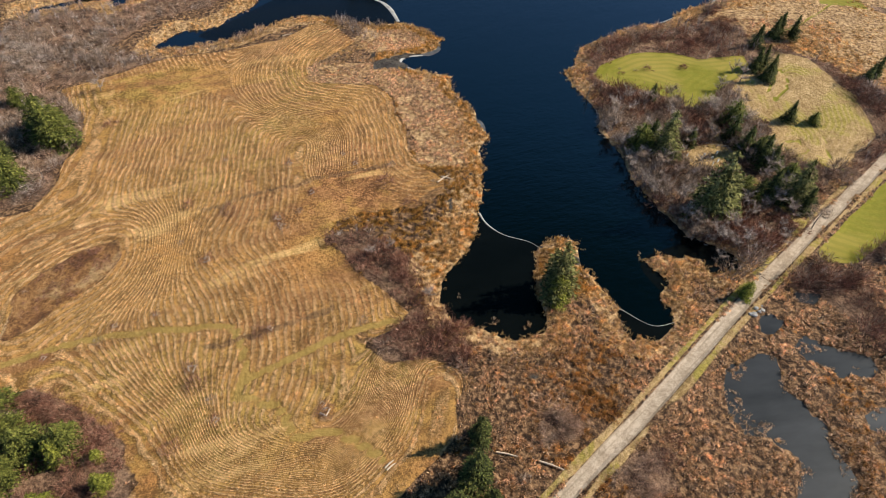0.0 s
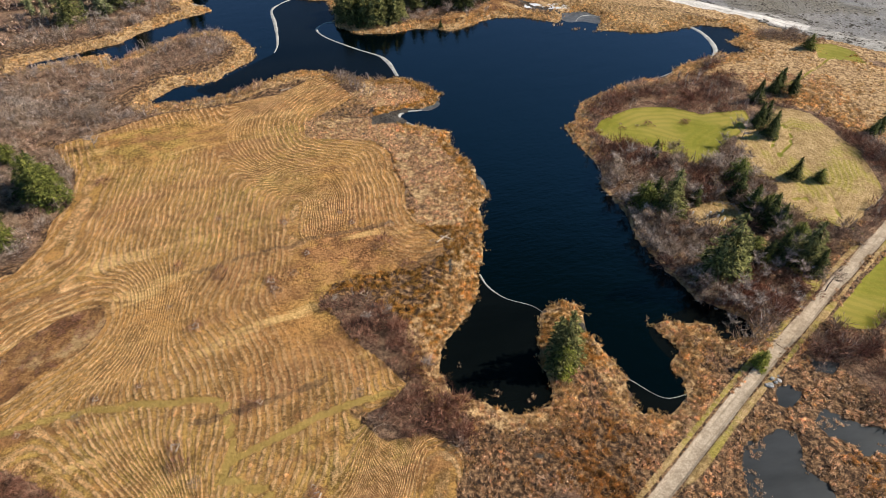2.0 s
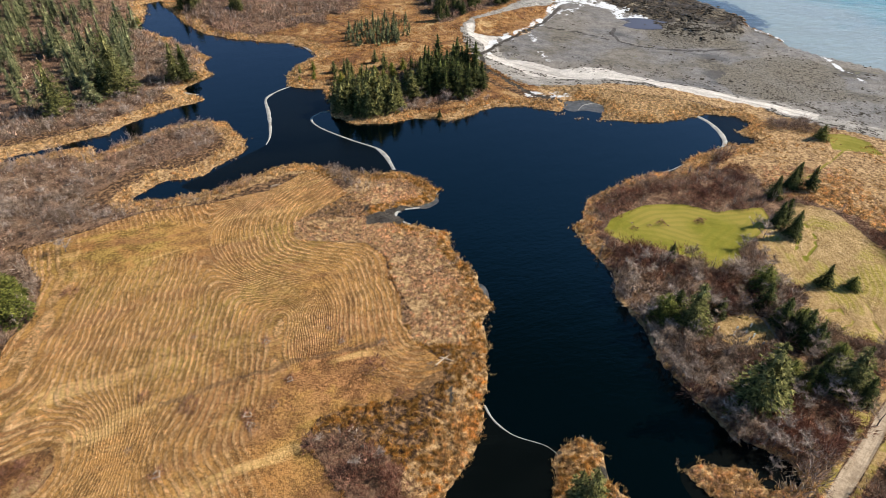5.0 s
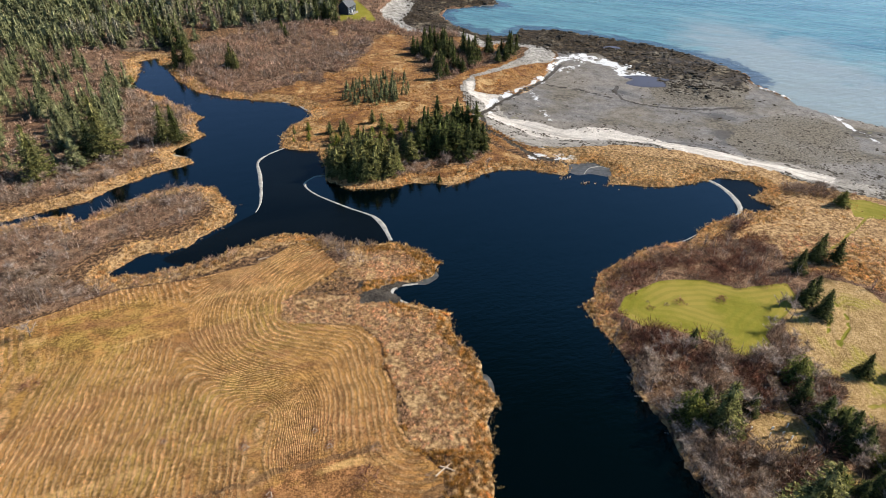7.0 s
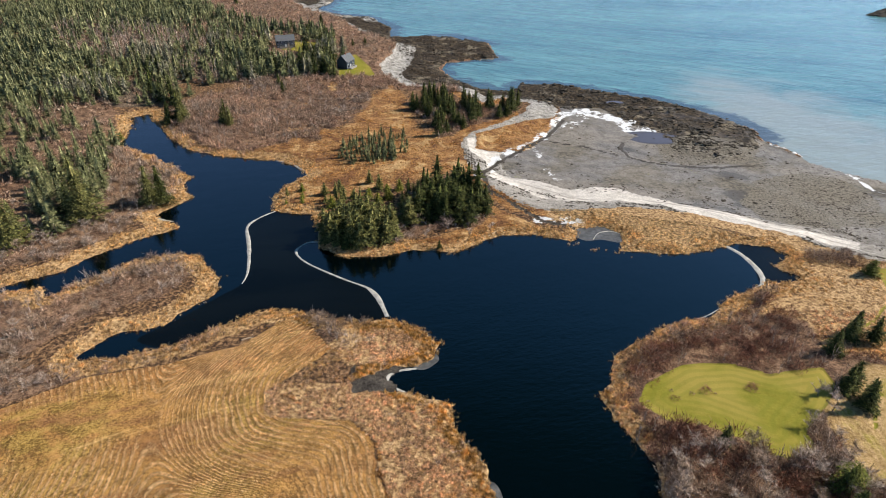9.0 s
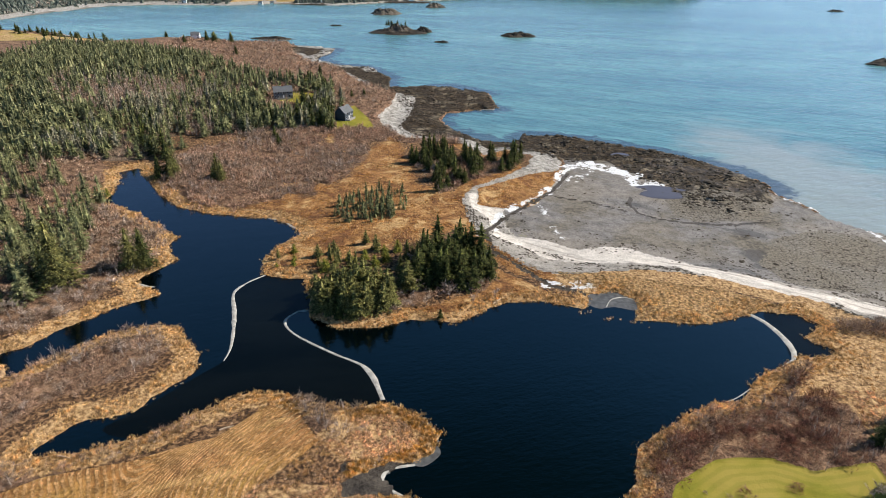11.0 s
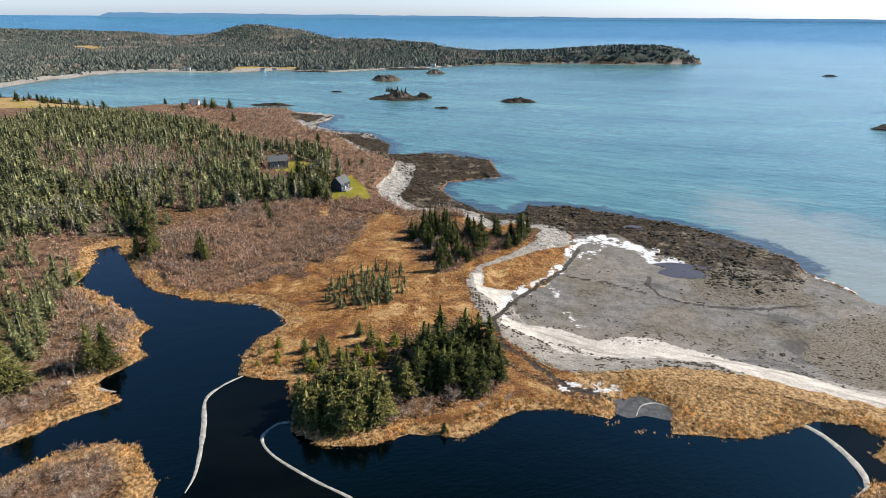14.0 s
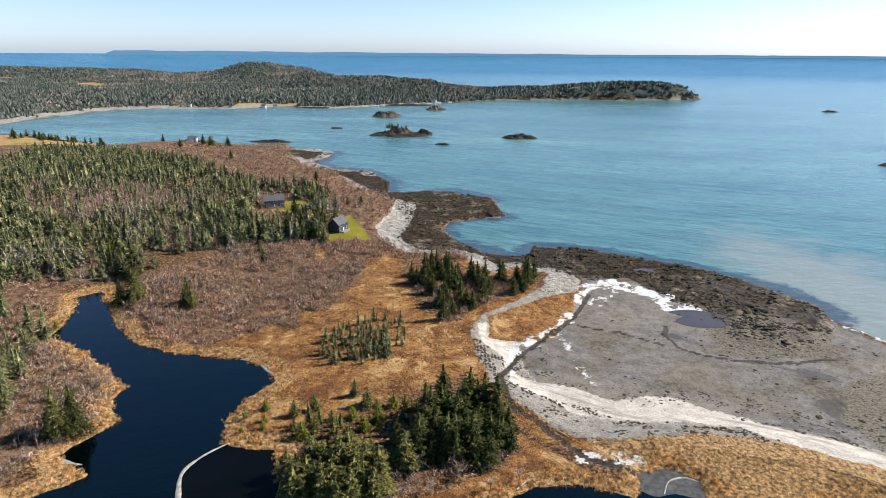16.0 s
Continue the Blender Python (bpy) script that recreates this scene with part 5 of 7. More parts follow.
x, y = scatter(83, (0, 60, 120, 270), 0.9, lambda x, y: np.max([(x - a) ** 2 / (r * r) + (y - b) ** 2 < 1 + 0.5 * clump(x, y, 2, 84) for a, b, r in REED_ISLES], axis=0) * 0.9)
stuff("reed_islets", REEDS, x, y, np.random.default_rng(85).uniform(0.6, 1.0, len(x)), np.random.default_rng(86).uniform(0.5, 0.9, len(x)), MARSH, 87, "small clumps of pale reeds standing in the pond", "reeds", z=np.full(len(x), -0.05))


def open_marsh(x, y):
    free = (look_up(d_pond, x, y) > 0.5) * (taken(x, y) < 0.35) * (look_up(Z["forest"], x, y) < 0.5) * (look_up(Z["shrub"], x, y) < 0.5)
    return free * (y < 215) * (look_up(d_pool, x, y) > 0.3) * (look_up(d_beach, x, y) > 2)


x, y = scatter(5, (-60, 22, 140, 215), 6.0, lambda x, y: open_marsh(x, y) * np.clip(np.where(np.minimum(distance(PLUMES[0], x, y), distance(PLUMES[1], x, y)) < 0, 1.0, 0.66) + 3.0 * value_noise(x, y, 1.2, 52, 1) + 0.8 * clump(x, y, 7, 69), 0.02, 1) * ease(x, -62, -40), 250000)
pick = clump(x, y, 16, 53) + np.random.default_rng(6).normal(0, 0.2, len(x))
shore_side = look_up(d_pond, x, y) < 9 + 6 * clump(x, y, 18, 77)
plumed = np.minimum(distance(PLUMES[0], x, y), distance(PLUMES[1], x, y)) < 0
golden = (y > 84) & (x < 40) & (~plumed | (look_up(d_pond, x, y) < 4)) & (shore_side | ((y > 88) & (y < 134) & (x < 12))) & (pick < 0.5)
rusty = ~golden & ~plumed & np.where(x > 36, pick < -0.7, (pick < -0.4) | ((y > 84) & (y < 112) & (x < -4) & (pick < 0.2)))
tawny = ~golden & ~rusty & (pick > 0.5)
for marsh_name, chosen, marsh_mat, marsh_label in (("cattails", ~(golden | rusty | tawny), MARSH, "pale brown cattail beds in a wet marsh"), ("tawny_grass", tawny, REED, "tawny dead marsh grass in clumps"), ("golden_sedge", golden, GOLD, "golden sedge along the pond's edge"), ("rusty_grass", rusty, RUST, "rust-coloured tall grass by the pond")):
    stuff(marsh_name, CATTAILS if marsh_mat is MARSH else GRASS + REEDS[:2], x[chosen], y[chosen], np.random.default_rng(7).uniform(0.75, 1.3, chosen.sum()), np.random.default_rng(8).uniform(0.5, 1.0, chosen.sum()), marsh_mat, 9, marsh_label, "grass")
x, y = scatter(10, (-125, 158, 185, 470), 1.0, lambda x, y: np.maximum(look_up(Z["rust"], x, y), look_up(distance(EAST_HEATH, NX, NY), x, y) < 0) * (look_up(d_pond, x, y) > 0.5) * (look_up(Z["forest"], x, y) < 0.6) * np.clip(0.45 + 1.1 * clump(x, y, 8, 54), 0.05, 1))
straw_side = clump(x, y, 14, 80) + np.random.default_rng(78).normal(0, 0.25, len(x)) > 0.12
for heath_name, chosen, heath_mat, heath_label in (("heath_grass", ~straw_side, RUST, "orange-brown grass of a coastal bog"), ("pale_heath_grass", straw_side, REED, "straw-coloured grass on the bog")):
    stuff(heath_name, GRASS, x[chosen], y[chosen], np.random.default_rng(11).uniform(1.0, 1.7, chosen.sum()), np.random.default_rng(12).uniform(0.45, 0.9, chosen.sum()), heath_mat, 13, heath_label, "grass")
x, y = scatter(14, (30, 235, 140, 290), 2.6, lambda x, y: (look_up(distance(DUNE_EDGE, GX, GY), x, y) < 1) * (look_up(d_pond, x, y) > 0.3) * 0.9)
stuff("dune_grass", GRASS, x, y, np.random.default_rng(15).uniform(0.8, 1.2, len(x)), np.random.default_rng(16).uniform(0.4, 0.8, len(x)), DUNE, 17, "pale dry grass on the beach crest", "grass")

# leavings of the mower, in windrows
phase = lambda x, y: np.sin((smooth_at(Z["rows"], x, y) + 0.5) * 2 * math.pi / ROW)
x, y = scatter(18, (-150, 15, 5, 208), 8.0, lambda x, y: (look_up(Z["field"], x, y) > 0.9) * (phase(x, y) > 0.2) * look_up(Z["mown"], x, y) * np.clip(0.85 + 1.6 * value_noise(x, y, 2.2, 55, 2), 0.04, 1) * (look_up(Z["path"], x, y) < 0.3), 260000)
FLAT_TUFT = [tuft(60 + k, 6, 0.36, 0.32, 0.11, 0.45) for k in range(4)]
stuff("windrow_straw", FLAT_TUFT, x, y, np.random.default_rng(19).uniform(0.7, 1.3, len(x)), np.random.default_rng(20).uniform(0.5, 1.1, len(x)), STRAW, 21, "rows of cut straw drying on a mown field", "straw")

x, y = scatter(62, (54, 36, 96, 84), 2.2, lambda x, y: (look_up(d_pool, x, y) < 0.3) * (clump(x, y, 6, 70) + 0.25 * look_up(d_pool, x, y) > 0.05 - 0.5) * np.clip(0.2 + 1.6 * value_noise(x, y, 2.4, 71, 1), 0, 1))
stuff("pool_reeds", GRASS, x, y, np.random.default_rng(63).uniform(0.7, 1.2, len(x)), np.random.default_rng(64).uniform(0.4, 0.8, len(x)), MARSH, 65, "brown cattail tufts standing in shallow pools", "reeds", z=np.full(len(x), 0.12))

# thickets of bare bushes
FINE_BUSHES = [full_bush(60 + k, 260, 1.0, 1.0, 0.017) for k in range(5)]
BUSHES = [full_bush(70 + k, 104, 1.0, 1.0, 0.036) for k in range(6)]
SMALL_BUSHES = [full_bush(80 + k, 32, 1.0, 1.0, 0.105) for k in range(5)]
TINY_BUSHES = [full_bush(90 + k, 14, 1.0, 1.0, 0.17) for k in range(5)]
x, y = scatter(22, (-170, 20, 150, 470), 0.5, lambda x, y: look_up(Z["shrub"], x, y) * (y < 470) * (look_up(d_pond, x, y) > 0.8) * ((look_up(Z["rust"], x, y) < 0.5) | (look_up(d_patch, x, y) < 0)) * (taken(x, y) < 0.4) * (look_up(Z["forest"], x, y) < 0.7) * np.clip(0.72 + 1.2 * clump(x, y, 9, 56), 0.08, 1) * np.where(x > 40, 1.0, 0.85))
south_brush = ((x > -32) & (x < 6) & (y > 66) & (y < 106)) | ((x < -50) & (y < 62))
tone = clump(x, y, 18, 57) + np.random.default_rng(23).normal(0, 0.35, len(x)) - np.where(x > 40, 0.25, np.where(y > 300, 0.3, 0.0))- np.where((look_up(d_patch, x, y) < 0) | south_brush, 0.9, 0.0)
size = np.random.default_rng(24).uniform(1.2, 2.7, len(x)) * (1 + 0.55 * clump(x, y, 14, 76)) * np.where(look_up(d_patch, x, y) < 0, 0.55, np.where((x > 40) & (y < 170), 1.3, 1.0))
for bush_name, chosen, bush_mat, bush_label in (("brown_thicket", (tone > -0.25) & (tone < 0.4), TWIG, "leafless brown alder thicket"), ("red_thicket", (tone <= -0.25) & (x < 40) & (look_up(d_patch, x, y) > 0) & ~south_brush, RED_TWIG, "leafless reddish rose thicket on the heath"), ("bramble_thicket", (tone <= -0.25) & ((x >= 40) | (look_up(d_patch, x, y) <= 0) | south_brush), BRAMBLE, "dark red bramble thickets round the pond"), ("grey_thicket", tone >= 0.4, GREY_TWIG, "leafless silvery grey bushes")):
    for far_side, bush_shapes in ((y < 62, FINE_BUSHES), ((y >= 62) & (y < 262), BUSHES), (y >= 262, SMALL_BUSHES)):
        here = chosen & far_side
        if here.any():
            stuff(bush_name, bush_shapes, x[here], y[here], size[here], size[here] * np.random.default_rng(25).uniform(0.8, 1.5, here.sum()), bush_mat, 26, bush_label, "bushes", 0.1)
x, y = scatter(27, (-330, 225, -30, 900), 0.06, lambda x, y: np.clip(look_up(Z["shrub"], x, y) + np.where(y < 480, 0.7, 0.15) * look_up(Z["forest"], x, y), 0, 1) * ((y > 440) | (x < -160)) * (look_up(d_pond, x, y) > 0.8) * (look_up(d_land, x, y) < -14) * (look_up(Z["lawn"], x, y) < 0.3) * (look_up(Z["meadow"], x, y) < 0.3) * np.clip(0.8 + 0.6 * clump(x, y, 16, 58), 0.1, 1))
tone = clump(x, y, 30, 59) + np.random.default_rng(28).normal(0, 0.3, len(x))
size = np.random.default_rng(29).uniform(1.6, 3.0, len(x))
for bush_name, chosen, bush_mat, bush_label in (("inland_thicket", tone > 0.12, TWIG, "leafless brown scrub behind the shore"), ("inland_red_thicket", tone <= 0.12, RED_TWIG, "leafless reddish scrub behind the shore")):
    stuff(bush_name, TINY_BUSHES, x[chosen], y[chosen], size[chosen], size[chosen] * 1.1, bush_mat, 31, bush_label, "bushes", 0.1)
x, y = scatter(32, (-20, 22, 120, 212), 0.03, lambda x, y: open_marsh(x, y) * (clump(x, y, 12, 60) > 0.1))
stuff("marsh_bushes", SMALL_BUSHES, x, y, np.random.default_rng(33).uniform(0.9, 1.8, len(x)), np.random.default_rng(34).uniform(0.8, 1.7, len(x)), TWIG, 35, "low bare bushes among the marsh grass", "bushes", 0.1)

# saplings that stand over the thickets
SAPLINGS = [bush(130 + k, 30, 0.32, 1.0, 0.026) for k in range(5)]
x, y = scatter(68, (-170, 100, 150, 480), 0.06, lambda x, y: (look_up(Z["shrub"], x, y) > 0.6) * (look_up(d_pond, x, y) > 1) * (taken(x, y) < 0.4) * np.clip(0.5 + 1.2 * clump(x, y, 20, 74), 0.05, 1))
tall = np.random.default_rng(69).uniform(2.8, 5.8, len(x))
stuff("bare_saplings", SAPLINGS, x, y, tall, tall, GREY_TWIG, 70, "slender grey-brown leafless saplings over the thickets", "trees", 0.1)
# splintered ice along the shore
x, y = scatter(71, (-60, 70, 130, 280), 2.0, lambda x, y: (look_up(d_pond, x, y) > -0.5) * (look_up(d_pond, x, y) < 0.5) * (y > 100) * (clump(x, y, 14, 75) > 0.15) * 0.6)
SHARDS = [boulder(140 + k, 0.4, 2, 5) for k in range(4)]
stuff("shore_ice", SHARDS, x, y, np.random.default_rng(72).uniform(0.08, 0.3, len(x)), 0.06, GREY_ICE, 73, "splintered pale ice along the pond's shore", "ice", z=np.full(len(x), 0.02))

# woods behind the shore and across the bay
FAR_TREES = [star_tree(100 + k, 1, 4, radius=0.26 + 0.06 * (k % 2), low=0.0) for k in range(4)]
x, y = scatter(36, (-560, 240, -40, 790), 0.085, lambda x, y: look_up(Z["forest"], x, y) * ((y > 395) | (x < -165)) * (np.hypot(x + 74, y - 482) > 12) * (np.hypot(x + 128, y - 533) > 12) * (distance(HOUSE_VIEW, x, y, False) > 14) * np.where((x > -165) & (y > 480), 0.4, 1.0) * (look_up(Z["lawn"], x, y) < 0.2) * (look_up(d_land, x, y) < -12) * np.clip(0.85 + 1.3 * clump(x, y, 38, 61), 0.42, 1) * np.where(y < 395, 0.26, 1.0) * np.where(distance(DEAD_BELT, x, y) < 0, 0.25, 1.0))
tall = np.random.default_rng(37).uniform(7.0, 14.0, len(x)) * (0.9 + 0.25 * clump(x, y, 60, 62))
wide = tall * np.random.default_rng(38).uniform(0.9, 1.3, len(x))
seen = (x > -0.76 * (y - 30) - 10) & ((y < 560) | (np.random.default_rng(81).random(len(x)) < 0.8))
x, y, tall, wide = x[seen], y[seen], tall[seen], wide[seen]
nearest = y < 395
near = (y < 560) & (x > -240) & ~nearest
CLOSE_TREES = []
for k in range(6):
    CLOSE_TREES.append(spruce_crown(95 + k, 1.0, 0.23 + 0.03 * (k % 3), 50, 4, 0.12, 0.66, 0.6, (4, 6)))
silver = near & (clump(x, y, 30, 79) + np.random.default_rng(77).normal(0, 0.3, len(x)) > 0.3)
stuff("spruce_wood", CLOSE_TREES, x[near & ~silver], y[near & ~silver], wide[near & ~silver], tall[near & ~silver], WOODS, 39, "dense olive green spruce wood behind the pond", "trees", 0.2)
stuff("lichened_spruce_wood", CLOSE_TREES, x[silver], y[silver], wide[silver] * 0.85, tall[silver], SILVER, 39, "greyish spruces hung with lichen in the wood", "trees", 0.2)
FULL_TREES = [spruce_crown(240 + k, 1.0, 0.21 + 0.03 * (k % 2), 150, 5, 0.06, 0.68, 0.3, (6, 7)) for k in range(4)]
stuff("pond_spruce_wood", FULL_TREES, x[nearest], y[nearest], wide[nearest], tall[nearest] * 1.1, WOODS, 39, "olive green spruces rising from bare scrub by the pond", "trees", 0.2)
WOOD_TREES = [spruce_crown(85 + k, 1.0, 0.24 + 0.03 * (k % 3), 18, 3, 0.10, 0.66, 0.9, (3, 6)) for k in range(6)]
stuff("inland_spruce_wood", WOOD_TREES, x[~near & ~nearest], y[~near & ~nearest], wide[~near & ~nearest], tall[~near & ~nearest], INLAND, 39, "dense dark green spruce wood farther inland", "trees", 0.2)
x, y = scatter(40, (-560, 240, -60, 790), 0.03, lambda x, y: look_up(Z["forest"], x, y) * ((y > 395) | (x < -165)) * (look_up(d_land, x, y) < -12) * np.clip(0.35 - 1.7 * clump(x, y, 38, 61), 0.05, 0.7))
SNAGS = [bush(110 + k, 30, 0.3, 1.0, 0.028) for k in range(4)]
tall = np.random.default_rng(41).uniform(4, 8, len(x))
stuff("bare_wood", SNAGS, x, y, tall, tall, TWIG, 42, "bare grey birches and dead spruces in the wood", "trees", 0.2)
x, y = scatter(74, (-340, 430, -120, 600), 0.085, lambda x, y: (distance(DEAD_BELT, x, y) < 4 + 8 * clump(x, y, 20, 78)) * (look_up(Z["forest"], x, y) > 0.3))
SPARS = [(np.array([(0.014, 0, 0), (-0.008, 0.012, 0), (-0.008, -0.012, 0), (0, 0, 1.0)]), np.array([(0, 1, 3), (1, 2, 3), (2, 0, 3)]))] + [bush(160 + k, 16, 0.2, 1.0, 0.02, 4) for k in range(3)]
tall = np.random.default_rng(75).uniform(5, 11, len(x))
stuff("dead_spruces", SPARS, x, y, tall, tall, GREY_TWIG, 76, "standing dead spruces, silver-grey and bare", "trees", 0.2, tilt=0.04)
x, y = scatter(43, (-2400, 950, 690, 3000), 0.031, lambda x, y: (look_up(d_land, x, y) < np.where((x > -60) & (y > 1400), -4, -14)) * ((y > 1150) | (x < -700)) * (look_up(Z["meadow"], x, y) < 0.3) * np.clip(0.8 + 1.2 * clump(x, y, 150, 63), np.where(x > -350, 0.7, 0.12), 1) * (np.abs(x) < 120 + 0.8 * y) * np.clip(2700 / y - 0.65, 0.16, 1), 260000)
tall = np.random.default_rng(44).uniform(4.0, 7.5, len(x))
stuff("far_wood", FAR_TREES, x, y, tall * 2.4, tall, HAZY_WOODS, 45, "spruce-covered hills across the bay", "trees", 0.5)
x, y = scatter(46, (-1700, 1000, 100, 2600), 0.004, lambda x, y: (look_up(d_land, x, y) < -30) * ((y > 1350) | (x < -740)) * (clump(x, y, 150, 63) < -0.12) * (np.abs(x) < 120 + 0.8 * y) * 0.8, 30000)
stuff("far_bare_wood", TINY_BUSHES, x, y, np.random.default_rng(47).uniform(4, 7, len(x)), np.random.default_rng(48).uniform(7, 11, len(x)), GREY_TWIG, 49, "grey leafless woods on the far hills", "trees", 0.5)

# stones of the shore
ROCK = plain("weedy_rock", (0.012, 0.010, 0.008), (0.085, 0.066, 0.044), 0.9, 0.75, 0.15)
PALE_ROCK = plain("pale_stone", (0.20, 0.19, 0.178), (0.46, 0.44, 0.41), 0.8, 0.9, 0.1)
STONES = [boulder(120 + k, 0.4, 3, 5) for k in range(8)]
PEBBLE_STONES = [boulder(150 + k, 0.4, 2, 5) for k in range(6)]
x, y = scatter(50, (-160, 340, 175, 850), 0.5, lambda x, y: (look_up(d_rock, x, y) < 1.0) * np.clip(0.5 + 1.0 * clump(x, y, 10, 64), 0.1, 1), 60000)
size = np.random.default_rng(51).gamma(1.1, 0.33, len(x)) + 0.2
more_x, more_y = scatter(66, (38, 340, 172, 482), 0.8, lambda x, y: (look_up(d_rock, x, y) < 1.5) * np.clip(0.3 + 1.8 * clump(x, y, 9, 73), 0.04, 1))
x, y = np.concatenate((x, more_x)), np.concatenate((y, more_y))
size = np.concatenate((size, np.random.default_rng(67).gamma(1.2, 0.26, len(more_x)) + 0.18))
stuff("shore_rocks", STONES, x, y, size, size * 0.85, ROCK, 52, "dark weed-covered rocks bared by the tide", "rocks", 0.1)
x, y = scatter(53, (-190, 395, 60, 800), 0.3, lambda x, y: look_up(Z["shingle"], x, y) * 0.6)
size = np.random.default_rng(54).gamma(2.0, 0.14, len(x)) + 0.15
stuff("beach_cobbles", STONES, x, y, size, size * 0.8, PALE_ROCK, 55, "pale cobbles along the top of the beach", "stones", 0.05)
x, y = scatter(56, (20, 255, 230, 400), 0.4, lambda x, y: look_up(Z["flat"], x, y) * np.clip(0.35 + 1.4 * clump(x, y, 22, 65), 0.02, 1))
size = np.random.default_rng(57).gamma(1.3, 0.13, len(x)) + 0.10
stuff("flat_stones", PEBBLE_STONES, x, y, size * 1.2, size * 0.7, ROCK, 58, "scattered dark stones on the tidal flat", "stones", 0.05)
# wrack line
x, y = scatter(59, (0, 235, 190, 345), 7.0, lambda x, y: (look_up(d_beach, x, y) < 1) * (np.abs(look_up(d_wrack, x, y) - 0.8 * clump(x, y, 9, 66)) < 1.1 + 1.6 * clump(x, y, 7, 67)) * 0.9 + (look_up(Z["upper"], x, y) > 0.5) * (look_up(Z["sand"], x, y) < 0.5) * (clump(x, y, 4, 68) > 0.22) * 0.5 + (np.abs(look_up(distance([(147, 275), (163, 277), (174, 271), (200, 258)], GX, GY, False), x, y)) < 3) * 0.12)
gx, gy = scatter(79, (95, 262, 190, 385), 0.9, lambda x, y: look_up(Z["pebble"], x, y) * (look_up(d_land, x, y) < 0) * np.clip(0.5 + 1.2 * clump(x, y, 12, 81), 0.05, 1))
size = np.random.default_rng(80).gamma(1.4, 0.09, len(gx)) + 0.10
stuff("gravel_bank", PEBBLE_STONES, gx, gy, size * 1.2, size * 0.8, ROCK, 82, "dark gravel and cobbles on a bank of the flat", "stones", 0.03)
stuff("wrack", PEBBLE_STONES, x, y, np.random.default_rng(60).uniform(0.2, 0.75, len(x)), 0.16, ROCK, 61, "dark line of seaweed along the sand", "seaweed", 0.03)

# ---- trees, one by one ----


def link_mesh(name, verts, faces, mat, parent=None, label=""):
    ob = solid(name, verts, faces, mat)
    ob.parent = parent
    if label:
        ob["label"] = label
    return ob


def tube(path, radii, sides=6):
    """A tapering round limb along a path."""
    verts, faces = [], []
    path = [Vector(p) for p in path]
    for i, p in enumerate(path):
        way = (path[min(i + 1, len(path) - 1)] - path[max(i - 1, 0)]).normalized()
        side = way.cross(Vector((0.31, 0.95, 0.05))).normalized()
        up = side.cross(way)
        for j in range(sides):
            a = 6.283 * j / sides
            verts.append(tuple(p + (side * math.cos(a) + up * math.sin(a)) * radii[i]))
    for i in range(len(path) - 1):
        for j in range(sides):
            k = (j + 1) % sides
            a, b = i * sides, (i + 1) * sides
            faces += [(a + j, a + k, b + k), (a + j, b + k, b + j)]
    return verts, faces


def spruce(seed, mat, label, radius=2.5, boughs=150, blunt=0.75, bare=0.06, spray=0.29):
    """A spruce ten metres high: trunk and crown."""
    rng = random.Random(seed)
    thing = tagged(new("spruce_tree"), label, "tree", "spruces round the pond")
    path = [(rng.uniform(-0.05, 0.05), rng.uniform(-0.05, 0.05), z) for z in (-0.4, 2.5, 5.5, 9.6)]
    link_mesh("trunk", *tube(path, (0.17, 0.13, 0.08, 0.02)), BARK, thing)
    link_mesh("crown", *spruce_crown(seed, 10.0, radius, boughs, 8, bare, blunt, spray), mat, thing)
    return thing


SPRUCES = [spruce(201, NEEDLE, "dark green spruce with drooping boughs"), spruce(202, NEEDLE, "dark green spruce with drooping boughs", 2.2, 130, 0.7, 0.10),
           spruce(203, LICHEN, "grey-green spruce hung with lichen", 2.4, 150, 0.62, 0.08, 0.28), spruce(204, OLIVE, "yellow-green young fir tree", 3.2, 260, 0.5, 0.02, 0.18),
           spruce(205, BROAD, "broad mid-green bushy spruce tree", 4.0, 360, 0.5, 0.02, 0.16), spruce(206, LICHEN, "thin grey-green spruce hung with lichen", 1.7, 90, 0.6, 0.12),
           spruce(207, NEEDLE, "dark green spruce with drooping boughs", 2.5, 300, 0.75, 0.05, 0.19), spruce(208, NEEDLE, "dark green spruce with drooping boughs", 2.2, 280, 0.7, 0.08, 0.19), spruce(209, LICHEN, "grey-green spruce hung with lichen", 2.3, 300, 0.62, 0.06, 0.19)]
FINE = {0: 6, 1: 7, 2: 8}  # fuller trees for those that stand near
used_spruce = set()
tree_rng = random.Random(7)


def stand(kind, x, y, high, wide=1.0, protos=SPRUCES, used=used_spruce, unit=10.0):
    z = float(look_up(height, np.array([x]), np.array([y]))[0])
    s = high / unit
    m = Matrix.Translation((x, y, z)) @ Matrix.Rotation(tree_rng.uniform(0, 6.283), 4, "Z") @ Matrix.Diagonal((s * wide, s * wide, s, 1))
    if kind not in used:
        used.add(kind)
        protos[kind].matrix_basis = m
        return protos[kind]
    return copy_thing(protos[kind], m)


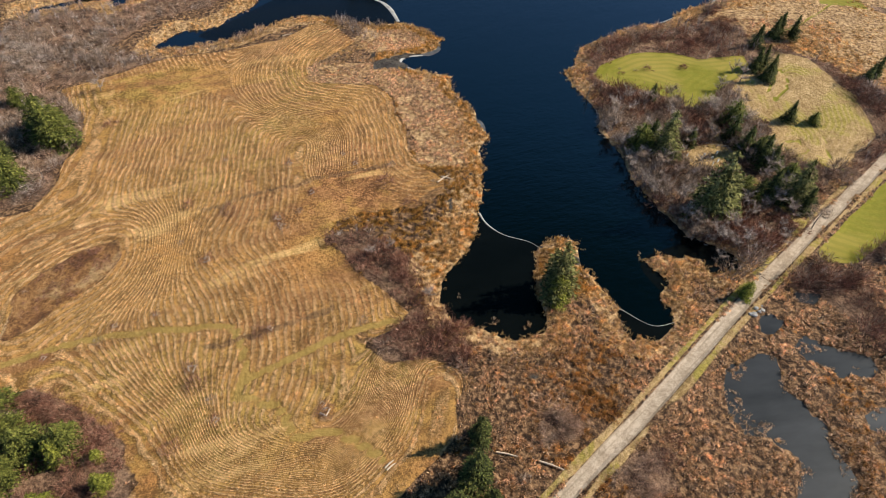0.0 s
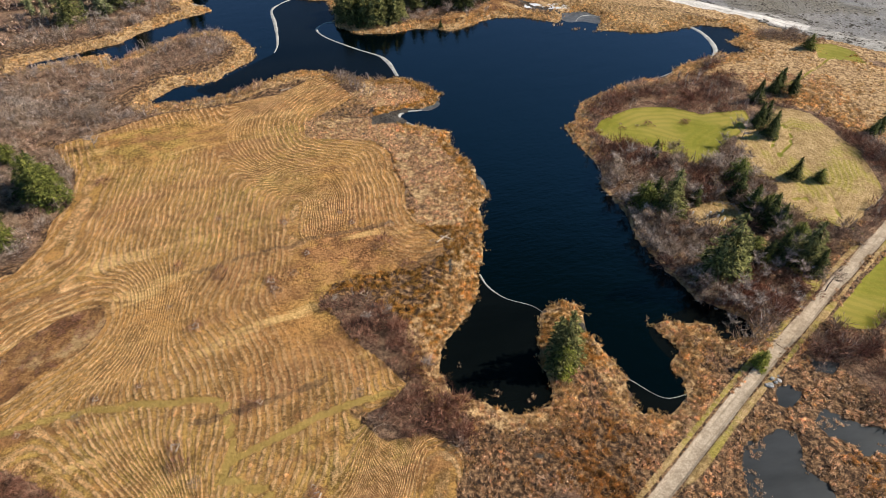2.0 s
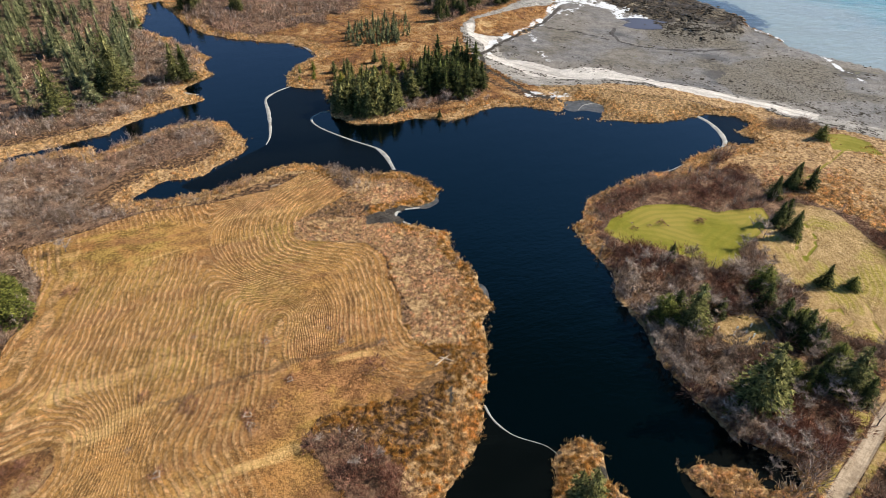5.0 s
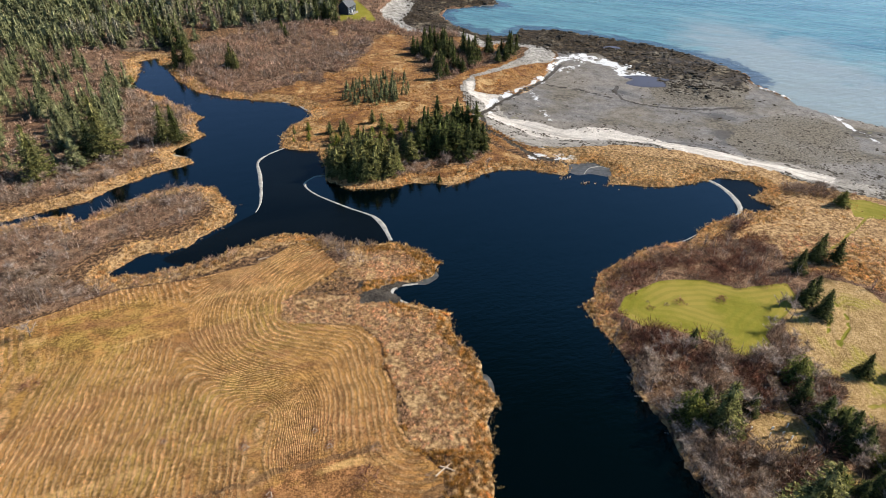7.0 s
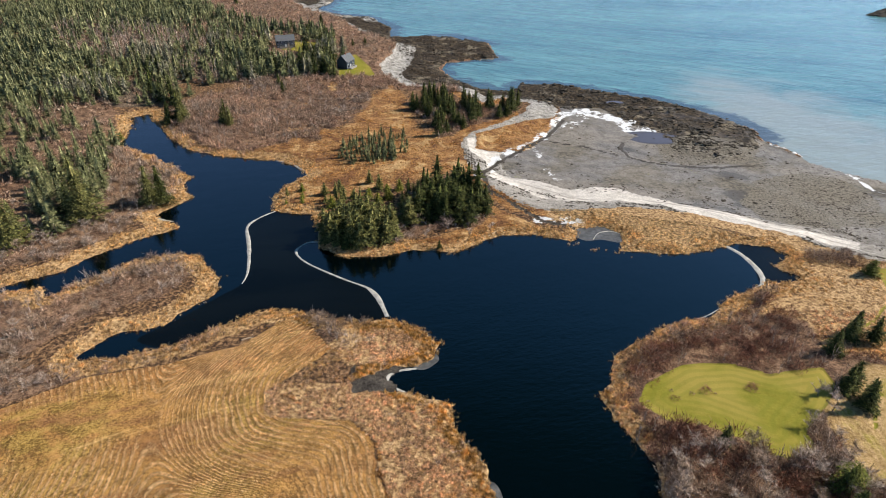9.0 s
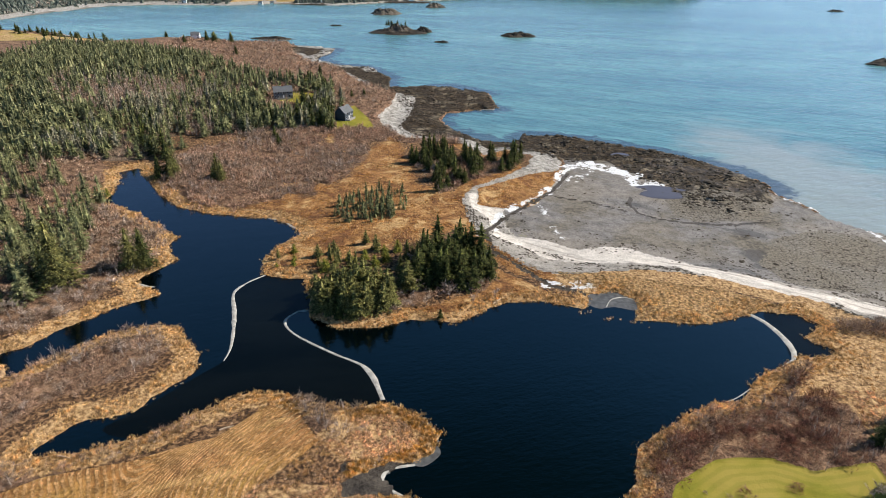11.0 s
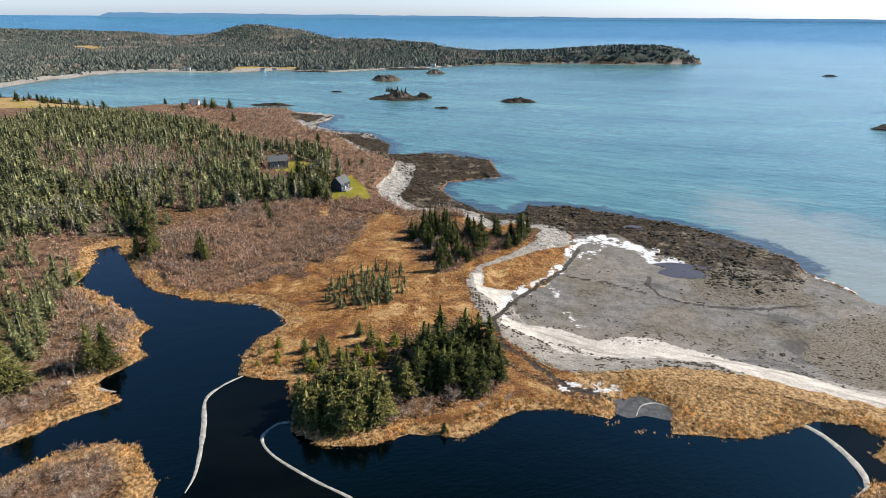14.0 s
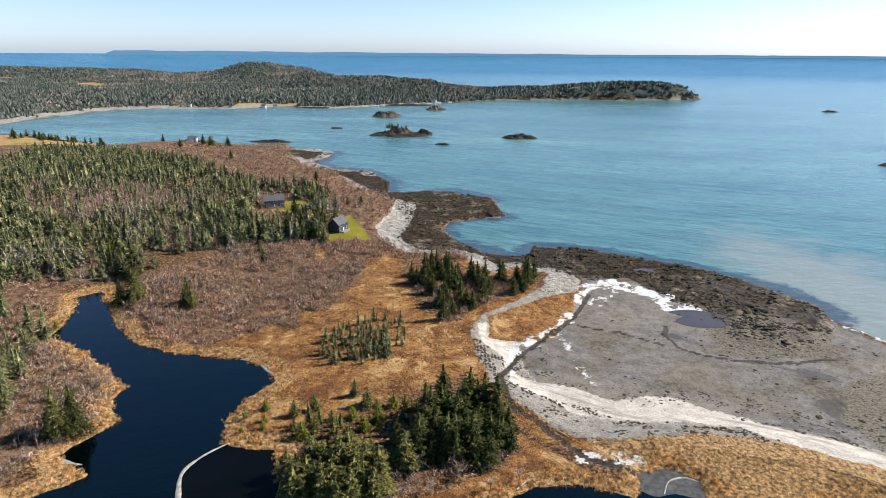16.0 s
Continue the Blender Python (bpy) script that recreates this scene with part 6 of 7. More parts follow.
# (x, y, height, kind)
LONE_SPRUCES = [(25.5, 85, 17.5, 2), (24.3, 88, 13, 5), (25.2, 83, 9, 3), (7, 49, 11, 1), (6, 41, 13, 1), (3, 34, 14, 1), (9, 36, 11, 0), (-70, 46, 9, 4), (-77, 45, 10, 4), (-82, 48, 9, 4), (-61, 39, 6, 3), (-70, 35, 7, 3), (-79, 40, 9, 4), (-64, 44, 4, 3),
                (-112, 135, 15, 4), (-117, 139, 14, 4), (-117, 117, 13, 4), (-123, 126, 11, 0), (-114, 141, 9, 4), (-124, 112, 11, 0)]
EAST_SPRUCES = [(102, 152, 7, 0), (109, 151, 5, 4), (103, 174, 8.7, 0), (101, 180, 8, 0), (104, 182, 8, 0), (105, 177, 7, 1), (84, 149.5, 9.5, 4), (63, 162, 5.2, 0), (54.5, 138, 10, 4), (60.5, 135, 9, 2), (57.5, 139, 9, 0), (69.5, 140, 6, 0), (84, 137, 8.5, 0), (88, 136, 7.5, 4), (87, 132, 9.5, 0), (88.5, 129.5, 8.5, 1), (67, 111, 12.5, 2), (70, 113, 8, 2), (75, 118, 8.5, 0), (78, 119, 8, 4), (81, 117, 7.5, 0), (84.5, 118, 9.5, 0), (92, 125, 7.5, 4),
                (90.5, 117, 8.5, 2), (92.3, 113.5, 8, 0), (80, 115, 5, 3), (106, 195, 8, 0), (114, 201, 8, 0), (120, 200, 9, 1), (117, 204, 8, 0), (141, 236, 7, 4), (68, 85, 6, 3), (136, 175, 6, 0), (140, 178, 7, 0), (82, 143, 8, 0), (86, 134, 7, 1)]
WEST_SPRUCES = [(-118, 281, 15, 0), (-121, 278, 10, 2), (-140, 264, 15, 2), (-149, 270, 12, 0), (-155, 244, 13, 2), (-150, 381, 15, 0), (-154, 376, 12, 0), (-147, 378, 9, 2), (-146, 372, 5, 2), (-111, 443, 7, 0), (-122, 373, 8, 2), (-125, 376, 7, 0), (-119, 370, 6, 2), (-5, 249, 3.5, 0), (-169, 352, 5, 3)]
SHORE_SPRUCES = [(-105, 429, 8, 0), (-104, 465, 11, 0), (-112, 470, 12, 0), (-99, 471, 10, 0), (-91, 475, 9, 0), (-84, 466, 10, 4), (-78, 458, 11, 0), (-126, 488, 11, 0), (-96, 489, 9, 0), (-119, 629, 10, 0), (-124, 606, 9, 0), (-99, 577, 8, 0), (-88, 550, 7, 0), (-78, 542, 7, 0), (-69, 547, 8, 0), (-110, 560, 9, 0), (-125, 575, 8, 0),
                 (-140, 605, 9, 0), (-95, 555, 8, 0), (-120, 470, 11, 1), (-128, 476, 10, 1), (-95, 502, 9, 1), (-101, 512, 9, 0), (-98, 540, 10, 0), (-105, 551, 9, 0), (-358, 863, 9, 0), (-310, 802, 9, 0), (-289, 815, 12, 0), (-276, 804, 11, 0), (-257, 806, 12, 0), (-224, 721, 9, 0), (-282, 820, 10, 4)]
for x, y, h, kind in LONE_SPRUCES + EAST_SPRUCES + WEST_SPRUCES:
    stand(FINE.get(kind, kind), x, y, h, 1.1)
for x, y, h, kind in SHORE_SPRUCES:
    if distance(HOUSE_VIEW, np.array([x]), np.array([y]), False)[0] > 9:
        stand(kind, x, y, h * (1.35 if y > 700 else 1.0), 1.15)


joined = {}


def grow(outline, count, gap, low, high, kinds, seed, wide=1.0, stand_of=""):
    """Trees inside an outline, no nearer to one another than gap."""
    rng = random.Random(seed)
    pts = np.array(outline, float)
    placed, tries = [], 0
    while len(placed) < count and tries < count * 60:
        tries += 1
        x, y = rng.uniform(pts[:, 0].min(), pts[:, 0].max()), rng.uniform(pts[:, 1].min(), pts[:, 1].max())
        if distance(outline, np.array([x]), np.array([y]), reach=5)[0] > 0 or float(look_up(d_pond, np.array([x]), np.array([y]))[0]) < 1.5:
            continue
        if stand_of == "belt_spruces" and (distance(HOUSE_VIEW, np.array([x]), np.array([y]), False)[0] < 13 or math.hypot(x + 72, y - 468) < 10):
            continue
        if any((x - a) ** 2 + (y - b) ** 2 < gap * gap for a, b in placed):
            continue
        placed.append((x, y))
        if stand_of:
            joined.setdefault(stand_of, []).append((x, y, rng.uniform(low, high), wide * rng.uniform(0.85, 1.2)))
        else:
            stand(rng.choice(kinds), x, y, rng.uniform(low, high), wide * rng.uniform(0.85, 1.2))


grow([(-50, 262), (-41, 268), (-24, 264), (-21, 252), (-38, 247), (-46, 251)], 46, 2.2, 7, 12.5, (2, 2, 2, 0), 31, 1.1)
grow([(-14, 266), (-16, 288), (-4, 296), (10, 294), (14, 276), (9, 267)], 46, 2.6, 10, 16, (0, 0, 1, 0, 1), 32, 1.12)
grow([(-50, 268), (-22, 268), (-16, 292), (-35, 290)], 7, 4.0, 4, 8, (5, 3, 5), 33)
grow(GROVE, 46, 2.9, 8, 14, (0, 0, 1, 1), 34, 1.0)
grow([(-26, 412), (-20, 428), (0, 424), (-8, 404)], 5, 3.6, 8, 12, (0, 1), 35)
grow(SCRUB, 80, 1.7, 3.0, 7.5, (5,), 36, 0.85, "scrub_spruces")
grow([(-24, 262), (-11, 262), (-10, 292), (-24, 288)], 6, 3.4, 6, 11, (2, 0, 1), 45, 1.0)
grow([(-60, 284), (-44, 300), (-20, 306), (-24, 292), (-48, 276)], 14, 3.0, 3, 7, (2, 3, 5), 46, 1.1)
grow([(-146, 537), (-124, 497), (-105, 467), (-83, 460), (-80, 472), (-86, 502), (-103, 515), (-117, 510)], 36, 4.0, 8, 13, (0,), 47, 1.3, "belt_spruces")
grow([(-121, 577), (-121, 607), (-110, 587), (-92, 545), (-96, 538), (-108, 556)], 14, 4.5, 7, 11, (0,), 48, 1.3, "belt_spruces")
grow([(-189, 428), (-170, 404), (-160, 400), (-160, 420), (-186, 458), (-203, 468)], 14, 4.5, 7, 12, (0,), 49, 1.2, "belt_spruces")
grow([(-640, 890), (-570, 935), (-510, 915), (-470, 905), (-440, 890), (-445, 876), (-560, 868)], 34, 6.0, 7, 11, (0,), 51, 1.5, "belt_spruces")
grow([(-56, 282), (-68, 300), (-74, 290), (-70, 281)], 5, 4.0, 2.5, 5, (3, 5), 37)
grow([(-165, 345), (-182, 352), (-159, 322), (-149, 297), (-136, 265), (-148, 269), (-144, 252), (-160, 245), (-172, 290)], 40, 4.5, 8, 15, (0,), 38, 1.15, "west_spruces")
grow([(-200, 470), (-172, 410), (-163, 398), (-160, 412), (-150, 440), (-128, 462), (-150, 475)], 26, 4.5, 8, 13, (0,), 52, 1.2, "west_spruces")

grow([(82, 140), (90, 134), (92, 126), (84, 128)], 5, 2.8, 5, 9, (0, 0, 2), 41)
grow([(-100, 56), (-86, 57), (-68, 48), (-62, 30), (-95, 24)], 7, 4.5, 6, 10, (4, 4, 3, 0), 43)
grow([(-150, 156), (-126, 154), (-112, 142), (-112, 112), (-140, 110)], 7, 5.0, 7, 12, (4, 0), 44)

STAND_CROWNS = [spruce_crown(260 + k, 1.0, 0.22 + 0.03 * (k % 2), 60, 4, 0.06, 0.68, 0.6, (5, 7)) for k in range(4)]
for stand_name, stand_mat, stand_label in (("scrub_spruces", WOODS, "stunted grey-green spruces scattered on the bog"), ("belt_spruces", NEEDLE, "dark spruces sheltering the shore houses"), ("west_spruces", WOODS, "olive green spruces behind the pond's west arm")):
    spots = np.array(joined[stand_name])
    stuff(stand_name, FULL_TREES if stand_name == "west_spruces" else STAND_CROWNS, spots[:, 0], spots[:, 1], spots[:, 2] * spots[:, 3], spots[:, 2], stand_mat, 261, stand_label, "trees", 0.2)

# ---- bare trees ----


def bare_tree(seed, mat, label, high=8.0):
    """A leafless tree: trunk, limbs and a haze of twigs."""
    rng = random.Random(seed)
    thing = tagged(new("bare_tree"), label, "tree", "leafless trees")
    path = [(0, 0, -0.3), (rng.uniform(-0.2, 0.2), rng.uniform(-0.2, 0.2), high * 0.3), (rng.uniform(-0.5, 0.5), rng.uniform(-0.5, 0.5), high * 0.62), (rng.uniform(-0.7, 0.7), rng.uniform(-0.7, 0.7), high * 0.92)]
    link_mesh("trunk", *tube(path, (0.12, 0.09, 0.05, 0.015)), GREY_BARK, thing)
    roots, tips = [], []
    for i in range(9):
        k = rng.uniform(0.22, 0.85)
        base = Vector(path[1]).lerp(Vector(path[3]), k) if k > 0.3 else Vector(path[0]).lerp(Vector(path[1]), 0.8)
        a = i * 2.4 + rng.uniform(-0.4, 0.4)
        ln = high * rng.uniform(0.22, 0.42) * (1.15 - 0.5 * k)
        mid = base + Vector((math.cos(a) * ln * 0.5, math.sin(a) * ln * 0.5, ln * 0.45))
        end = base + Vector((math.cos(a) * ln * 0.85, math.sin(a) * ln * 0.85, ln * 0.95))
        link_mesh("limb", *tube((base, mid, end), (0.045, 0.028, 0.012), 4), GREY_BARK, thing)
        for _ in range(85):
            s = base.lerp(end, rng.uniform(0.2, 1.05))
            roots.append(tuple(s))
            tips.append(tuple(s + Vector((rng.gauss(0, 0.13), rng.gauss(0, 0.13), rng.gauss(0.10, 0.09))) * high * 0.7))
    w = np.random.default_rng(seed).uniform(0.035, 0.06, len(roots))
    link_mesh("crown", *blades(roots, tips, w, np.random.default_rng(seed)), mat, thing)
    return thing


BARE = [bare_tree(301, GREY_TWIG, "leafless pale grey tree with fine twigs"), bare_tree(302, TWIG, "leafless brown tree with fine twigs"), bare_tree(303, GREY_TWIG, "leafless spreading silvery tree", 7.0)]
used_bare = set()
EAST_BARE = [(52.6, 122), (50.6, 128), (50, 133), (49.6, 138), (46.2, 145), (54.4, 118), (56.4, 115), (58.4, 111.5), (60, 108), (62, 105.5), (64.5, 103.6), (67.5, 101.5), (70, 100), (51, 124), (56, 117), (61, 110), (61, 103), (66, 102), (70, 104), (66, 135), (52, 141), (49, 151), (88, 111), (78, 104), (54, 120), (63, 121), (80, 152), (79, 157), (93, 178), (85, 167), (94, 173), (90, 163), (76, 155), (67, 153), (58, 124), (73, 100), (62, 117), (66, 97), (92, 107), (53, 130), (48, 146)]
WEST_BARE = [(-150, 253), (-143, 236), (-155, 239), (-135, 254), (-124, 308), (-130, 262), (-128, 246), (-138, 242), (-126, 285), (-10, 256), (-2, 262), (6, 258), (14, 262), (-110, 160), (-14, 97), (-4, 83)]
bare_spots = EAST_BARE + WEST_BARE
for bare_box, bare_count in (((44, 96, 92, 160), 64), ((-168, 166, -86, 250), 22), ((-176, 236, -118, 330), 24), ((-45, 250, 12, 300), 14), ((-30, 80, -2, 104), 2)):
    tries = 0
    while bare_count and tries < 900:
        x, y = tree_rng.uniform(bare_box[0], bare_box[2]), tree_rng.uniform(bare_box[1], bare_box[3])
        tries += 1
        here = np.array([x]), np.array([y])
        if float(look_up(Z["shrub"], *here)[0]) > 0.6 and float(look_up(d_pond, *here)[0]) > 2 and all((x - a) ** 2 + (y - b) ** 2 > 6 for a, b in bare_spots):
            bare_spots.append((x, y))
            bare_count -= 1
for i, (x, y) in enumerate(bare_spots):
    stand(tree_rng.choice((1, 0, 0, 2) if x > 40 else (0, 0, 1, 2)), x, y, tree_rng.uniform(4.5, 8.5) * (1.0 if x > 40 else 0.8), 1.2, BARE, used_bare, 8.0)

# ---- bushes left standing on the field and lawn ----


def lone_bush(seed, mat, label, stump=True):
    thing = tagged(new("bush"), label, "bush", "bushes left on the grass")
    link_mesh("crown", *full_bush(seed, 300, 1.0, 0.9, 0.026), mat, thing)
    if stump:
        rng = random.Random(seed)
        for _ in range(3):
            a, r, off = rng.uniform(0, 6.283), rng.uniform(0.14, 0.4), rng.uniform(-0.5, 0.5)
            c, s = math.cos(a), math.sin(a)
            link_mesh("branch", *tube(((-c * r - s * off, -s * r + c * off, 0.05), (-s * off, c * off, rng.uniform(0.1, 0.25)), (c * r - s * off, s * r + c * off, rng.uniform(0.1, 0.4))), (0.10, 0.08, 0.04), 5), DEADWOOD, thing, "pale broken branch")
    return thing


LONE_BUSHES = [lone_bush(401, BRAMBLE, "small brown leafless bush with pale broken branches"), lone_bush(402, BRAMBLE, "small reddish leafless bush", False), lone_bush(403, TWIG, "small brown leafless bush", False)]
used_bush = set()
FIELD_BUSHES = [(-62, 128), (-67, 110), (-65, 97), (-44, 127), (-36, 116), (-17, 120), (-16, 128), (-30, 132), (-42, 104), (-40, 72), (-18, 76), (-72, 73), (-64, 76), (-50, 59), (-46, 56), (-44, 52), (-23, 54), (-51, 46), (-74, 69), (-84, 65), (-57, 92), (-56, 108), (-38, 109), (-26, 128), (-52, 63), (-100, 143), (-41, 103), (-43, 106), (-20, 103), (-10, 113), (-4, 121), (-24, 56), (-38, 73)]
LAWN_BUSHES = [(56, 179), (56, 176), (61, 178), (65, 179), (67, 178), (77, 180), (49, 175), (78, 181)]
for i, (x, y) in enumerate(FIELD_BUSHES + LAWN_BUSHES):
    stand((0, 1, 2, 0)[i % 4] if i < len(FIELD_BUSHES) else 1 + i % 2, x, y, tree_rng.uniform(0.9, 1.9) * (1.0 if i < len(FIELD_BUSHES) else 0.5), 1.2, LONE_BUSHES, used_bush, 1.1)

# ---- houses ----
SHINGLE = plain("grey_shingle_wall", (0.10, 0.105, 0.115), (0.19, 0.195, 0.205), 0.5, 0.9, 0.02)
BLUE_WALL = plain("slate_blue_wall", (0.030, 0.040, 0.054), (0.06, 0.074, 0.092), 0.5, 0.85, 0.02)
ROOFING = plain("asphalt_roof", (0.09, 0.094, 0.10), (0.17, 0.174, 0.182), 0.6, 0.9, 0.02)
WHITE = plain("white_paint", (0.72, 0.72, 0.71), (0.82, 0.82, 0.80), 0.8, 0.6)
BOARDS = plain("weathered_boards", (0.22, 0.20, 0.18), (0.38, 0.35, 0.32), 0.4, 0.9, 0.01)
BRICK = plain("chimney_brick", (0.16, 0.07, 0.05), (0.28, 0.13, 0.09), 0.3, 0.9, 0.02)
GLASS, _n, _l, _s = material("window_glass", 0.06)
_s.inputs["Base Color"].default_value = (0.02, 0.025, 0.03, 1)
_s.inputs["Specular IOR Level"].default_value = 0.5


def box(x0, y0, z0, x1, y1, z1):
    v = [(x, y, z) for z in (z0, z1) for x, y in ((x0, y0), (x1, y0), (x1, y1), (x0, y1))]
    f = [(0, 2, 1), (0, 3, 2), (4, 5, 6), (4, 6, 7)]
    for j in range(4):
        k = (j + 1) % 4
        f += [(j, k, k + 4), (j, k + 4, j + 4)]
    return v, f


def gabled(length, depth, eaves, ridge):
    """Walls of a house with gables at both ends of its length."""
    a, b = length / 2, depth / 2
    v = [(-a, -b, -0.6), (a, -b, -0.6), (a, b, -0.6), (-a, b, -0.6), (-a, -b, eaves), (a, -b, eaves), (a, b, eaves), (-a, b, eaves), (-a, 0, ridge), (a, 0, ridge)]
    f = [(0, 1, 5), (0, 5, 4), (2, 3, 7), (2, 7, 6), (1, 2, 6), (1, 6, 5), (5, 6, 9), (3, 0, 4), (3, 4, 7), (7, 4, 8), (4, 5, 9), (4, 9, 8), (6, 7, 8), (6, 8, 9)]
    return v, f


def roof_side(length, depth, eaves, ridge, side):
    """One pitch of a gable roof, with overhang and thickness."""
    a, b, t = length / 2 + 0.4, depth / 2, 0.18
    slope = (ridge - eaves) / b
    out = b + 0.45
    low = ridge - slope * out
    v = []
    for up in (0.03, t):
        v += [(-a, 0, ridge + up), (a, 0, ridge + up), (a, side * out, low + up), (-a, side * out, low + up)]
    f = [(0, 1, 2), (0, 2, 3), (4, 6, 5), (4, 7, 6)]
    for j in range(4):
        k = (j + 1) % 4
        f += [(j, k + 4, k), (j, j + 4, k + 4)]
    return v, f


def house(name_label, x, y, turn, length, depth, eaves, ridge, wall_mat, windows, porch=True, chimney=True, group=""):
    z = float(look_up(height, np.array([x]), np.array([y]))[0])
    thing = tagged(new("house"), name_label, "house", group)
    thing.matrix_basis = pose(x, y, z + 0.3, 0, 0, turn)
    link_mesh("wall", *gabled(length, depth, eaves, ridge), wall_mat, thing)
    for side in (-1, 1):
        link_mesh("roof", *roof_side(length, depth, eaves, ridge, side), ROOFING, thing, "grey shingled roof pitch")
    if chimney:
        link_mesh("chimney", *box(-0.45, -0.45, ridge - 1.0, 0.45, 0.45, ridge + 1.1), BRICK, thing, "brick chimney")
    b, a = depth / 2, length / 2
    for wx, wz in windows:
        frame_part = link_mesh("window", *box(wx - 0.62, -b - 0.06, wz - 0.8, wx + 0.62, -b + 0.02, wz + 0.8), WHITE, thing, "white-framed window")
        link_mesh("pane", *box(wx - 0.5, -b - 0.09, wz - 0.68, wx + 0.5, -b - 0.05, wz + 0.68), GLASS, frame_part)
    for wy, wz in ((-depth * 0.22, 1.6), (depth * 0.22, 1.6), (0, eaves * 0.8)):
        frame_part = link_mesh("window", *box(a - 0.02, wy - 0.6, wz - 0.75, a + 0.06, wy + 0.6, wz + 0.75), WHITE, thing, "white-framed window")
        link_mesh("pane", *box(a + 0.05, wy - 0.48, wz - 0.63, a + 0.09, wy + 0.48, wz + 0.63), GLASS, frame_part)
    link_mesh("door", *box(-0.5, -b - 0.07, 0.1, 0.5, -b + 0.02, 2.15), WHITE, thing, "white door")
    if porch:
        link_mesh("deck", *box(-a * 0.7, -b - 2.6, -0.5, a * 0.7, -b - 0.02, 0.05), BOARDS, thing, "weathered board deck")
        link_mesh("railing", *box(-a * 0.7, -b - 2.6, 0.06, a * 0.7, -b - 2.5, 0.95), BOARDS, thing, "deck railing")
    return thing


house("slate-blue gabled house with deck on a green lawn", -74, 482, 68, 10.5, 7.5, 4.6, 8.2, BLUE_WALL, [(-3.4, 1.5), (2.2, 1.5), (3.9, 1.5), (-2, 3.7), (2.4, 3.7)])
house("long grey shingled house among spruces", -128, 533, 20, 13.5, 7.5, 4.9, 8.2, SHINGLE, [(-6, 1.5), (-3.6, 1.5), (2.4, 1.5), (4.6, 1.5), (6.2, 1.5), (-6, 4.1), (-3.6, 4.1), (0, 4.1), (3, 4.1), (5.6, 4.1)])
house("white house on a low point by the bay", -314, 846, 10, 10, 7, 4.6, 7.4, WHITE, [(-4, 1.6), (3, 1.6), (-4, 4.2), (3, 4.2)], False)
for x, y, turn, size in ((-456, 1700, 20, 16), (-408, 1446, 0, 12), (-385, 1452, 15, 11), (-94, 1560, 10, 15), (-45, 1600, -10, 17), (-563, 1430, 0, 12), (-1300, 2480, 0, 18), (-287, 1475, 5, 14), (-1020, 1830, 30, 22)):
    house("white house among trees across the bay", x, y, turn, size * 0.75, size * 0.5, 4.2, 7.2, WHITE, [(-3, 1.6), (3, 1.6)], False, False, "houses across the bay")

# ---- rocks in the bay ----


def islet(x, y, rx, ry, high, seed, label, mat=None):
    """A low rock island with an uneven outline and top."""
    n, rings = 40, 14
    verts, faces = [(x, y, SEA_Z + high)], []
    for i in range(1, rings + 1):
        for j in range(n):
            a = 6.283 * j / n
            k = i / rings
            px, py = math.cos(a) * k, math.sin(a) * k
            edge = 1 + 0.28 * noise.noise((math.cos(a) * 1.6 + seed, math.sin(a) * 1.6, seed * 0.7)) + 0.1 * noise.noise((math.cos(a) * 5, math.sin(a) * 5, seed))
            lump = 0.75 + 0.55 * noise.noise((px * 3.2 + seed, py * 3.2, 2.0)) + 0.3 * noise.noise((px * 9 + seed, py * 9, 5.0))
            verts.append((x + px * rx * edge, y + py * ry * edge, SEA_Z - 1.2 + (high + 1.2) * (1 - k ** 2.2) * max(lump, 0.1)))
    faces += [(0, 1 + j, 1 + (j + 1) % n) for j in range(n)]
    for i in range(rings - 1):
        a, b = 1 + i * n, 1 + (i + 1) * n
        for j in range(n):
            k = (j + 1) % n
            faces += [(a + j, b + j, b + k), (a + j, b + k, a + k)]
    return tagged(solid("rock_islet", verts, faces, mat or CRAG), label, "rock", "rocks in the bay")


CRAG = plain("dark_islet_rock", (0.010, 0.009, 0.008), (0.075, 0.06, 0.045), 5.0, 0.85, 1.5)
LEDGE = plain("bare_ledge", (0.025, 0.022, 0.019), (0.18, 0.15, 0.115), 6.0, 0.9, 0.8)
islet(-80, 1008, 50, 30, 5, 1.0, "weedy ledge round a wooded islet")
islet(-82, 1016, 26, 18, 11, 2.0, "bare tan rock islet topped by spruces", LEDGE)
islet(-45, 1020, 14, 10, 8, 9.0, "dark rock stack beside the islet")
islet(-124, 1275, 30, 26, 10, 3.0, "bare rounded rock islet", LEDGE)
islet(94, 982, 27, 15, 6, 4.0, "low dark rock in the bay")
islet(-37, 1425, 23, 22, 9, 5.0, "bare rock islet near the far shore", LEDGE)
islet(498, 778, 34, 13, 8, 6.0, "dark rock point off the shore")
islet(796, 1424, 18, 9, 4, 7.0, "low dark rock far out")
islet(-14, 914, 12, 6, 2.5, 8.0, "low dark rock awash")
islet(-185, 1085, 14, 7, 2.0, 10.0, "low dark rock awash")
islet(-245, 930, 34, 14, 3.2, 11.0, "dark ledge off the low point")
islet(-352, 925, 30, 14, 3.0, 12.0, "dark ledge by the white house")
islet(-520, 905, 30, 26, 5.0, 13.0, "dark rocky point in the bay")
islet(630, 1790, 40, 45, 17, 14.0, "dark cliff at the end of the headland", LEDGE)
islet(-300, 1452, 60, 18, 3.0, 15.0, "dark ledges along the far beach")
islet(-110, 1530, 90, 20, 3.0, 16.0, "dark ledges along the far beach")
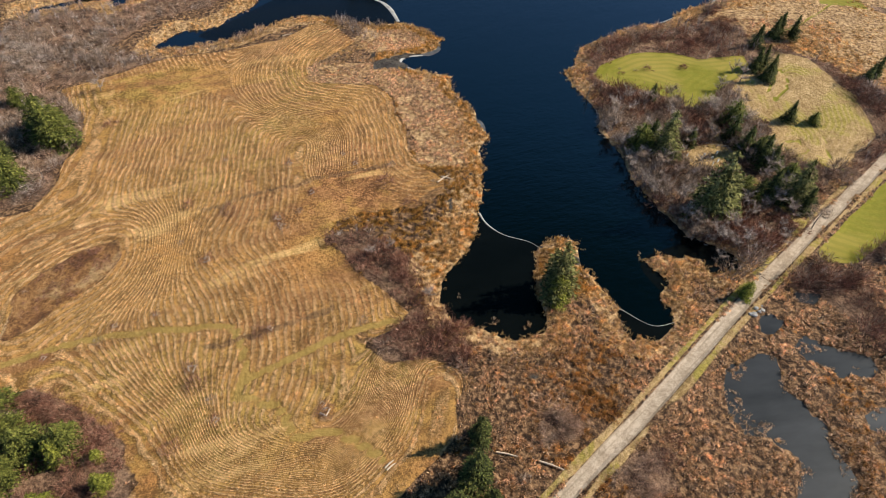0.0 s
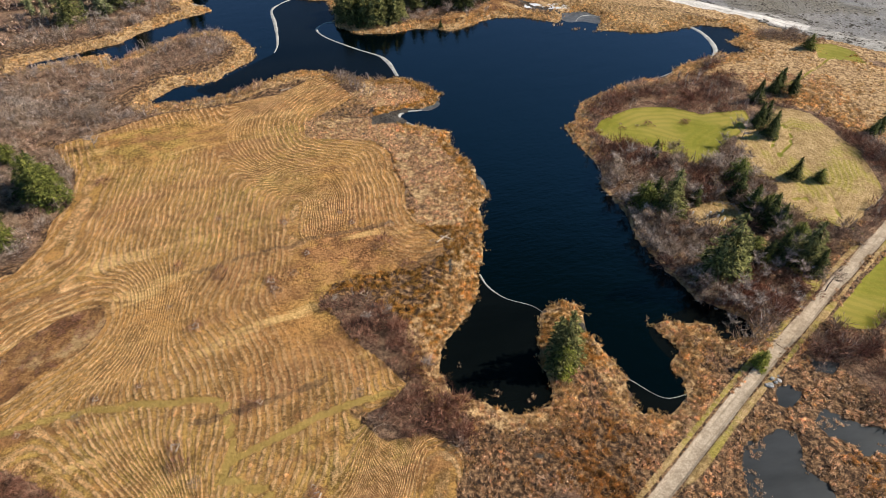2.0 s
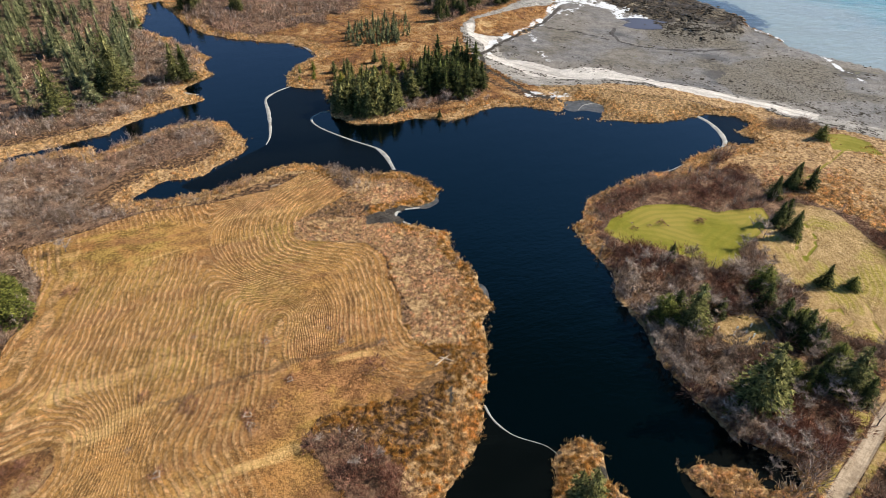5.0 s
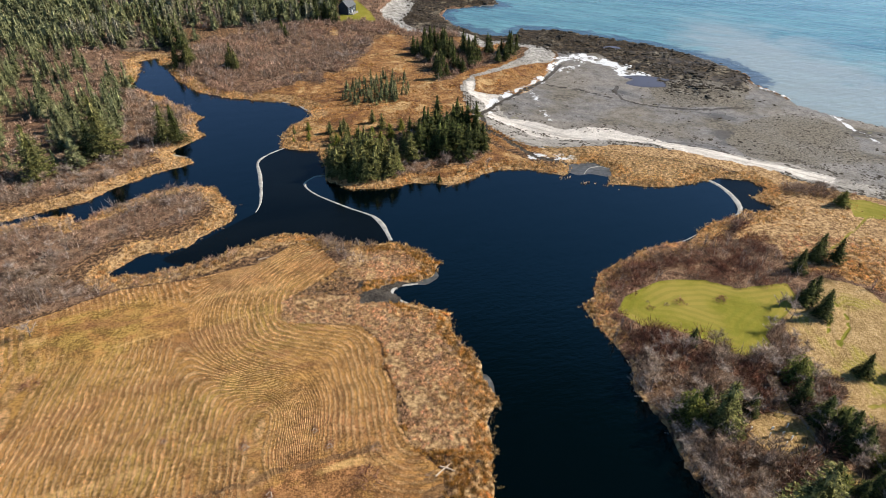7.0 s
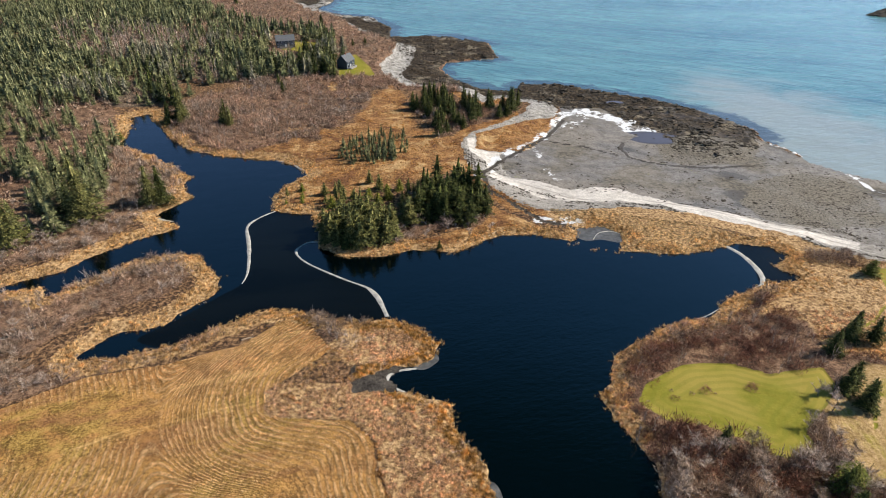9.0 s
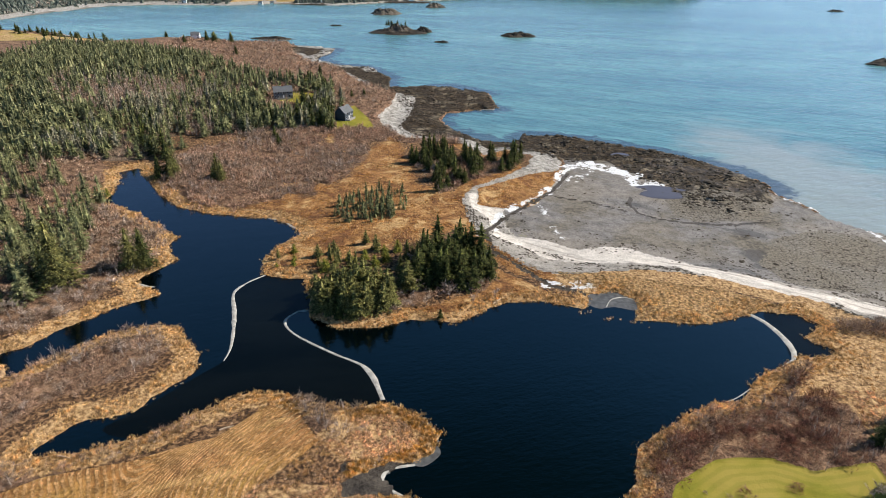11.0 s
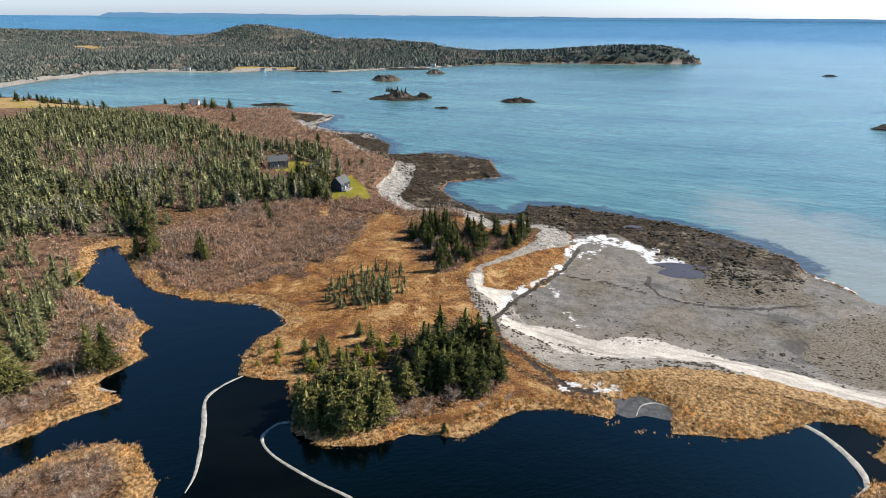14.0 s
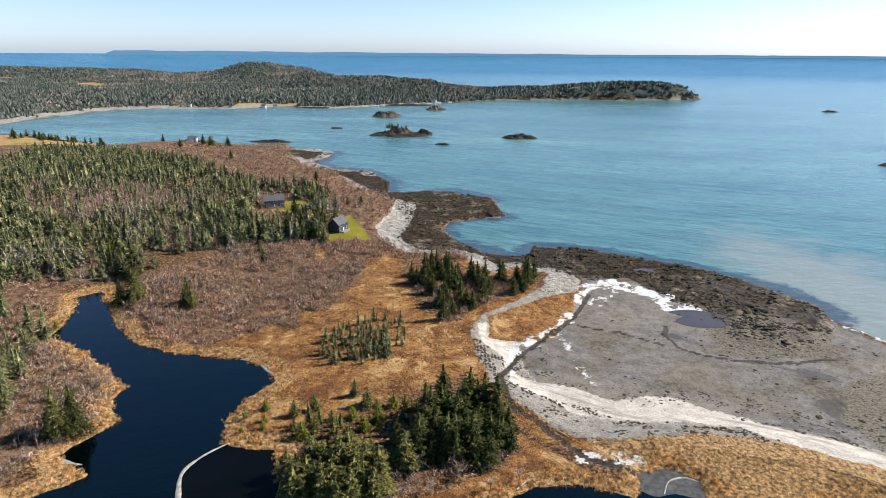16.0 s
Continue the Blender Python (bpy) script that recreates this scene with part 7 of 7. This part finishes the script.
for x, y, h in ((-98, 1020, 9), (-94, 1014, 12), (-90, 1020, 10), (-86, 1012, 8), (-82, 1022, 11), (-76, 1016, 7), (-70, 1020, 9), (-92, 1026, 9)):
    t = stand(0, x, y, h)
    t.matrix_basis = Matrix.Translation((0, 0, SEA_Z + 8.5 - t.matrix_basis.translation.z)) @ t.matrix_basis

# ---- burial ground, culvert stones, logs ----
STONE = plain("white_marble", (0.55, 0.55, 0.54), (0.75, 0.75, 0.73), 0.3, 0.7)


def gravestone(x, y, turn, wide, high, lean):
    z = float(look_up(height, np.array([x]), np.array([y]))[0])
    bm = bmesh.new()
    pts = [(-wide / 2, 0), (wide / 2, 0), (wide / 2, high * 0.82), (wide * 0.3, high * 0.96), (0, high), (-wide * 0.3, high * 0.96), (-wide / 2, high * 0.82)]
    face = bm.faces.new([bm.verts.new((px, -0.08, pz - 0.1)) for px, pz in pts])
    for v in [g for g in bmesh.ops.extrude_face_region(bm, geom=[face])["geom"] if isinstance(g, bmesh.types.BMVert)]:
        v.co.y += 0.16
    bmesh.ops.recalc_face_normals(bm, faces=bm.faces)
    me = bpy.data.meshes.new("gravestone")
    bm.to_mesh(me)
    bm.free()
    me.materials.append(STONE)
    ob = new("gravestone", me)
    ob.matrix_basis = pose(x, y, z, lean, 0, turn)
    return tagged(ob, "pale upright gravestone in mown grass", "gravestone", "stones of the burial ground")


for i, (x, y) in enumerate(((72.5, 135.3), (75.6, 132.6), (73.6, 131.0), (74.4, 134.0), (67.6, 135.1), (71.0, 133.2), (77.0, 130.2), (76.2, 136.0))):
    gravestone(x, y, 20 + 15 * (i % 3), 0.75, 1.0 + 0.25 * (i % 3), -5 * (i % 2))
fence = tagged(new("fence"), "low weathered rail fence round the burial ground", "fence")
corners = [(65.4, 136.8), (71.1, 140.6), (79.8, 138.2), (81.0, 129.2), (76.3, 126.0), (67.5, 132.0)]
for (ax, ay), (bx, by) in zip(corners, corners[1:] + corners[:1]):
    n = max(2, int(math.hypot(bx - ax, by - ay) / 2.5))
    for i in range(n):
        px, py = ax + (bx - ax) * i / n, ay + (by - ay) * i / n
        pz = float(look_up(height, np.array([px]), np.array([py]))[0])
        link_mesh("post", *box(px - 0.07, py - 0.07, pz - 0.2, px + 0.07, py + 0.07, pz + 1.1), BOARDS, fence)
    za, zb = (float(look_up(height, np.array([q]), np.array([r]))[0]) for q, r in ((ax, ay), (bx, by)))
    for up in (0.5, 0.95):
        link_mesh("rail", *tube(((ax, ay, za + up), (bx, by, zb + up)), (0.07, 0.07), 4), BOARDS, fence)

stone_rng = random.Random(5)
for i in range(16):
    x, y = 68.0 + i * 0.22 + stone_rng.uniform(-0.4, 0.4), 79.6 + i * 0.16 + stone_rng.uniform(-0.7, 0.7)
    v, f = boulder(500 + i, 0.3, 4, 7)
    s = stone_rng.uniform(0.25, 0.55)
    ob = solid("boulder", v * s, f, PALE_ROCK)
    ob.matrix_basis = pose(x, y, float(look_up(height, np.array([x]), np.array([y]))[0]) + 0.15, 0, 0, stone_rng.uniform(0, 360))
    tagged(ob, "pale angular stone heaped at the road culvert", "stone", "culvert stones")
LOGS = [((-10.6, 43.4), (-9.0, 45.0)), ((-10.2, 43.0), (-8.7, 44.4)), ((-3.0, 121.2), (-0.2, 124.2)), ((-2.2, 123.6), (1.0, 122.6)), ((10.0, 47.0), (14.0, 46.2)), ((18.0, 45.4), (22.4, 43.8)), ((-60.0, 196.0), (-56.8, 197.4)), ((13.0, 258.5), (17.0, 262.5)), ((-96, 187), (-92, 186)), ((28, 284), (31, 281))]
for (ax, ay), (bx, by) in LOGS:
    za, zb = (float(look_up(height, np.array([q]), np.array([r]))[0]) + 0.25 for q, r in ((ax, ay), (bx, by)))
    v, f = tube(((ax, ay, za), ((ax + bx) / 2, (ay + by) / 2 + 0.1, (za + zb) / 2 + 0.05), (bx, by, zb)), (0.2, 0.17, 0.09), 7)
    tagged(solid("log", v, f, DEADWOOD), "bleached driftwood log lying on the ground", "log", "driftwood logs")

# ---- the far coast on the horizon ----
# blue haze of distance painted on as an even glow; nothing here is lit
HAZE_GLOW, haze_nodes, haze_links, haze_shader = material("glowing_haze_coast", 1.0)
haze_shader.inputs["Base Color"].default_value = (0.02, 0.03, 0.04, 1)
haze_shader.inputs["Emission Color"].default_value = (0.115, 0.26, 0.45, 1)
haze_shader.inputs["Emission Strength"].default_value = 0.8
verts, faces = [], []
steps = 160
for i in range(steps + 1):
    a = radians(-29.0 + 75.0 * i / steps)
    r = 4700.0
    swell = 1 + 0.25 * noise.noise((i * 0.13, 3.0, 1.0)) + 0.12 * noise.noise((i * 0.5, 7.0, 1.0))
    tall = 31.0 * min(1.0, i / 2.0) * (1.0 - 0.45 * min(1.0, i / (steps * 0.55))) * swell
    base = SEA_Z + (r - 3900) / 880 * 103.0 - 6
    verts += [(r * math.sin(a), 80 + r * math.cos(a), base), (r * math.sin(a), 80 + r * math.cos(a), base + 6 + tall), ((r + 60) * math.sin(a), 80 + (r + 60) * math.cos(a), base)]
for i in range(steps):
    a, b = 3 * i, 3 * (i + 1)
    faces += [(a, b, b + 1), (a, b + 1, a + 1), (a + 1, b + 1, b + 2), (a + 1, b + 2, a + 2)]
tagged(solid("backdrop_coast", verts, faces, HAZE_GLOW, True), "blue cliffs far across the water, haze painted as a glow", "coast", kind="structure")
